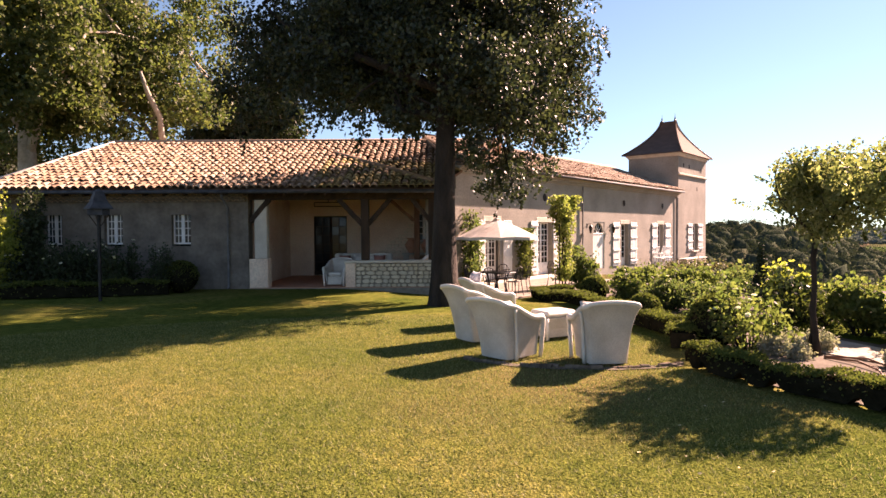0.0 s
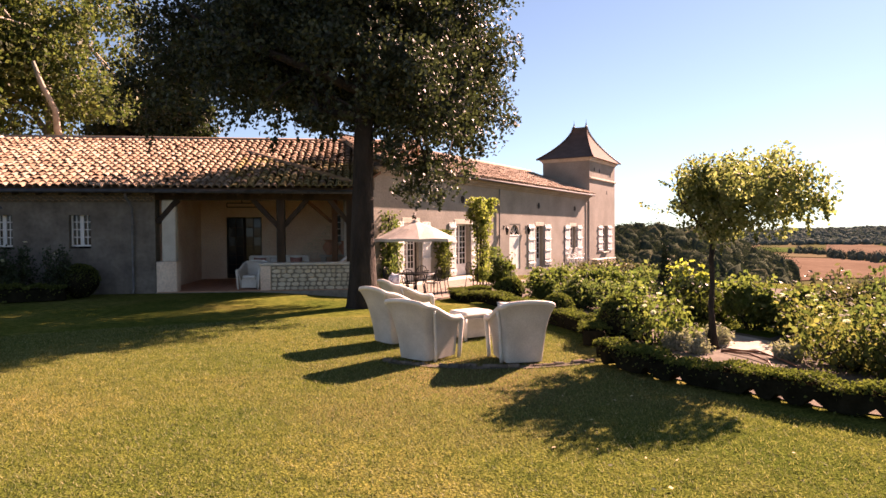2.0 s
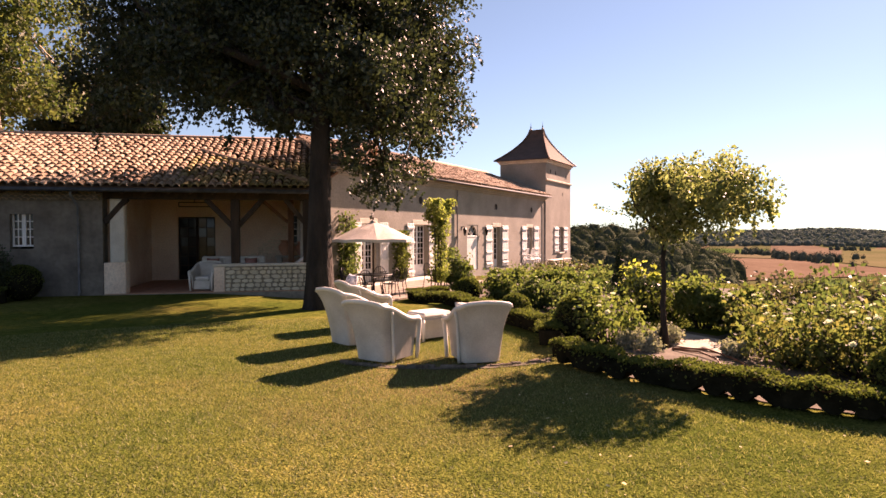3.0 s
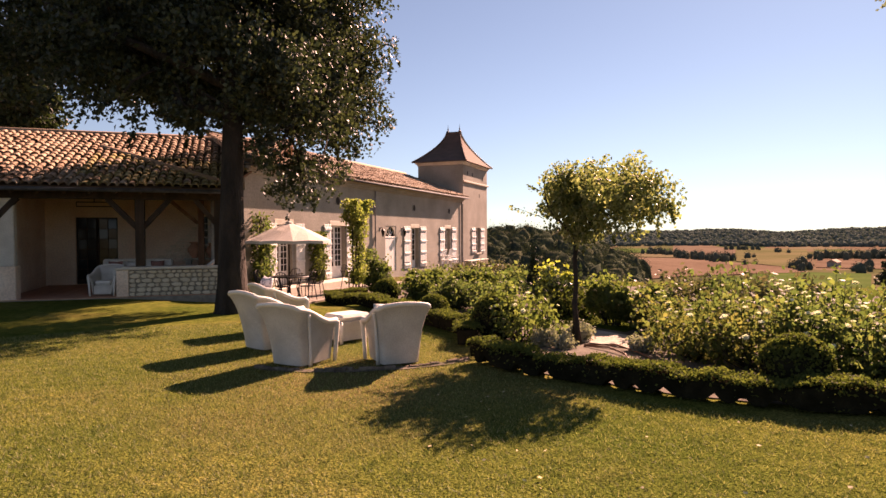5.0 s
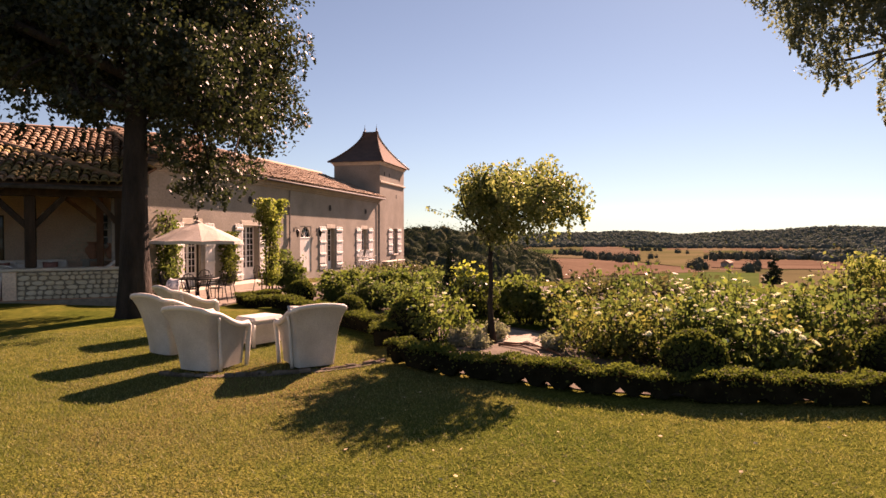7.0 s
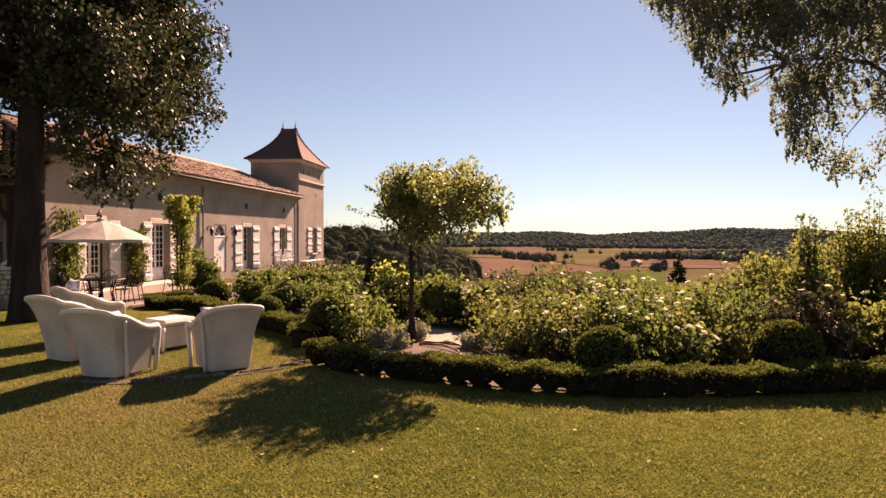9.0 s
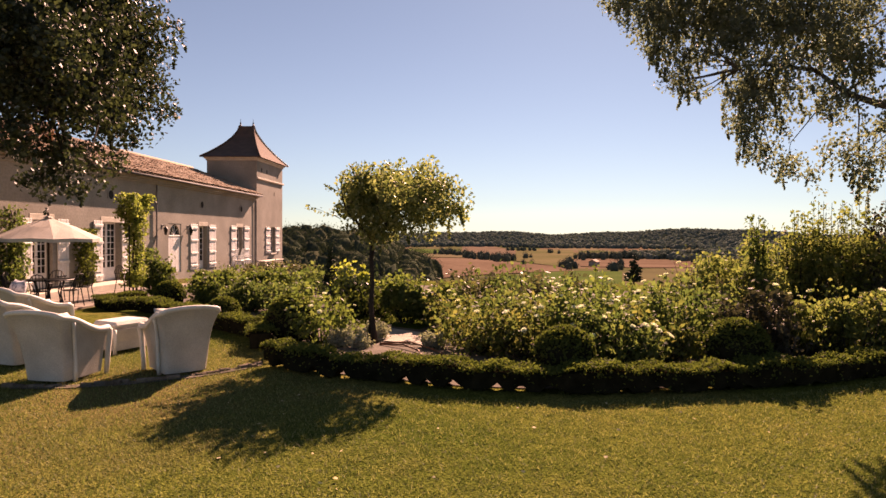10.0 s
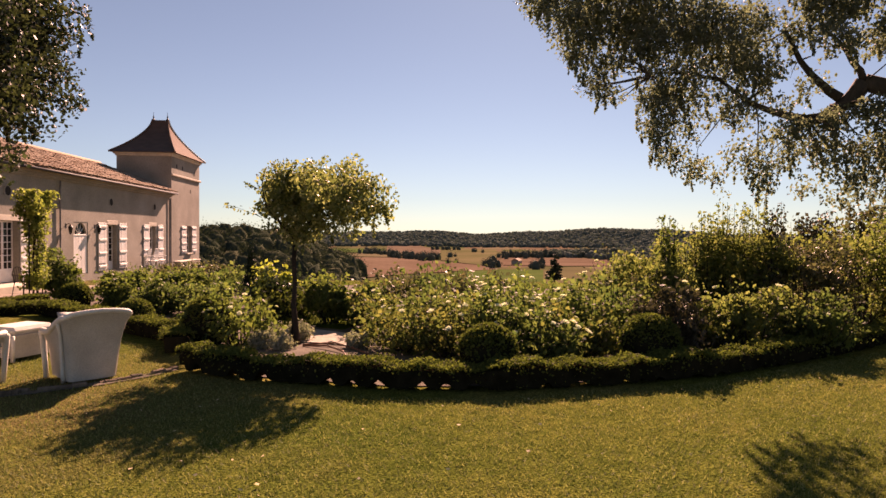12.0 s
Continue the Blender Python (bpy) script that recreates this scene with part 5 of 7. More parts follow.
def shrub(name, label, category, x, y, w, h, leaf_mat, seed, n=5000, leaf=0.06, flowers=0, stems=30, upright=0.0, group="", flower_size=0.045, bushy=False):
    """A loose shrub: arching stems from the ground with leaves set along them, and a bloom at some of the tips."""
    r = np.random.default_rng(seed)
    t = thing(name, label, category, pose(x, y, float(ground_z(x, y))), group)
    bm = bmesh.new()
    pts, tips = [], []
    per = max(1, int(0.85 * n / stems))
    for k in range(stems):
        a, q = r.uniform(0, 2 * math.pi), math.sqrt(r.uniform(0.02, 1.0))
        q *= 1 - 0.45 * upright
        top = h * (r.uniform(0.5, 1.0) if k % 5 else r.uniform(1.0, 1.0 + 0.28 / max(1.0, h))) * (1 - 0.28 * q * q)
        base = np.array([math.cos(a) * w * 0.15, math.sin(a) * w * 0.15, -0.03])
        tip = np.array([math.cos(a) * w * q, math.sin(a) * w * q, top])
        bow = np.array([math.cos(a), math.sin(a), 0]) * w * 0.18 * (1 - upright) + r.normal(size=3) * 0.05 * w
        curve = lambda f: base + (tip - base) * f[:, None] + bow * (np.sin(math.pi * f) * (1 - 0.3 * f))[:, None]
        line = curve(np.linspace(0, 1, 5))
        tube(bm, line.tolist(), [0.011, 0.009, 0.007, 0.005, 0.003], 5)
        f = r.uniform(0.12, 1.0, per) ** 0.75
        f = f[r.uniform(size=per) < 0.25 + 0.75 * f]
        spread = (0.06 + 0.13 * w * np.sin(math.pi * np.clip(f, 0, 0.93)))[:, None] * (1 - 0.4 * upright)
        pts.append(curve(f) + r.normal(size=(len(f), 3)) * spread * np.array([1, 1, 0.75]))
        tips.append(tip)
    tagged(part("branching", bm, M["bark"], t), kind="stuff")
    p = np.concatenate(pts)
    if bushy:
        cl = clumps((0, 0, h * 0.52), (w * 0.95, w * 0.95, h * 0.5), 46, 0.16 * max(w, 0.7), r, 0.78)
        q = blob_points(cl, int(n * 0.9), r, 0.3, 0.2, 0.2)
        p = np.concatenate([p[r.uniform(size=len(p)) < 0.4], q])
    p = p[p[:, 2] > 0.02]
    ob = new("foliage", leaf_mesh("foliage", p, leaf, leaf_mat, r, -0.2))
    ob.parent = t
    high = p[(p[:, 2] > h * 0.55) & ((np.hypot(p[:, 0], p[:, 1]) > 0.62 * w) | (p[:, 2] > 0.8 * h))]
    for q in high[r.choice(len(high), flowers)] if flowers else ():
        out = Vector((q[0] * 0.5, q[1] * 0.5, 0.7 * h)).normalized()
        s = flower_size * r.uniform(0.55, 1.3)
        ob = new("bloom", bloom_kinds[int(r.integers(3))])
        ob.parent = t
        ob.matrix_basis = Matrix.Translation(Vector(q) + out * 0.09) @ out.to_track_quat("Z", "Y").to_matrix().to_4x4() @ Matrix.Scale(s, 4)
    return t


# front hedge along the bed, and the hedges by the lawn
arc = [(3.28, 8.2), (3.58, 7.2), (3.98, 6.67), (4.63, 5.66), (5.47, 4.81), (6.62, 4.10), (8.18, 3.42), (9.95, 2.97), (11.9, 2.62), (14.6, 2.4)]
hedge("low clipped box hedge round the rose bed", arc, 0.38, 0.30, 68000, 51, 0.026, "clipped box hedges", 0.13)
hedge("low clipped box hedge beside the lawn", [(2.9, 19.6), (3.05, 17.5), (3.25, 15.4), (3.5, 13.4), (3.75, 11.6), (3.95, 10.4), (3.55, 9.3)], 0.42, 0.30, 36000, 52)
hedge("low clipped box hedge by the terrace", [(3.25, 19.7), (4.25, 20.9)], 0.4, 0.28, 5000, 53)
hedge("low clipped hedge before the low house", [(-13.6, 17.2), (-11.6, 17.3), (-10.2, 17.6), (-8.0, 18.3)], 0.5, 0.42, 12000, 54, 0.05)
for k, (x, y, rad, lab) in enumerate(((3.87, 12.05, 0.31, "clipped box ball at the bed corner"), (3.95, 16.45, 0.36, "clipped box ball by the terrace"), (4.25, 9.75, 0.42, "shaded clipped box ball behind the hedge"),
                                      (5.85, 5.25, 0.37, "clipped box ball behind the front hedge"), (7.9, 4.15, 0.40, "large clipped box ball among roses"), (-7.95, 19.0, 0.52, "dark clipped ball against the house wall"), (-10.0, 19.1, 0.36, "small dark clipped ball against the wall"))):
    box_ball(lab, x, y, rad, 60 + k, 6500)

# shrubs: name, label, heading, distance, half width, height, leaf, count, leaf size, blooms, upright
SHRUBS = [
    ("climber", "light green leafy climber at the foot of the arch", 12.8, 20.60, 0.48, 1.30, "leaf_vine", 3600, 0.085, 0, 0.3),
    ("hydrangea_bush", "bright green leafy bush beside the terrace", 17.2, 17.70, 0.85, 0.80, "leaf_vine", 8000, 0.07, 0, 0),
    ("hydrangea_bush", "broad leafy bush in the long bed", 18.2, 16.40, 0.95, 0.86, "leaf_vine", 8000, 0.07, 0, 0),
    ("hydrangea_bush", "broad leafy bush in the long bed", 20.9, 16.80, 0.95, 0.82, "leaf_vine", 8000, 0.07, 0, 0),
    ("rose_bush", "loose rose bush in the long bed", 19.6, 14.9, 0.6, 0.64, "leaf_rose", 5000, 0.05, 6, 0),
    ("rose_bush", "loose rose bush in the long bed", 22.6, 14.4, 0.8, 0.68, "leaf_rose", 6000, 0.055, 4, 0),
    ("rose_bush", "rose bush with cream blooms behind the box ball", 26.0, 10.40, 0.62, 0.86, "leaf_vine", 6000, 0.05, 16, 0),
    ("rose_bush", "rose bush with cream blooms behind the box ball", 23.6, 11.20, 0.5, 0.75, "leaf_rose", 4500, 0.05, 5, 0),
    ("shrub", "mixed green shrub in the far bed", 24.5, 20.00, 1.2, 0.62, "leaf_rose", 7000, 0.08, 0, 0),
    ("shrub", "reddish-green shrub in the far bed", 22.5, 24.00, 1.5, 0.75, "leaf_dusk", 7000, 0.09, 0, 0),
    ("gold_shrub", "golden-leaved shrub in the far bed", 28.6, 14.6, 0.5, 1.05, "leaf_yellow", 9000, 0.06, 0, 0.4),
    ("gold_shrub", "small golden-leaved shrub in the far bed", 30.2, 14.5, 0.35, 0.8, "leaf_yellow", 5000, 0.055, 0, 0.3),
    ("shrub", "dark green shrub behind the small tree", 29.0, 14.2, 0.8, 0.95, "leaf_dark", 6000, 0.06, 0, 0),
    ("shrub", "dark green shrub behind the small tree", 30.4, 13.6, 0.7, 0.85, "leaf_box", 6000, 0.055, 0, 0),
    ("perennial", "tall grey-green perennial stems", 33.8, 12.6, 0.75, 0.98, "leaf_vine", 15000, 0.05, 0, 0.9),
    ("perennial", "tall grey-green perennial stems", 37.0, 12.4, 0.75, 1.0, "leaf_vine", 15000, 0.05, 0, 0.9),
    ("shrub", "leafy shrub with bronze tips", 39.5, 13.60, 0.9, 1.15, "leaf_dusk", 6500, 0.06, 0, 0.2),
    ("shrub", "leafy shrub in the far bed", 43.0, 14.00, 1.0, 1.05, "leaf_rose", 6500, 0.065, 0, 0.2),
    ("rose_bush", "rose bush with yellow-green leaves", 38.6, 11.6, 0.62, 0.85, "leaf_amber", 6500, 0.05, 8, 0),
    ("rose_bush", "rose bush with yellow-green leaves", 40.6, 9.65, 0.68, 0.95, "leaf_amber", 7500, 0.052, 12, 0),
    ("rose_bush", "tall rose bush with cream blooms", 43.4, 10.55, 0.7, 1.12, "leaf_rose", 7500, 0.052, 16, 0.2),
    ("rose_bush", "rose bush with many small cream blooms", 45.6, 9.15, 0.66, 0.95, "leaf_amber", 7500, 0.05, 30, 0),
    ("rose_bush", "rose bush with many small cream blooms", 49.2, 9.45, 0.72, 1.05, "leaf_rose", 8000, 0.05, 60, 0),
    ("rose_bush", "rose bush with many small cream blooms", 52.2, 8.75, 0.66, 0.92, "leaf_rose", 8000, 0.05, 70, 0),
    ("rose_bush", "tall rose bush with cream blooms", 50.5, 10.60, 0.9, 1.20, "leaf_vine", 8000, 0.055, 14, 0.2),
    ("rose_bush", "leggy rose bush with yellow-green leaves", 55.4, 9.35, 0.72, 1.08, "leaf_amber", 8500, 0.052, 14, 0.1),
    ("rose_bush", "leggy rose bush with yellow-green leaves", 58.0, 10.35, 0.85, 1.3, "leaf_rose", 8500, 0.055, 10, 0.2),
    ("shrub", "tall leafy shrub at the bed's end", 61.4, 12.4, 1.2, 1.5, "leaf_tall", 10000, 0.058, 8, 0.2),
    ("shrub", "dark plum-leaved shrub among the roses", 63.9, 9.65, 0.6, 1.15, "leaf_plum", 6500, 0.055, 3, 0),
    ("shrub", "tall leafy shrub at the bed's end", 65.4, 13.6, 1.35, 1.9, "leaf_tall", 12000, 0.06, 4, 0.5),
    ("shrub", "tall spiky shrub with bronze shoots", 69.2, 13.8, 1.35, 2.05, "leaf_tall", 12000, 0.06, 2, 0.8),
    ("rose_bush", "sprawling rose bush over the hedge", 66.5, 10.65, 0.7, 1.0, "leaf_tall", 8000, 0.05, 8, 0),
    ("rose_bush", "sprawling rose bush over the hedge", 70.5, 10.95, 0.8, 1.05, "leaf_tall", 8000, 0.05, 8, 0),
    ("shrub", "tall leafy shrub at the bed's end", 73.2, 14.2, 1.5, 1.95, "leaf_dusk", 10000, 0.06, 0, 0.4),
    ("rose_bush", "rose bush in dappled shade", 74.5, 11.25, 0.8, 0.95, "leaf_rose", 7000, 0.05, 5, 0),
    ("shrub", "tall dusky shrub at the garden edge", 77.6, 15.6, 1.8, 2.25, "leaf_tall", 9000, 0.065, 0, 0.2),
    ("shrub", "tall dusky shrub at the garden edge", 82.0, 15.5, 1.8, 2.45, "leaf_vine", 9000, 0.065, 0, 0.2),
    ("shrub", "loose shrub in the far bed", 47.0, 12.60, 0.9, 1.05, "leaf_dusk", 6500, 0.06, 0, 0.3),
    ("shrub", "loose shrub in the far bed", 54.4, 12.40, 1.0, 1.15, "leaf_rose", 6500, 0.06, 4, 0.3),
    ("rose_bush", "shaded rose bush with white blooms by the wall", -27.6, 21.1, 0.8, 1.5, "leaf_dark", 6000, 0.07, 26, 0.2),
    ("rose_bush", "shaded rose bush with white blooms by the wall", -30.6, 21.7, 0.9, 1.5, "leaf_dark", 6500, 0.07, 30, 0.2),
    ("rose_bush", "shaded rose bush with white blooms by the wall", -33.4, 22.4, 0.9, 1.5, "leaf_dark", 6500, 0.07, 22, 0.2),
    ("rose_bush", "thin rose bush between the windows", -24.2, 20.5, 0.5, 1.4, "leaf_dark", 3000, 0.06, 8, 0.5),
    # gold leaf colour stands in for sun on this shrub
    ("shrub", "shrub at the lawn edge with sunlight put into its leaf colour", -35.6, 22.6, 1.0, 2.95, "leaf_yellow", 9000, 0.09, 8, 0.2),
    ("shrub", "dark domed shrub before the low house", -33.2, 22.5, 0.5, 3.2, "leaf_dark", 7000, 0.08, 0, 0.3),
]
for k, (name, lab, az, d, w, h, lm, n, ls, fl, up) in enumerate(SHRUBS):
    x, y, _ = at(az, d)
    shrub(name, lab, "rose" if name == "rose_bush" else "shrub", x, y, w, h * (0.74 + 0.24 * (k * 7 % 5) / 4 if 30 < az < 60 else 1.0), M[lm], 100 + k, int(n * (0.50 if az > 60 else 0.36 if az > 24 else 1.0)), ls * (0.90 if az > 60 else 1.15 if az > 24 else 0.80), fl // 2 if 8 < fl < 25 else int(fl * 0.45), 60 if az > 60 else 46, min(up, 0.3) if az > 60 else up, "roses in the beds" if name == "rose_bush" else "", 0.052, az > 60 or 0 < az < 24 or name in ("perennial", "gold_shrub"))

# tall flowering spikes behind the roses, and young trees at the garden edge
for k, (az, d, w, h, lm) in enumerate(((66.4, 13.0, 0.45, 2.15, "leaf_tall"), (68.2, 13.4, 0.55, 2.35, "leaf_tall"), (70.4, 13.6, 0.6, 2.40, "leaf_tall"), (72.0, 13.8, 0.5, 2.30, "leaf_plum"), (63.6, 12.6, 0.28, 2.05, "leaf_vine"))):
    x, y, _ = at(az, d)
    shrub("perennial", "tall upright perennial with bronze flower spikes", "perennial", x, y, w, h, M[lm], 240 + k, 2300, 0.05, 0, 34, 0.97, "tall perennials")
for k, (az, d, w, h, lm) in enumerate(((74.8, 19.0, 0.75, 2.45, "leaf_plum"), (77.6, 18.5, 0.8, 2.75, "leaf_dusk"), (80.5, 18.0, 0.9, 3.0, "leaf_plum"))):
    x, y, _ = at(az, d)
    shrub("young_tree", "dusky reddish young tree at the garden edge", "tree", x, y, w, h, M[lm], 250 + k, 5200, 0.075, 0, 40, 0.45, "young trees at the garden edge")

# clipped cypress, and lavender at the foot of the small tree
cyp = thing("cypress", "slim dark clipped cypress in the bed", "cypress", pose(*at(26.9, 15.5)))
r = np.random.default_rng(77)
p = blob_points([(0, 0, 0.25 + 0.16 * k, 0.20 * (1 - k / 9) + 0.03, 0.20 * (1 - k / 9) + 0.03, 0.2) for k in range(8)], 5000, r, 0.6)
ob = new("foliage", leaf_mesh("foliage", p, 0.035, M["leaf_cypress"], r, -1.5))
ob.parent = cyp
part("trunk", tube(bmesh.new(), [(0, 0, -0.05), (0, 0, 1.3)], [0.04, 0.01], 6), M["bark"], cyp)
for k, (dx, dy, w, h) in enumerate(((-0.55, 0.1, 0.26, 0.24), (0.30, 0.35, 0.28, 0.26), (-0.15, 0.45, 0.26, 0.24), (-0.35, -0.25, 0.2, 0.18), (0.62, -0.85, 0.24, 0.2), (1.15, -1.5, 0.26, 0.2))):
    shrub("lavender", "dry grey-green lavender tuft by the small tree", "lavender", 5.25 + dx, 8.85 + dy, w, h, M["leaf_grey"], 170 + k, 2500, 0.035, 0, 24, 0.8, "lavender tufts")

# vines on the wing
def vine(label, x, depth, zs, width, n, seed, leaf=0.075, mat_name="leaf_vine"):
    """A vine trained up the wall: a twisted stem and hanging leaves."""
    r = np.random.default_rng(seed)
    t = thing("vine", label, "vine", wing_pose @ pose(x, -depth, 0))
    bm = bmesh.new()
    for k in range(3):
        ph = k * 2.1
        tube(bm, [(0.07 * math.cos(ph + z * 2.2), 0.07 * math.sin(ph + z * 2.2), z) for z in np.linspace(-0.1, zs[-1][0], 9)], [0.03] * 8 + [0.012], 6)
    part("stem", bm, M["bark"], t)
    zz, ww = [q[0] for q in zs], [q[1] for q in zs]
    z = r.uniform(0.05, zz[-1] + 0.15, n)
    lane = r.integers(0, 14, n)
    px = np.sin(lane * 2.4 + z * 1.9) * np.interp(z, zz, ww) * 0.8 + r.normal(size=n) * 0.09
    py = np.cos(lane * 1.7 + z * 2.3) * 0.22 + r.normal(size=n) * 0.07
    dens = np.interp(z, zz, [q[2] for q in zs]) / 12.0
    keep = (r.uniform(size=n) < dens) & (np.sin(z * 9 + lane * 1.3) > -0.75)
    ob = new("foliage", leaf_mesh("foliage", np.stack([px, py, z], -1)[keep], leaf, M[mat_name], r, 0.8))
    ob.parent = t
    return t


vine("yellow-green vine trained up a thin iron arch", 3.9, 2.35, [(0.0, 0.46, 8), (0.4, 0.42, 8), (0.8, 0.2, 2), (1.5, 0.14, 2.5), (1.9, 0.28, 7), (2.3, 0.62, 12), (2.9, 0.74, 12)], 0.8, 10500, 81, 0.07, "leaf_bower")
vine("leafy climber between the two doors", 4.75, 0.15, [(0.3, 0.35, 5), (0.8, 0.4, 6), (1.3, 0.42, 7), (1.75, 0.4, 6)], 0.5, 5000, 82, 0.07, "leaf_box")
vine("leafy climber beside the first door", 1.3, 0.2, [(0.2, 0.4, 6), (0.7, 0.42, 7), (1.2, 0.42, 6), (1.8, 0.4, 3), (2.4, 0.35, 2)], 0.6, 5000, 83, 0.08, "leaf_rose")
vine("climbing rose at the foot of the arch", 5.3, 2.0, [(0.3, 0.6, 8), (0.7, 0.5, 7), (1.1, 0.3, 4)], 0.6, 5000, 84, 0.06, "leaf_rose")

# ---- white wicker armchairs and footstool ----
def wicker_shell(bm, w, dpt, back_h, arm_h, thick, steps=40):
    """The wrapped back and arms as one woven shell: front is +y; the back leans out and its rim sweeps down to the arms."""
    path = []
    for k in range(steps + 1):
        t = k / steps * 2 - 1
        q = abs(t)
        drop = 0.15 * (back_h - arm_h)
        if q < 0.40:
            f = q / 0.40
            x, y = f * w * 0.43, -dpt * 0.46 + 0.02 * f * f
            h = back_h - 0.03 * f * f
        elif q < 0.52:
            f = (q - 0.40) / 0.12 * math.pi / 2
            x, y = w * 0.43 + w * 0.07 * math.sin(f), -dpt * 0.46 + 0.02 + dpt * 0.10 * (1 - math.cos(f))
            h = back_h - 0.03 - drop * (f / (math.pi / 2))
        else:
            f = min(1.0, (q - 0.52) / 0.48)
            x, y = w * 0.5, -dpt * 0.334 + f * dpt * 0.80
            g = min(1.0, f / 0.8)
            h = arm_h + (back_h - 0.03 - drop - arm_h) * (1 - g * g * (3 - 2 * g))
        path.append((math.copysign(x, t), y, h))
    rows, rim = [], []

    def place(p, f, off):
        x, y, h = p
        back = min(1.0, max(0.0, (0.22 - y) / 0.5))
        side = math.copysign(min(1.0, abs(x) / (w * 0.5)), x)
        f = max(f, -0.03)
        out, lean = 0.055 * f ** 6, 0.17 * max(f, 0.0) ** 1.4
        return (x * (0.80 + 0.20 * f) + side * (out + off), y * 0.92 - back * (lean + out + off), 0.03 + (h - 0.03) * f)

    levels = (0, 0.2, 0.4, 0.55, 0.7, 0.8, 0.88, 0.94)
    for p in path:
        col = [place(p, f, 0) for f in levels] + [place(p, 1.0, 0.0), place(p, 1.0, -thick)] + [place(p, f, -thick) for f in (0.9, 0.7, 0.4)]
        rows.append([bm.verts.new(c) for c in col])
        rim.append(place(p, 1.0, -thick * 0.45))
    for a, b in zip(rows, rows[1:]):
        for k in range(len(a) - 1):
            bm.faces.new((a[k], b[k], b[k + 1], a[k + 1]))
    for end in (rows[0], rows[-1]):
        bm.faces.new(end)
    return path, rim, place


def wicker_armchair():
    w, d = 0.66, 0.74
    t = thing("wicker_armchair", "white woven wicker garden armchair on the lawn", "armchair", group="white wicker garden seats")
    bm = bmesh.new()
    path, rim, place = wicker_shell(bm, w, d, 0.87, 0.585, 0.05)
    part("backrest", bm, M["wicker"], t, "white woven wrap-around back and arms", True)
    n = len(rim)
    part("rim", tube(bmesh.new(), rim, [0.030 + 0.016 * min(1.0, abs(2 * k / (n - 1) - 1) ** 3) for k in range(n)], 8), M["wicker_frame"], t, "rolled wicker edge", True)
    for p in (path[0], path[-1]):
        x, y, z = place(p, 1.0, -0.022)
        part("front_leg", tube(bmesh.new(), [(x * 0.90, y + 0.015, 0.0), (x * 0.93, y + 0.03, 0.25), (x * 0.97, y + 0.035, z - 0.12), (x, y + 0.02, z - 0.03), (x, y - 0.03, z)], [0.030, 0.032, 0.036, 0.044, 0.046], 8), M["wicker_frame"], t, "", True)
    for p in (path[8], path[-9]):
        part("rear_leg", tube(bmesh.new(), [place(p, f, 0.02) for f in (-0.05, 0.15, 0.3, 0.45, 0.6, 0.7, 0.8, 0.88, 0.94)], [0.028, 0.026, 0.024, 0.022, 0.021, 0.020, 0.020, 0.020, 0.020], 8), M["wicker_frame"], t, "", True)
    part("seat", boxed(-w / 2 + 0.10, w / 2 - 0.10, -d * 0.34, d * 0.38, 0.22, 0.33, 0.03), M["wicker"], t)
    part("apron", boxed(-w / 2 + 0.09, w / 2 - 0.09, d * 0.36, d * 0.395, 0.04, 0.30, 0.012), M["wicker"], t)
    part("cushion", boxed(-w / 2 + 0.11, w / 2 - 0.11, -d * 0.31, d * 0.40, 0.332, 0.43, 0.04), M["cushion"], t, "cream seat cushion")
    return t


chair = wicker_armchair()
CH = [(0.92, 8.95, -46, 1.0), (2.17, 8.6, 4, 1.0), (0.60, 10.35, -60, 1.06), (0.90, 12.2, -72, 1.02)]
for k, (x, y, rz, s) in enumerate(CH):
    m = pose(x, y, 0.0, 0, 0, rz) @ Matrix.Scale(s, 4)
    if k == 0:
        chair.matrix_basis = m
    else:
        c = copy_thing(chair, pose(x, y, 0.0, 0, 0, rz))
        c.scale = (s, s, s)
        if k == 3:
            tagged(c, "white wicker armchair with a blue-patterned cushion")

M["print"] = mat("blue_print_cloth", (0.62, 0.62, 0.64), (0.12, 0.13, 0.18), 16, 0.9, 0.2, 90)


def pillow_mesh(w, h, t):
    """A stuffed square pillow with pinched corners."""
    bm = bmesh.new()
    n = 8
    grid = {}
    for s in (1, -1):
        for i in range(n + 1):
            for j in range(n + 1):
                u, v = i / n * 2 - 1, j / n * 2 - 1
                edge = i in (0, n) or j in (0, n)
                if edge and s == -1:
                    grid[s, i, j] = grid[1, i, j]
                    continue
                puff = (1 - u ** 4) * (1 - v ** 4)
                pin = 1 - 0.10 * (1 - abs(u)) * abs(v) ** 3 - 0.10 * (1 - abs(v)) * abs(u) ** 3
                grid[s, i, j] = bm.verts.new((u * w / 2 * pin, s * t / 2 * puff ** 0.6, v * h / 2 * pin))
    for s in (1, -1):
        for i in range(n):
            for j in range(n):
                q = [grid[s, i, j], grid[s, i + 1, j], grid[s, i + 1, j + 1], grid[s, i, j + 1]]
                bm.faces.new(q if s == -1 else q[::-1])
    return bm


pil = part("scatter_cushion", pillow_mesh(0.46, 0.46, 0.16), M["print"], None, "", True, pose(0.60, 12.14, 0.80, -14, 0, -74))
tagged(pil, "blue and white patterned cushion leaning in an armchair", "cushion")
pil2 = part("scatter_cushion", pillow_mesh(0.44, 0.42, 0.16), M["cushion"], None, "", True, pose(2.11, 8.64, 0.62, -14, 0, 8))
tagged(pil2, "cream cushion leaning in an armchair", "cushion")

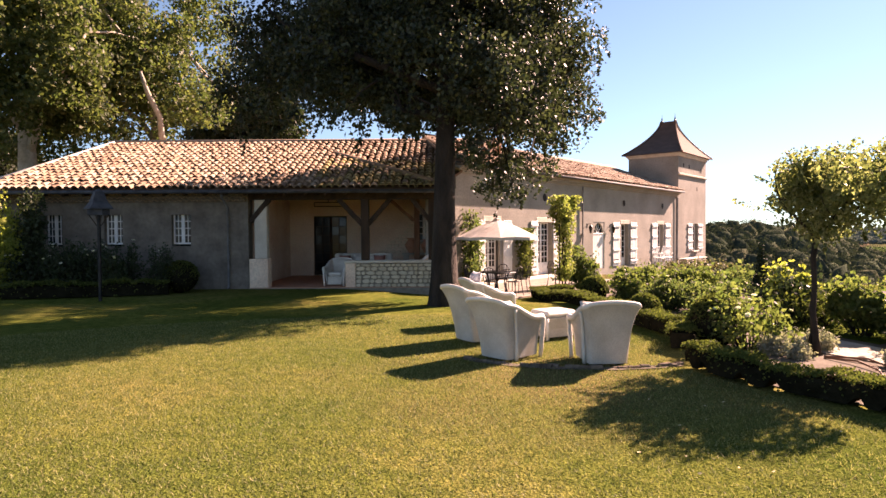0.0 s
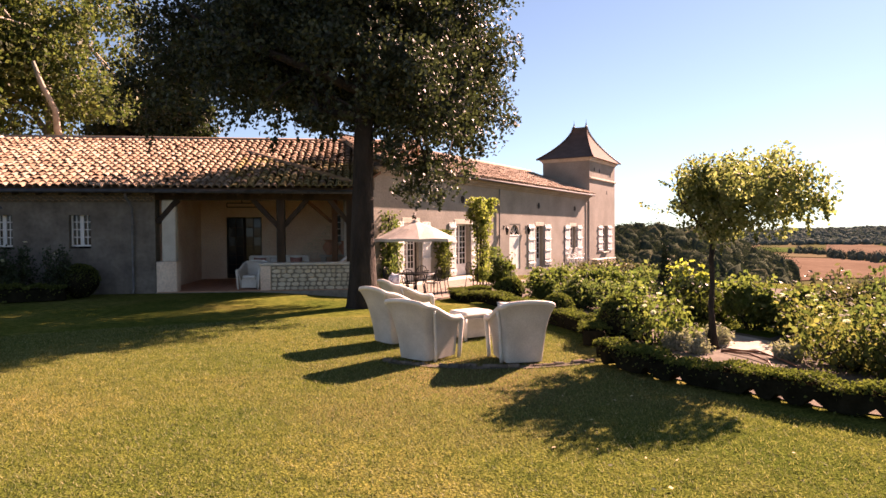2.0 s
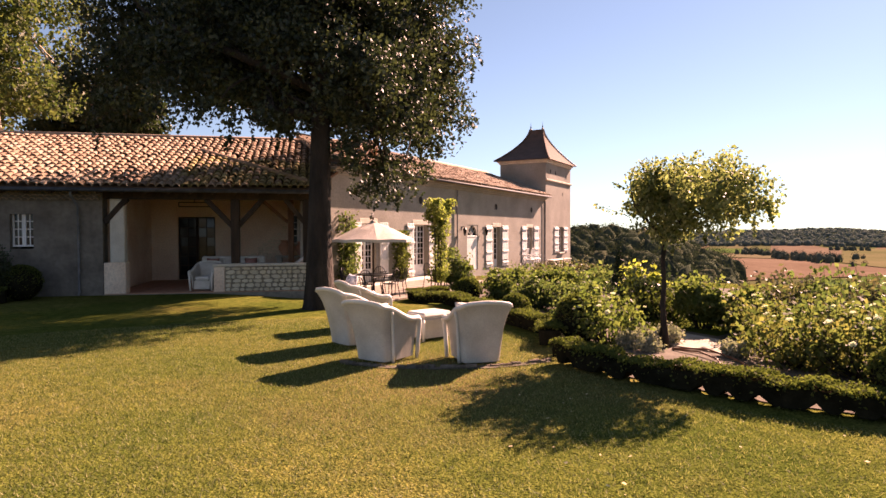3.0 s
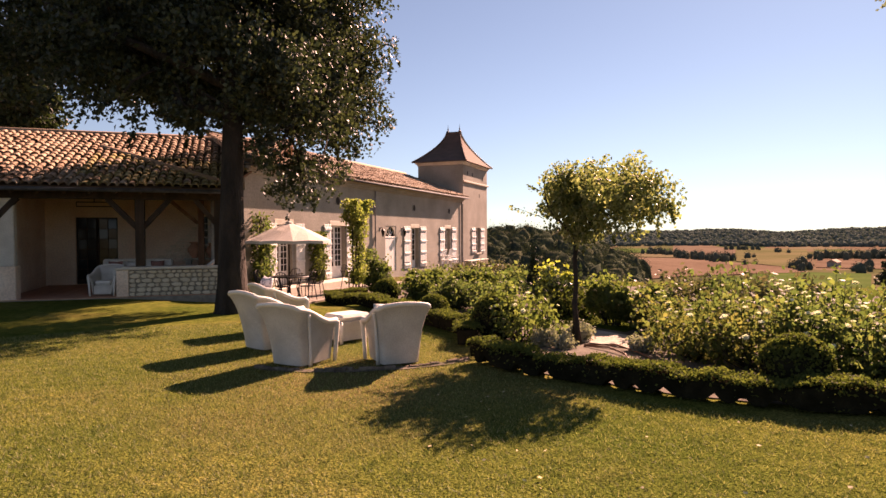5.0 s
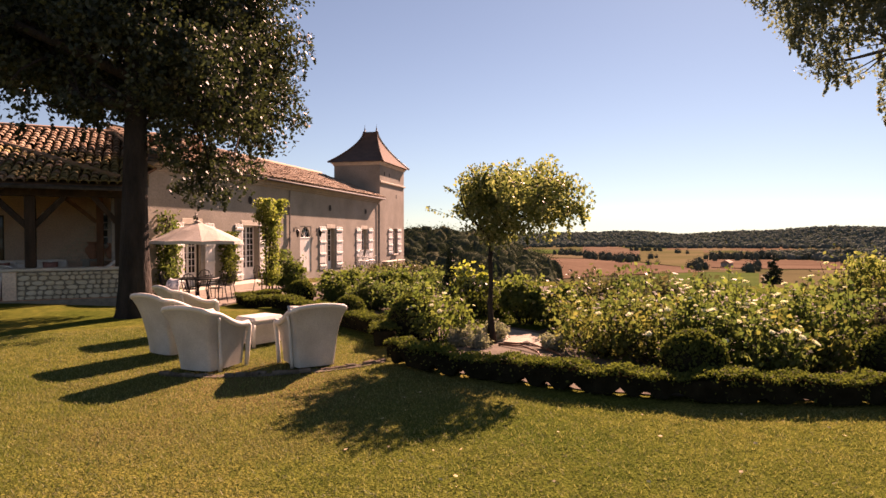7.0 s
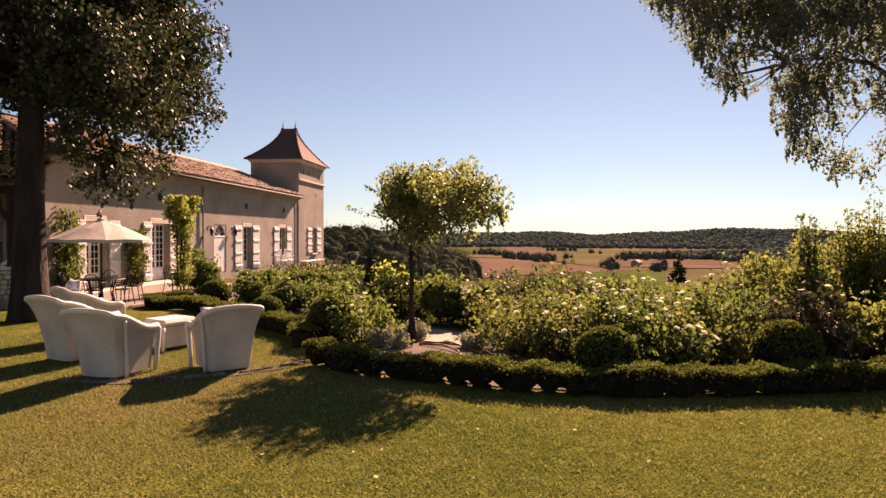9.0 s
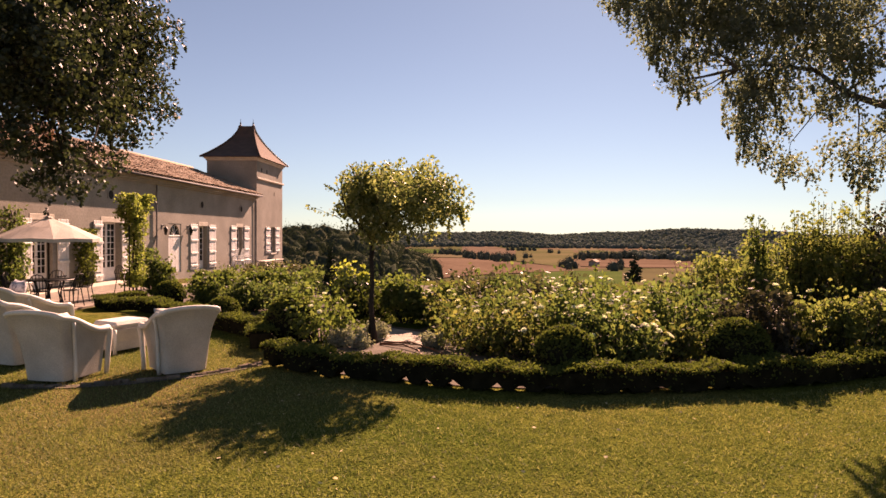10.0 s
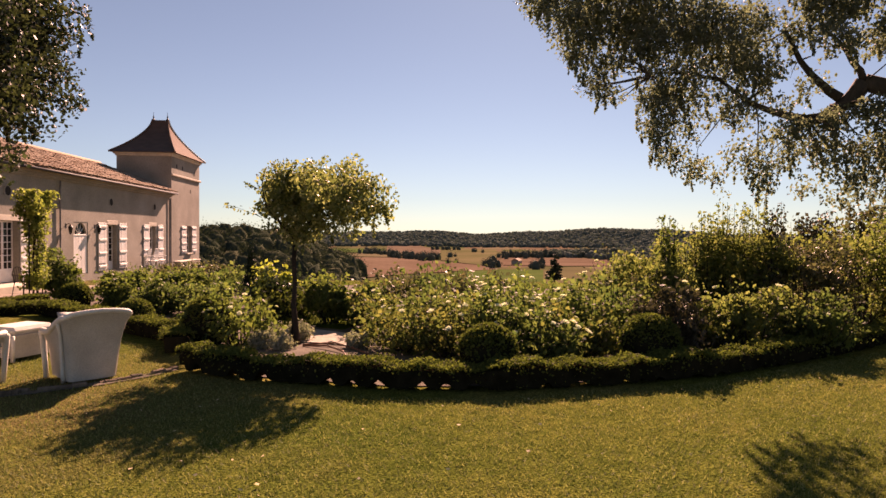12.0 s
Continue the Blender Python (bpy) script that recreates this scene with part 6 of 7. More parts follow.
stool = thing("wicker_footstool", "white woven wicker footstool between the armchairs", "footstool", pose(1.86, 10.61, 0, 0, 0, 28))
bm = bmesh.new()
rows = []
for z, s in ((0.05, 0.97), (0.18, 0.93), (0.34, 1.0), (0.36, 1.0)):
    rows.append([bm.verts.new((sx * 0.34 * s, sy * 0.28 * s, z)) for sx, sy in ((-1, -1), (1, -1), (1, 1), (-1, 1))])
for a, b in zip(rows, rows[1:]):
    for k in range(4):
        bm.faces.new((a[k], a[(k + 1) % 4], b[(k + 1) % 4], b[k]))
bm.faces.new(rows[0][::-1])
bm.faces.new(rows[-1])
part("body", bm, M["wicker"], stool)
for sx in (-1, 1):
    for sy in (-1, 1):
        part("leg", tube(bmesh.new(), [(sx * 0.335, sy * 0.275, 0), (sx * 0.315, sy * 0.26, 0.18), (sx * 0.34, sy * 0.28, 0.36)], [0.03, 0.024, 0.028], 8), M["wicker_frame"], stool, "", True)
part("cushion", boxed(-0.32, 0.32, -0.26, 0.26, 0.362, 0.47, 0.045), M["cushion"], stool, "cream seat cushion")

# ---- lawn edging: a broken row of flat stones ----
edging = thing("lawn_edging", "broken row of flat edging stones in the lawn", "edging")
e_pts = [(0.35, 8.72), (0.9, 8.38), (1.5, 8.16), (2.2, 8.10), (2.8, 8.18), (3.15, 8.32)]
ekinds = [mesh_of("edging_stone", boxed(-0.5, 0.5, -0.03, 0.03, -0.03, 0.05, 0.014), M[m]) for m in ("edge_stone", "soil", "edge_stone")]
for k in range(40):
    f = k / 39 * (len(e_pts) - 1)
    i = min(int(f), len(e_pts) - 2)
    a, b = np.array(e_pts[i]), np.array(e_pts[i + 1])
    p = a + (b - a) * (f - i)
    if rng.uniform() < 0.28:
        continue
    ob = new("edging_stone", ekinds[rng.choice(3, p=[0.4, 0.35, 0.25])])
    ob.parent = edging
    ob.matrix_basis = pose(p[0], p[1] + rng.normal() * 0.03, rng.uniform(-0.03, 0.008), rng.normal() * 5, rng.normal() * 3, math.degrees(math.atan2(*(b - a)[::-1])) + rng.normal() * 6) @ Matrix.Diagonal((rng.uniform(0.09, 0.17), 1, 1, 1))

# ---- terrace with table, chairs and parasol ----
terrace = tagged(part("terrace", boxed(-0.2, 9.0, -2.78, -0.76, -0.6, -0.262), M["mortar"], None, "", False, wing_pose), "pale stone paved terrace before the doors", "terrace", kind="structure")
pm = [mesh_of("paving_slab", boxed(-0.29, 0.29, -0.29, 0.29, 0, 0.035, 0.01), M["paving"]), mesh_of("paving_slab", boxed(-0.29, 0.29, -0.29, 0.29, 0, 0.035, 0.01), M["paving"])]
for i in range(14):
    for j in range(4):
        ob = new("paving_slab", pm[int(rng.integers(2))])
        ob.parent = terrace
        ob.location = (0.15 + 0.6 * i, -2.47 + 0.57 * j, -0.262 + rng.uniform(0, 0.006))
T_Z = -0.225
table_at = (1.74, 20.3)
parasol = thing("parasol", "cream canvas garden parasol over the table", "parasol", pose(*table_at, T_Z))
part("pole", tube(bmesh.new(), [(0, 0, 0.05), (0, 0, 2.42)], 0.026, 8), M["timber"], parasol, "dark wooden pole")
bm = bmesh.new()
n = 8
R, ZR, ZT = 1.33, 1.83, 2.42
ring, mid = [], []
for k in range(n * 2):
    a = math.pi * k / n
    sag = 1.0 if k % 2 == 0 else 0.965
    ring.append(bm.verts.new((R * sag * math.cos(a), R * sag * math.sin(a), ZR + (0.0 if k % 2 == 0 else 0.02))))
    mid.append(bm.verts.new((R * 0.5 * sag * math.cos(a), R * 0.5 * sag * math.sin(a), ZR + (ZT - ZR) * 0.56 - (0 if k % 2 == 0 else 0.02))))
top = bm.verts.new((0, 0, ZT))
for k in range(2 * n):
    q = (k + 1) % (2 * n)
    bm.faces.new((ring[k], ring[q], mid[q], mid[k]))
    bm.faces.new((mid[k], mid[q], top))
    lo = [bm.verts.new(v.co - Vector((0, 0, 0.09))) for v in (ring[k], ring[q])]
    bm.faces.new((ring[k], lo[0], lo[1], ring[q]))
canopy = part("canopy", bm, M["canvas"], parasol, "cream canvas canopy")
part("vent", lathe(bmesh.new(), [(0.13, 2.40), (0.09, 2.43), (0.02, 2.46)], 8), M["canvas"], canopy)
part("finial", lathe(bmesh.new(), [(0.03, 2.46), (0.035, 2.5), (0.012, 2.56)], 8), M["timber"], parasol)
for k in range(n):
    a = 2 * math.pi * k / n
    part("rib", tube(bmesh.new(), [(0, 0, ZT - 0.03), (R * 0.5 * math.cos(a), R * 0.5 * math.sin(a), ZR + (ZT - ZR) * 0.56 - 0.02), (R * 0.98 * math.cos(a), R * 0.98 * math.sin(a), ZR - 0.015)], 0.010, 5), M["timber"], parasol)
part("base", lathe(bmesh.new(), [(0.26, 0), (0.26, 0.05), (0.06, 0.09), (0.04, 0.3)], 12), M["iron"], parasol, "black iron foot")

table = thing("garden_table", "round black iron garden table under the parasol", "table", pose(*table_at, T_Z))
part("tabletop", lathe(bmesh.new(), [(0.05, 0.69), (0.62, 0.69), (0.63, 0.705), (0.62, 0.72), (0.03, 0.72)], 20), M["iron"], table)
for k in range(4):
    a = radians(45 + 90 * k)
    part("leg", tube(bmesh.new(), [(0.46 * math.cos(a), 0.46 * math.sin(a), 0), (0.36 * math.cos(a), 0.36 * math.sin(a), 0.35), (0.46 * math.cos(a), 0.46 * math.sin(a), 0.69)], 0.018, 6), M["iron"], table)


def iron_chair():
    t = thing("garden_chair", "black iron garden chair with an open back", "chair", group="iron chairs round the table")
    part("seat", lathe(bmesh.new(), [(0.02, 0.43), (0.215, 0.43), (0.22, 0.44), (0.21, 0.455), (0.02, 0.455)], 12), M["iron"], t)
    for sx in (-1, 1):
        part("front_leg", tube(bmesh.new(), [(sx * 0.19, 0.2, 0), (sx * 0.17, 0.17, 0.43)], 0.014, 6), M["iron"], t)
        part("rear_leg", tube(bmesh.new(), [(sx * 0.2, -0.24, 0), (sx * 0.17, -0.17, 0.43)], 0.014, 6), M["iron"], t)
        part("armrest", tube(bmesh.new(), [(sx * 0.18, 0.16, 0.44), (sx * 0.25, 0.12, 0.64), (sx * 0.24, -0.2, 0.66)], 0.013, 6), M["iron"], t)
    bm = bmesh.new()
    tube(bm, [(-0.17, -0.17, 0.43), (-0.2, -0.23, 0.7), (-0.12, -0.26, 0.86), (0, -0.27, 0.9), (0.12, -0.26, 0.86), (0.2, -0.23, 0.7), (0.17, -0.17, 0.43)], 0.014, 6)
    back = part("backrest", bm, M["iron"], t)
    for x in (-0.1, -0.03, 0.04, 0.11):
        part("bar", tube(bmesh.new(), [(x, -0.18, 0.44), (x * 1.1, -0.265, 0.87)], 0.009, 5), M["iron"], back)
    return t


ic = iron_chair()
for k, (a, d) in enumerate(((196, 0.84), (250, 0.72), (308, 0.76), (20, 0.92), (75, 0.95), (140, 0.95))):
    m = pose(table_at[0] + d * math.cos(radians(a)), table_at[1] + d * math.sin(radians(a)), T_Z, 0, 0, a + 90 + (k % 3 - 1) * 9)
    if k == 0:
        ic.matrix_basis = m
    else:
        copy_thing(ic, m)
copy_thing(ic, wing_pose @ pose(6.2, -1.9, T_Z, 0, 0, 40))
copy_thing(ic, wing_pose @ pose(4.6, -1.6, T_Z, 0, 0, 160))

# two white garden chairs by the far doors
def slat_chair():
    t = thing("deck_chair", "white slatted garden chair against the wing", "chair", group="white chairs by the wall")
    for k in range(5):
        part("slat", boxed(-0.24 + 0.1 * k, -0.16 + 0.1 * k, -0.02, 0.01, 0.32, 0.98, 0.006, pose(0, 0.1, 0, 14)), M["white_paint"], t)
    part("seat", boxed(-0.26, 0.26, -0.45, 0.05, 0.33, 0.37, 0.01), M["white_paint"], t)
    for sx in (-1, 1):
        part("leg", boxed(sx * 0.25 - 0.03, sx * 0.25 + 0.03, -0.44, -0.38, 0, 0.36, 0.006), M["white_paint"], t)
        part("leg", boxed(sx * 0.25 - 0.03, sx * 0.25 + 0.03, -0.02, 0.05, 0, 0.6, 0.006), M["white_paint"], t)
        part("armrest", boxed(sx * 0.27 - 0.045, sx * 0.27 + 0.045, -0.46, 0.08, 0.56, 0.59, 0.006), M["white_paint"], t)
    return t


sc = slat_chair()
sc.matrix_basis = wing_pose @ pose(16.6, -0.75, 0, 0, 0, 0)
copy_thing(sc, wing_pose @ pose(17.6, -0.75, 0, 0, 0, -6))

# low stone wall by the tower
tw = tagged(part("garden_wall", boxed(17.6, 20.9, -2.0, -1.65, -1.2, 0.22), M["mortar"], None, "", False, wing_pose), "low rubble stone wall by the tower", "wall", kind="structure")
lay_stones(tw, 17.62, 20.88, -0.9, 0.22, -2.003, 0.16, kinds, rng)
part("coping", boxed(17.55, 20.95, -2.06, -1.6, 0.223, 0.29, 0.015), M["cut_stone"], tw)

# ---- porch furniture ----
pc = copy_thing(chair, pose(-3.5, 20.75, 0.045, 0, 0, 170))
pc.scale = (1, 1, 1)
tagged(pc, "greyish wicker armchair standing in the shaded porch", "armchair", "wicker seats in the porch")
sofa = thing("porch_sofa", "white cushioned sofa along the porch parapet", "sofa", pose(-2.9, 22.6, 0.045, 0, 0, 180))
part("frame", boxed(-1.05, 1.05, -0.4, 0.4, 0.06, 0.34, 0.02), M["wicker"], sofa)
part("backrest", boxed(-1.05, 1.05, -0.42, -0.26, 0.342, 0.98, 0.05), M["cushion"], sofa)
for sx in (-1, 1):
    part("armrest", boxed(sx * 0.95 - 0.09, sx * 0.95 + 0.09, -0.25, 0.4, 0.342, 0.66, 0.04), M["wicker"], sofa)
for x in (-0.43, 0.43):
    part("cushion", boxed(x - 0.41, x + 0.41, -0.24, 0.38, 0.343, 0.48, 0.05), M["cushion"], sofa)
M["rose_cloth"] = mat("faded_rose_cloth", (0.42, 0.17, 0.13), (0.55, 0.27, 0.22), 7, 0.9, 0.2, 100)
for x, mm in ((-0.6, "rose_cloth"), (0.1, "cushion"), (0.65, "rose_cloth")):
    pl = part("scatter_cushion", pillow_mesh(0.42, 0.42, 0.15), M[mm], None, "", True, pose(-2.9 - x, 22.6 + 0.08, 0.045 + 0.71, 12, 0, 180))
    tagged(pl, "faded rose cushion on the porch sofa" if mm == "rose_cloth" else "cream cushion on the porch sofa", "cushion", "cushions on the porch sofa")


def urn(x, y, z, s):
    t = thing("terracotta_urn", "rounded terracotta urn on the porch table", "urn", pose(x, y, z), "terracotta urns")
    part("body", lathe(bmesh.new(), [(0.07 * s, 0), (0.09 * s, 0.02 * s), (0.20 * s, 0.2 * s), (0.21 * s, 0.3 * s), (0.12 * s, 0.42 * s), (0.11 * s, 0.46 * s)], 16), M["terracotta"], t, "", True)
    part("rim", lathe(bmesh.new(), [(0.11 * s, 0.461 * s), (0.155 * s, 0.48 * s), (0.15 * s, 0.51 * s), (0.10 * s, 0.5 * s)], 16), M["terracotta"], t, "", True)


console = thing("console_table", "pale wooden console table against the porch wall", "table", pose(-0.85, 24.6, 0.045))
part("tabletop", boxed(-0.75, 0.75, -0.25, 0.25, 0.86, 0.92, 0.012), M["cut_stone"], console)
for sx in (-1, 1):
    part("leg", boxed(sx * 0.6 - 0.1, sx * 0.6 + 0.1, -0.2, 0.2, 0, 0.858, 0.02), M["cut_stone"], console)
urn(-1.25, 24.6, 0.965, 1.15)
urn(-0.65, 24.6, 0.965, 1.05)
lounger = thing("lounger", "white cushioned lounger behind the parapet", "lounger", pose(-1.2, 20.85, 0.045))
part("frame", boxed(-0.95, 0.85, -0.32, 0.32, 0.1, 0.42, 0.03), M["wicker"], lounger)
part("mattress", boxed(-0.93, 0.3, -0.3, 0.3, 0.422, 0.56, 0.05), M["cushion"], lounger)
part("backrest", boxed(0.0, 0.85, -0.3, 0.3, 0.0, 0.12, 0.05, pose(0.25, 0, 0.5, 0, -38, 0)), M["cushion"], lounger)
lamp_frame = thing("hanging_lantern", "black iron lantern hung from the porch rafters", "lantern", pose(-4.1, 22.5, 2.72))
bm = bmesh.new()
for a, b in (((-0.5, 0, 0), (0.5, 0, 0)), ((-0.5, 0, 0), (-0.5, 0, 0.14)), ((0.5, 0, 0), (0.5, 0, 0.14)), ((-0.5, 0, 0.14), (0.5, 0, 0.14)), ((0, 0, 0.14), (0, 0, 0.75))):
    tube(bm, [a, b], 0.016, 6)
part("frame", bm, M["iron"], lamp_frame)

# bird house on a post among the roses
bird = thing("bird_house", "dark bird house with a pointed roof on a post", "bird house", pose(*at(-28.7, 19.0)))
part("post", boxed(-0.035, 0.035, -0.035, 0.035, -0.1, 2.28, 0.008), M["iron"], bird)
part("body", boxed(-0.2, 0.2, -0.2, 0.2, 2.282, 2.44, 0.01), M["slate"], bird)
bm = bmesh.new()
lathe(bm, [(0.40, 2.442), (0.40, 2.47), (0.26, 2.62), (0.14, 2.90), (0.02, 2.98)], 4)
part("roof", bm, M["slate"], bird, "dark painted pointed roof")
for k in range(4):
    a = radians(45 + 90 * k)
    part("strut", tube(bmesh.new(), [(0.05 * math.cos(a), 0.05 * math.sin(a), 2.0), (0.24 * math.cos(a), 0.24 * math.sin(a), 2.29)], 0.014, 5), M["timber"], bird)

# iron arch that carries the vine
arch_t = thing("garden_arch", "thin black iron arch that carries the vine", "arch", wing_pose @ pose(3.9, -2.35, -0.2))
for sx in (-1, 1):
    part("post", tube(bmesh.new(), [(sx * 0.35, 0, -0.1), (sx * 0.35, 0, 2.5)], 0.02, 6), M["iron"], arch_t)
part("bow", tube(bmesh.new(), [(-0.35, 0, 2.5), (-0.2, 0, 2.72), (0.2, 0, 2.72), (0.35, 0, 2.5)], 0.02, 6), M["iron"], arch_t)

# ---- beds: soil, and a gravel path ----
def sheet(name, inner, outer, z, material, label, category):
    """A thin sheet on the ground between two lines of plan points."""
    bm = bmesh.new()
    rows = []
    for (x0, y0), (x1, y1) in zip(inner, outer):
        row = []
        for t in np.linspace(0, 1, 8):
            x, y = x0 + (x1 - x0) * t, y0 + (y1 - y0) * t
            row.append(bm.verts.new((x, y, float(ground_z(x, y)) + z)))
        rows.append(row)
    for a, b in zip(rows, rows[1:]):
        for k in range(7):
            bm.faces.new((a[k], b[k], b[k + 1], a[k + 1]))
    bmesh.ops.recalc_face_normals(bm, faces=bm.faces)
    return tagged(part(name, bm, material, None), label, category, kind="structure")


bed_in = [(3.6, 16.0), (3.9, 12.0), (3.75, 9.4), (3.4, 8.2), (3.75, 7.15), (4.62, 5.78), (5.5, 4.92), (6.68, 4.22), (8.25, 3.55), (10.0, 3.1), (12.6, 2.68)]
bed_out = [(6.0, 24.0), (8.0, 23.0), (9.5, 21.5), (11, 20), (12.5, 18.5), (14, 17), (15.5, 15), (17, 13), (18, 11), (19, 9), (20, 7)]
sheet("soil", bed_in, bed_out, 0.014, M["soil"], "brown soil of the planted beds", "flower bed")
off = lambda q, d: [(x, y + d) for x, y in q]
sheet("worn_soil", off(e_pts, -0.10), off(e_pts, 0.07), 0.012, M["soil"], "worn bare soil along the edging stones", "soil")
sheet("gravel_path", [(4.8, 9.5), (5.3, 9.15), (5.62, 8.65), (5.8, 8.15)], [(5.7, 10.4), (6.3, 10.1), (6.5, 9.3), (6.3, 8.4)], 0.03, M["gravel"], "pale gravel path through the beds", "path")
sheet("grass_path", [(5.1, 10.9), (5.9, 10.6), (6.5, 10.25), (6.7, 9.6)], [(6.2, 13.0), (7.2, 12.4), (7.9, 11.6), (8.2, 10.6)], 0.022, bpy.data.materials["grass_and_fields"], "strip of lawn between the beds", "lawn")
for line in ([(5.25, 8.62, 0.03), (5.42, 8.2, 0.07), (5.4, 7.75, 0.05), (5.2, 7.35, 0.03)], [(5.3, 8.7, 0.03), (5.62, 8.3, 0.08), (5.68, 7.8, 0.04), (5.55, 7.2, 0.03)]):
    tagged(part("hose", tube(bmesh.new(), line, 0.014, 6), M["timber_red"], None), "thin brown watering hose on the bed", "hose")

# ---- fields of the valley: name, label, material, near line and far line as headings and distances ----
M["ploughed"] = mat("ploughed_earth", (0.134, 0.094, 0.067), (0.174, 0.126, 0.092), 0.03, 0.95, 0.3, 0.5, stretch=(1, 0.3, 1), spec=0.0)
M["stubble"] = mat("pale_stubble", (0.130, 0.096, 0.070), (0.164, 0.126, 0.093), 0.025, 0.95, 0.3, 0.5, spec=0.0)
M["meadow"] = mat("green_meadow", (0.058, 0.098, 0.030), (0.085, 0.120, 0.040), 0.03, 0.95, 0.3, 0.6, spec=0.0)
M["dry_meadow"] = mat("dry_meadow", (0.125, 0.110, 0.066), (0.160, 0.135, 0.085), 0.03, 0.95, 0.3, 0.6, spec=0.0)
M["olive_meadow"] = mat("olive_meadow", (0.098, 0.100, 0.048), (0.145, 0.128, 0.070), 0.012, 0.95, 0.3, 0.6, spec=0.0)
FIELDS = [
    ("ploughed_field", "red-brown ploughed field in the valley", "ploughed", [(27.0, 400), (35.5, 430), (39.1, 495), (48.6, 590)], [(27.0, 470), (35.0, 850), (39.1, 850), (48.6, 650)]),
    ("meadow", "green meadow in the valley", "meadow", [(42.0, 440), (45.0, 430), (49.0, 425), (53.0, 420)], [(42.0, 478), (45.0, 545), (49.0, 590), (53.0, 575)]),
    ("dry_meadow", "tan strip of dry meadow beside the ploughed field", "dry_meadow", [(34.8, 880), (36.8, 880), (39.0, 875), (41.0, 860)], [(34.8, 1060), (36.8, 1060), (39.0, 1020), (41.0, 960)]),
    ("stubble_field", "pale pinkish stubble field across the valley", "stubble", [(38.8, 1130), (40.5, 1080), (42.0, 980), (43.6, 900)], [(38.8, 1560), (40.5, 1600), (42.0, 1560), (43.6, 1400)]),
    ("dry_meadow", "broad olive meadow with scattered trees", "olive_meadow", [(43.7, 790), (45.5, 730), (47.0, 690), (48.8, 670)], [(43.7, 1420), (45.5, 1480), (47.0, 1470), (48.8, 1420)]),
    ("ploughed_field", "narrow red-brown ploughed field by the farm", "ploughed", [(49.4, 680), (54.0, 650), (57.5, 640), (62.5, 640)], [(49.4, 860), (54.0, 810), (57.5, 770), (62.5, 730)]),
    ("meadow", "narrow green meadow under the wooded hill", "meadow", [(33.0, 1080), (35.0, 1080), (36.8, 1080), (38.6, 1120)], [(33.0, 1380), (35.0, 1400), (36.8, 1380), (38.6, 1350)]),
]
for name, lab, mm, near_line, far_line in FIELDS:
    bm, rows = bmesh.new(), []
    for k in range(25):
        f = k / 24 * 3
        i = min(int(f), 2)
        e0 = [np.array(q[i]) + (np.array(q[i + 1]) - np.array(q[i])) * (f - i) for q in (near_line, far_line)]
        row = []
        for j in range(17):
            az, d = e0[0] + (e0[1] - e0[0]) * j / 16
            x, y, _ = at(az, d)
            row.append(bm.verts.new((x, y, float(ground_z(x, y)) + 0.7)))
        rows.append(row)
    for a, b in zip(rows, rows[1:]):
        for k in range(16):
            bm.faces.new((a[k], b[k], b[k + 1], a[k + 1]))
    bmesh.ops.recalc_face_normals(bm, faces=bm.faces)
    tagged(part(name, bm, M[mm]), lab, "field", kind="structure")

# ---- far woods, hedgerows, farm ----
def tree_lump(r):
    """A far tree: an uneven lump of foliage."""
    bm = bmesh.new()
    bmesh.ops.create_icosphere(bm, subdivisions=2, radius=1)
    off = Vector(r.uniform(0, 50, 3))
    for v in bm.verts:
        n = v.co.normalized()
        v.co = n * (0.82 + 0.36 * noise.noise(n * 2.1 + off) + 0.22 * noise.noise(n * 5 + off))
        v.co.z = v.co.z * 1.05 + 0.75
    return bm


# the farther the trees, the paler and bluer: haze put into their colours
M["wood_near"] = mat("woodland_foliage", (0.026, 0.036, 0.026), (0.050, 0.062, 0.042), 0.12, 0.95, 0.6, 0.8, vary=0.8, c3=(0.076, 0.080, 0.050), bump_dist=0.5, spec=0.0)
M["wood_mid"] = mat("hazed_hedgerow_foliage", (0.054, 0.070, 0.056), (0.084, 0.100, 0.078), 0.1, 0.95, 0.5, 0.5, vary=0.6, c3=(0.10, 0.108, 0.076), bump_dist=0.5, spec=0.0)
M["wood_far"] = mat("hazed_far_foliage", (0.078, 0.100, 0.088), (0.102, 0.124, 0.108), 0.012, 0.95, 0.2, 0.1, vary=0.35, c3=(0.110, 0.124, 0.098), bump_dist=1.0, spec=0.0)
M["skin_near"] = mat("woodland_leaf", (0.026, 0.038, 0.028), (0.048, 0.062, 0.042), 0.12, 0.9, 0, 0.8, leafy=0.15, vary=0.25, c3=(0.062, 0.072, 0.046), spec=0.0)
M["skin_far"] = mat("hazed_far_leaf", (0.078, 0.100, 0.088), (0.094, 0.116, 0.102), 0.02, 0.9, 0, 0.1, leafy=0.25, vary=0.2, c3=(0.100, 0.118, 0.098), spec=0.0)
lump_kinds = [mesh_of("lump", tree_lump(np.random.default_rng(200 + k)), M["wood_near"]) for k in range(5)]


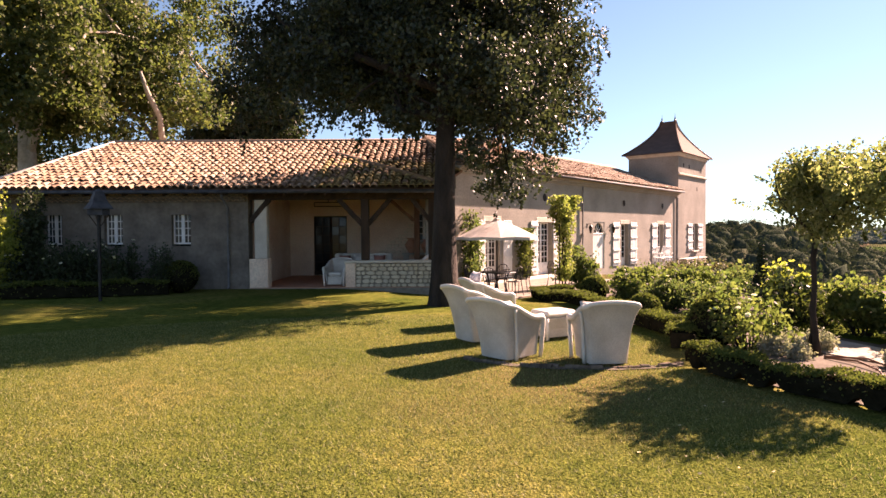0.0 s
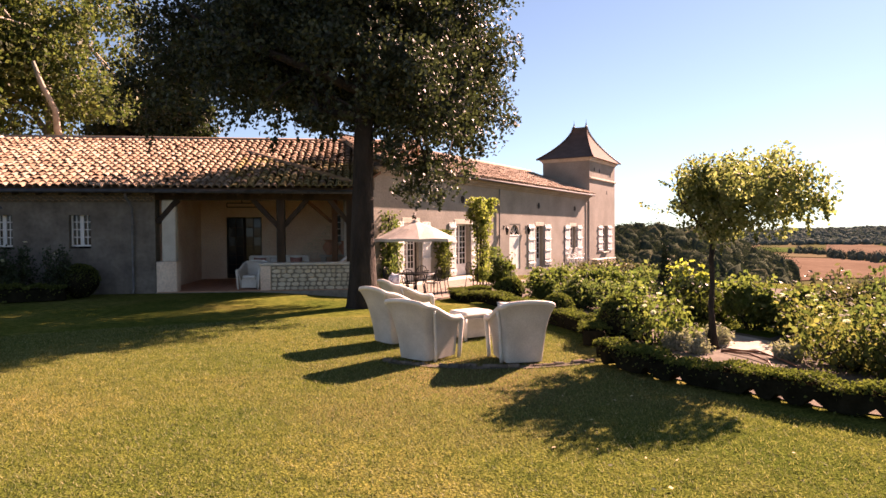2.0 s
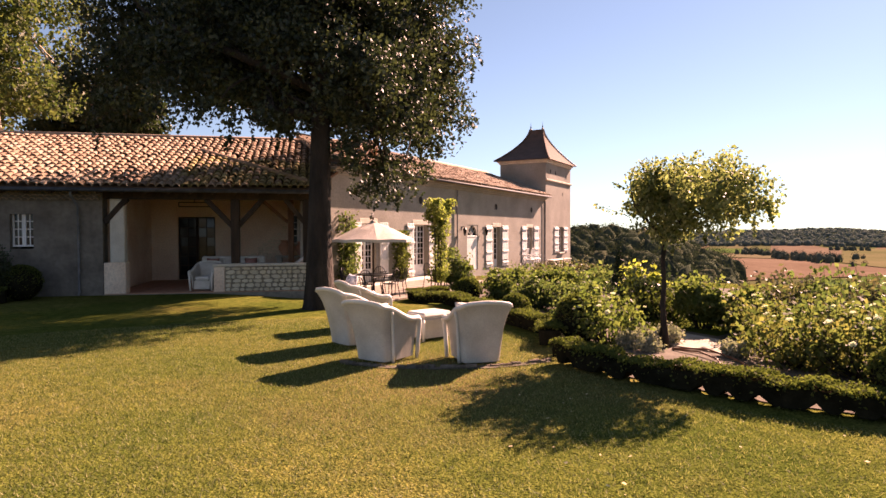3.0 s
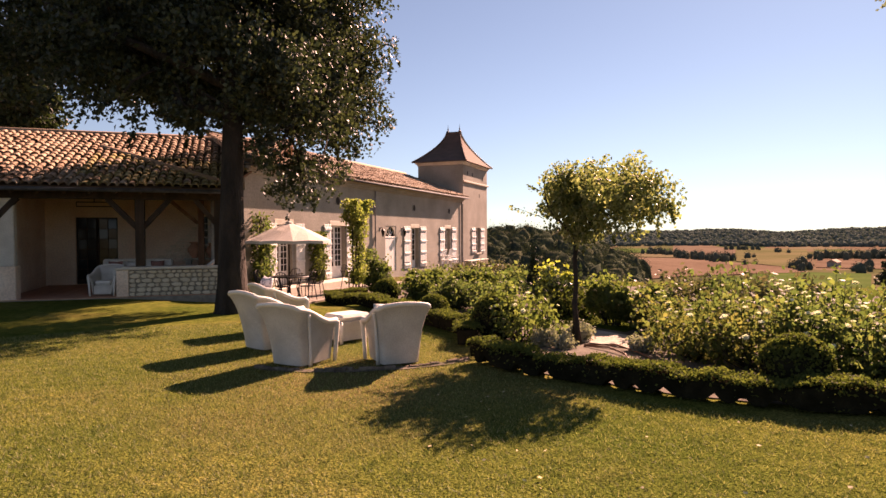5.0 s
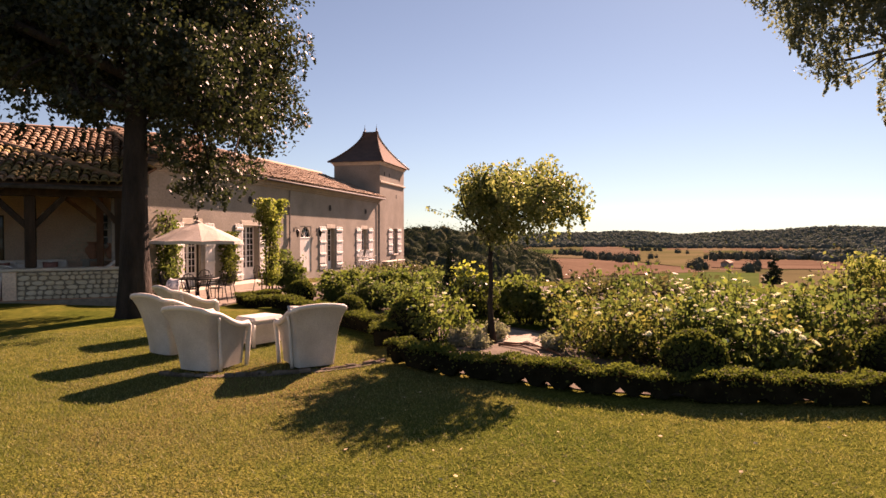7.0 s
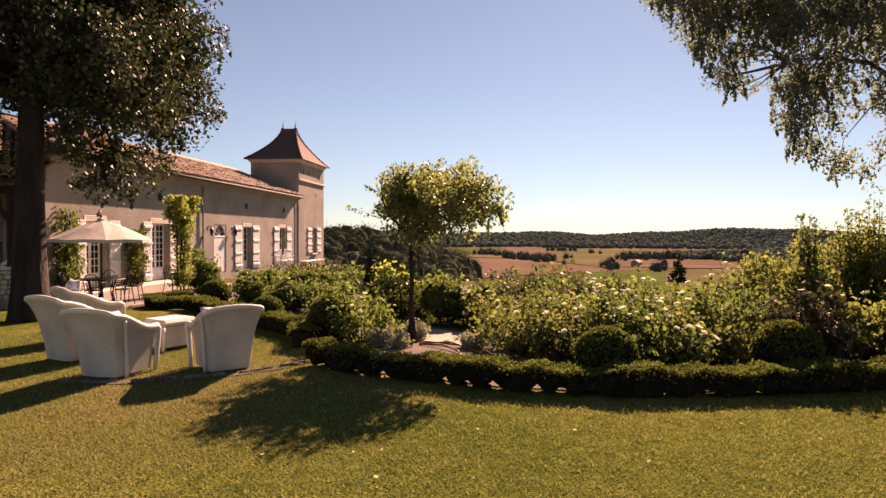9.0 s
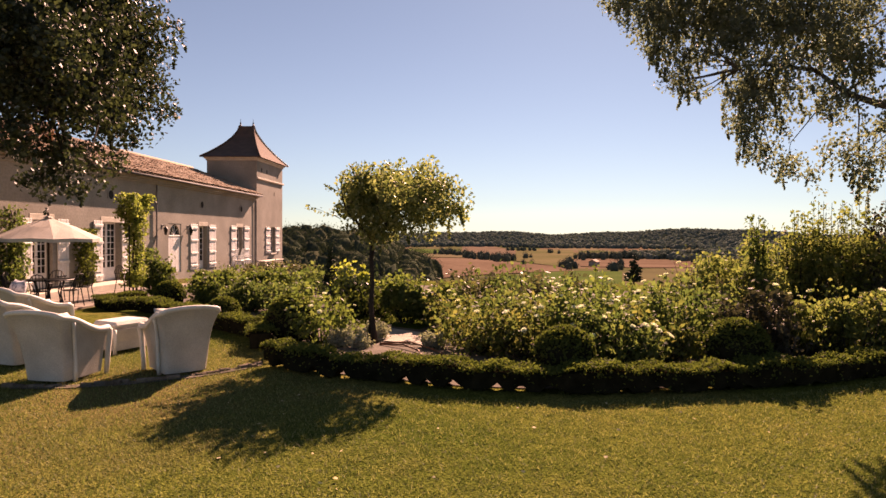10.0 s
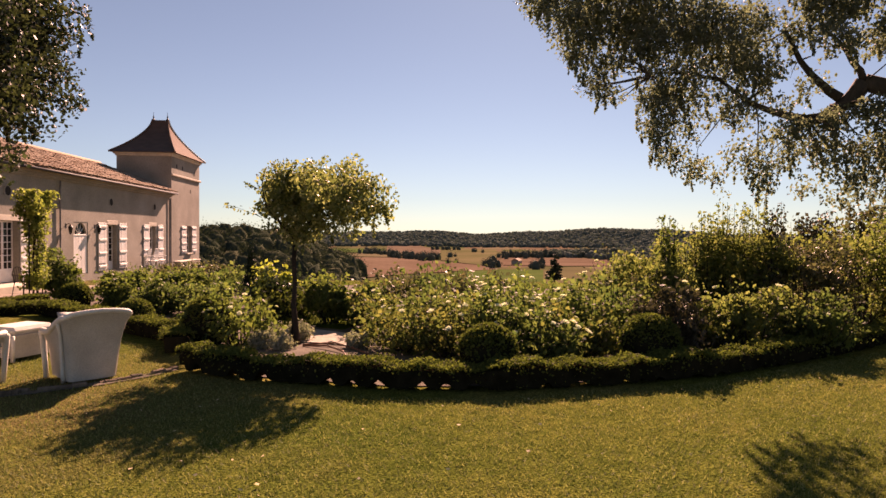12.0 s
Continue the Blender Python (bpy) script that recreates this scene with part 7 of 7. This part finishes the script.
def woods(name, label, spots, material, seed, skin, per, leaf, slim=1.0):
    """Far trees too many to count, as one mesh."""
    r = np.random.default_rng(seed)
    groups = [[] for _ in lump_kinds]
    for x, y, s in spots:
        z = float(ground_z(x, y))
        groups[r.integers(len(lump_kinds))].append(Matrix.Translation((x, y, z - 0.15 * s)) @ pose(0, 0, 0, 0, 0, r.uniform(0, 360)) @ Matrix.Diagonal((s * slim * r.uniform(0.4, 0.6), s * slim * r.uniform(0.4, 0.6), s * r.uniform(0.42, 0.62), 1)))
    verts, faces, base = [], [], 0
    for me, ms in zip(lump_kinds, groups):
        if not ms:
            continue
        n = len(me.vertices)
        co = np.empty(n * 3, np.float32)
        me.vertices.foreach_get("co", co)
        co = np.c_[co.reshape(-1, 3), np.ones(n)]
        polys = np.array([p.vertices[:] for p in me.polygons])
        for m in ms:
            verts.append((co @ np.array(m).T)[:, :3])
            faces.append(polys + base)
            base += n
    out = bpy.data.meshes.new(name)
    out.from_pydata(np.concatenate(verts).tolist(), [], np.concatenate(faces).tolist())
    out.materials.append(material)
    out.polygons.foreach_set("use_smooth", [True] * len(out.polygons))
    ob = tagged(new(name, out), label, "woods", kind="stuff")
    S = np.array(spots, float)
    k = np.repeat(np.arange(len(S)), per)
    d = r.normal(size=(len(k), 3))
    d[:, 2] = np.abs(d[:, 2]) * 1.2 - 0.25
    d /= np.linalg.norm(d, axis=1)[:, None]
    base = np.stack([S[:, 0], S[:, 1], ground_z(S[:, 0], S[:, 1]) + 0.28 * S[:, 2]], -1)
    pts = base[k] + d * np.array([slim, slim, 1.0]) * (S[k, 2] * 0.53)[:, None] * (1 + 0.14 * r.normal(size=len(k)))[:, None]
    leaves = new(name + "_leaves", leaf_mesh(name + "_leaves", pts, leaf, skin, r, 0, 1.2))
    leaves.parent = ob
    tagged(leaves, kind="stuff")
    return ob


rw = np.random.default_rng(300)
spots = []
for _ in range(2100):
    az, d = rw.uniform(10, 38), rw.uniform(190, 430)
    if az < 35.7 - 0.008 * abs(d - 300) + rw.normal() * 0.6:
        spots.append((*at(az, d)[:2], rw.uniform(8, 15) + 7.5 * float(smooth(24, 31, az)) * d / 300))
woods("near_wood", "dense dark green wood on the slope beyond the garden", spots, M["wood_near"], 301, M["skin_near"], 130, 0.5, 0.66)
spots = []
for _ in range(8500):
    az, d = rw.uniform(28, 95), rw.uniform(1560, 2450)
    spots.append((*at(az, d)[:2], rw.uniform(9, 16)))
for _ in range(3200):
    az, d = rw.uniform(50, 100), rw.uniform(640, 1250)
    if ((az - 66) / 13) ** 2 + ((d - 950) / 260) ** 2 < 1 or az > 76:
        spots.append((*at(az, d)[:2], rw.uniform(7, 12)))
woods("far_woods", "green wooded hills across the valley with haze in their colour", spots, M["wood_far"], 302, M["skin_far"], 5, 2.0, 1.1)
spots = []
for az0, az1, d0, d1, n in ((39.0, 43.3, 880, 800, 62), (36.6, 38.8, 1080, 1010, 30), (47.9, 49.1, 655, 645, 12), (44.9, 45.0, 735, 740, 2), (44.5, 44.9, 900, 905, 3), (46.6, 47.2, 1150, 1160, 5), (43.0, 45.5, 1350, 1380, 16), (49.2, 53.5, 880, 860, 40), (53.5, 60, 840, 790, 44), (59, 66, 560, 590, 22), (52.0, 53.2, 640, 650, 8)):
    for k in range(n):
        f = rw.uniform()
        spots.append((*at(az0 + (az1 - az0) * f + rw.normal() * 0.22, d0 + (d1 - d0) * f + rw.normal() * 22)[:2], rw.uniform(7, 15)))
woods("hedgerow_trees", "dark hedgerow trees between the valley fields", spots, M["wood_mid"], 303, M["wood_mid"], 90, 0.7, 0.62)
bx, by, _ = at(50.6, 700)
farm = thing("farmhouse", "distant pale farmhouse with a clay roof", "house", pose(bx, by, float(ground_z(bx, by)), 0, 0, 30))
part("wall", boxed(-11, 11, -4, 4, -1, 4.5), M["plaster_w"], farm)
bm = bmesh.new()
a = [bm.verts.new(c) for c in ((-11.5, -4.6, 4.4), (11.5, -4.6, 4.4), (11.5, 4.6, 4.4), (-11.5, 4.6, 4.4), (-11.5, 0, 7), (11.5, 0, 7))]
for f in ((0, 1, 5, 4), (2, 3, 4, 5), (1, 2, 5), (3, 0, 4), (3, 2, 1, 0)):
    bm.faces.new([a[k] for k in f])
part("roof", bm, M["tile"], farm)

# ---- a small conifer in the valley side, fallen leaves and grass ----
con = thing("conifer", "small dark conifer beyond the roses", "conifer", pose(at(54.0, 30)[0], at(54.0, 30)[1], float(ground_z(*at(54.0, 30)[:2]))) @ Matrix.Scale(0.52, 4))
r = np.random.default_rng(88)
part("trunk", tube(bmesh.new(), [(0, 0, -0.2), (0, 0, 2.6)], [0.08, 0.02], 6), M["bark"], con)
ob = new("foliage", leaf_mesh("foliage", blob_points([(r.normal() * 0.12, r.normal() * 0.12, 0.4 + 0.26 * k, 0.85 * (1 - k / 10), 0.85 * (1 - k / 10), 0.14) for k in range(9)], 4500, r, 0.2), 0.09, M["leaf_cypress"], r))
ob.parent = con


def grass_mesh(n, seed):
    """Short blades over the lawn near the camera."""
    r = np.random.default_rng(seed)
    d = np.sqrt(r.uniform(3.6 ** 2, 13.5 ** 2, n))
    az = np.radians(r.uniform(-38, 82, n))
    x, y = d * np.sin(az), d * np.cos(az)
    hx = np.interp(y, [2.0, 2.5, 3.3, 4.65, 5.5, 6.6, 8.45, 10, 14], [13, 11, 7.6, 5.0, 4.2, 3.6, 3.0, 3.5, 3.0])
    keep = x < hx
    x, y = x[keep], y[keep]
    n = len(x)
    z = ground_z(x, y)
    h, a = r.uniform(0.012, 0.034, n), r.uniform(0, 2 * math.pi, n)
    w = r.uniform(0.003, 0.006, n)
    lx, ly = r.normal(size=n) * 0.015, r.normal(size=n) * 0.015
    co = np.stack([np.stack([x - w * np.cos(a), y - w * np.sin(a), z], -1), np.stack([x + w * np.cos(a), y + w * np.sin(a), z], -1), np.stack([x + lx, y + ly, z + h], -1)], 1).reshape(-1, 3)
    me = bpy.data.meshes.new("grass")
    me.vertices.add(3 * n)
    me.vertices.foreach_set("co", co.astype(np.float32).ravel())
    me.loops.add(3 * n)
    me.loops.foreach_set("vertex_index", np.arange(3 * n, dtype=np.int32))
    me.polygons.add(n)
    me.polygons.foreach_set("loop_start", (np.arange(n) * 3).astype(np.int32))
    me.polygons.foreach_set("loop_total", np.full(n, 3, np.int32))
    me.update(calc_edges=True)
    return me


M["blade"] = mat("grass_blade", (0.062, 0.088, 0.026), (0.150, 0.166, 0.050), 0.4, 0.7, 0, 3.0, leafy=0.4, vary=0.85, c3=(0.34, 0.30, 0.14))
gm = grass_mesh(330000, 91)
gm.materials.append(M["blade"])
tagged(new("grass", gm), "short mown lawn grass with dry tips", "grass", kind="stuff")
r = np.random.default_rng(92)
M["dry_leaf"] = mat("dry_leaf", (0.48, 0.38, 0.20), (0.68, 0.57, 0.36), 5, 0.9, 0, 30, vary=0.5, spec=0.05)
p = np.stack([r.uniform(1.5, 10, 160), r.uniform(1.5, 7.5, 160), np.full(160, 0.035)], -1)
hx = np.interp(p[:, 1], [2.0, 2.5, 3.3, 4.65, 5.5, 6.6, 8.45], [13, 11, 7.6, 5.0, 4.2, 3.6, 3.0])
ob = new("fallen_leaves", leaf_mesh("fallen_leaves", p[p[:, 0] < hx - 0.3], 0.035, M["dry_leaf"], r, 0, 1.2))
co = np.empty(3 * len(ob.data.vertices), np.float32)
ob.data.vertices.foreach_get("co", co)
co[2::3] = 0.032 + (co[2::3] - 0.035) * 0.35
ob.data.vertices.foreach_set("co", co)
tagged(ob, "dry fallen leaves strewn on the lawn", "leaves", kind="stuff")
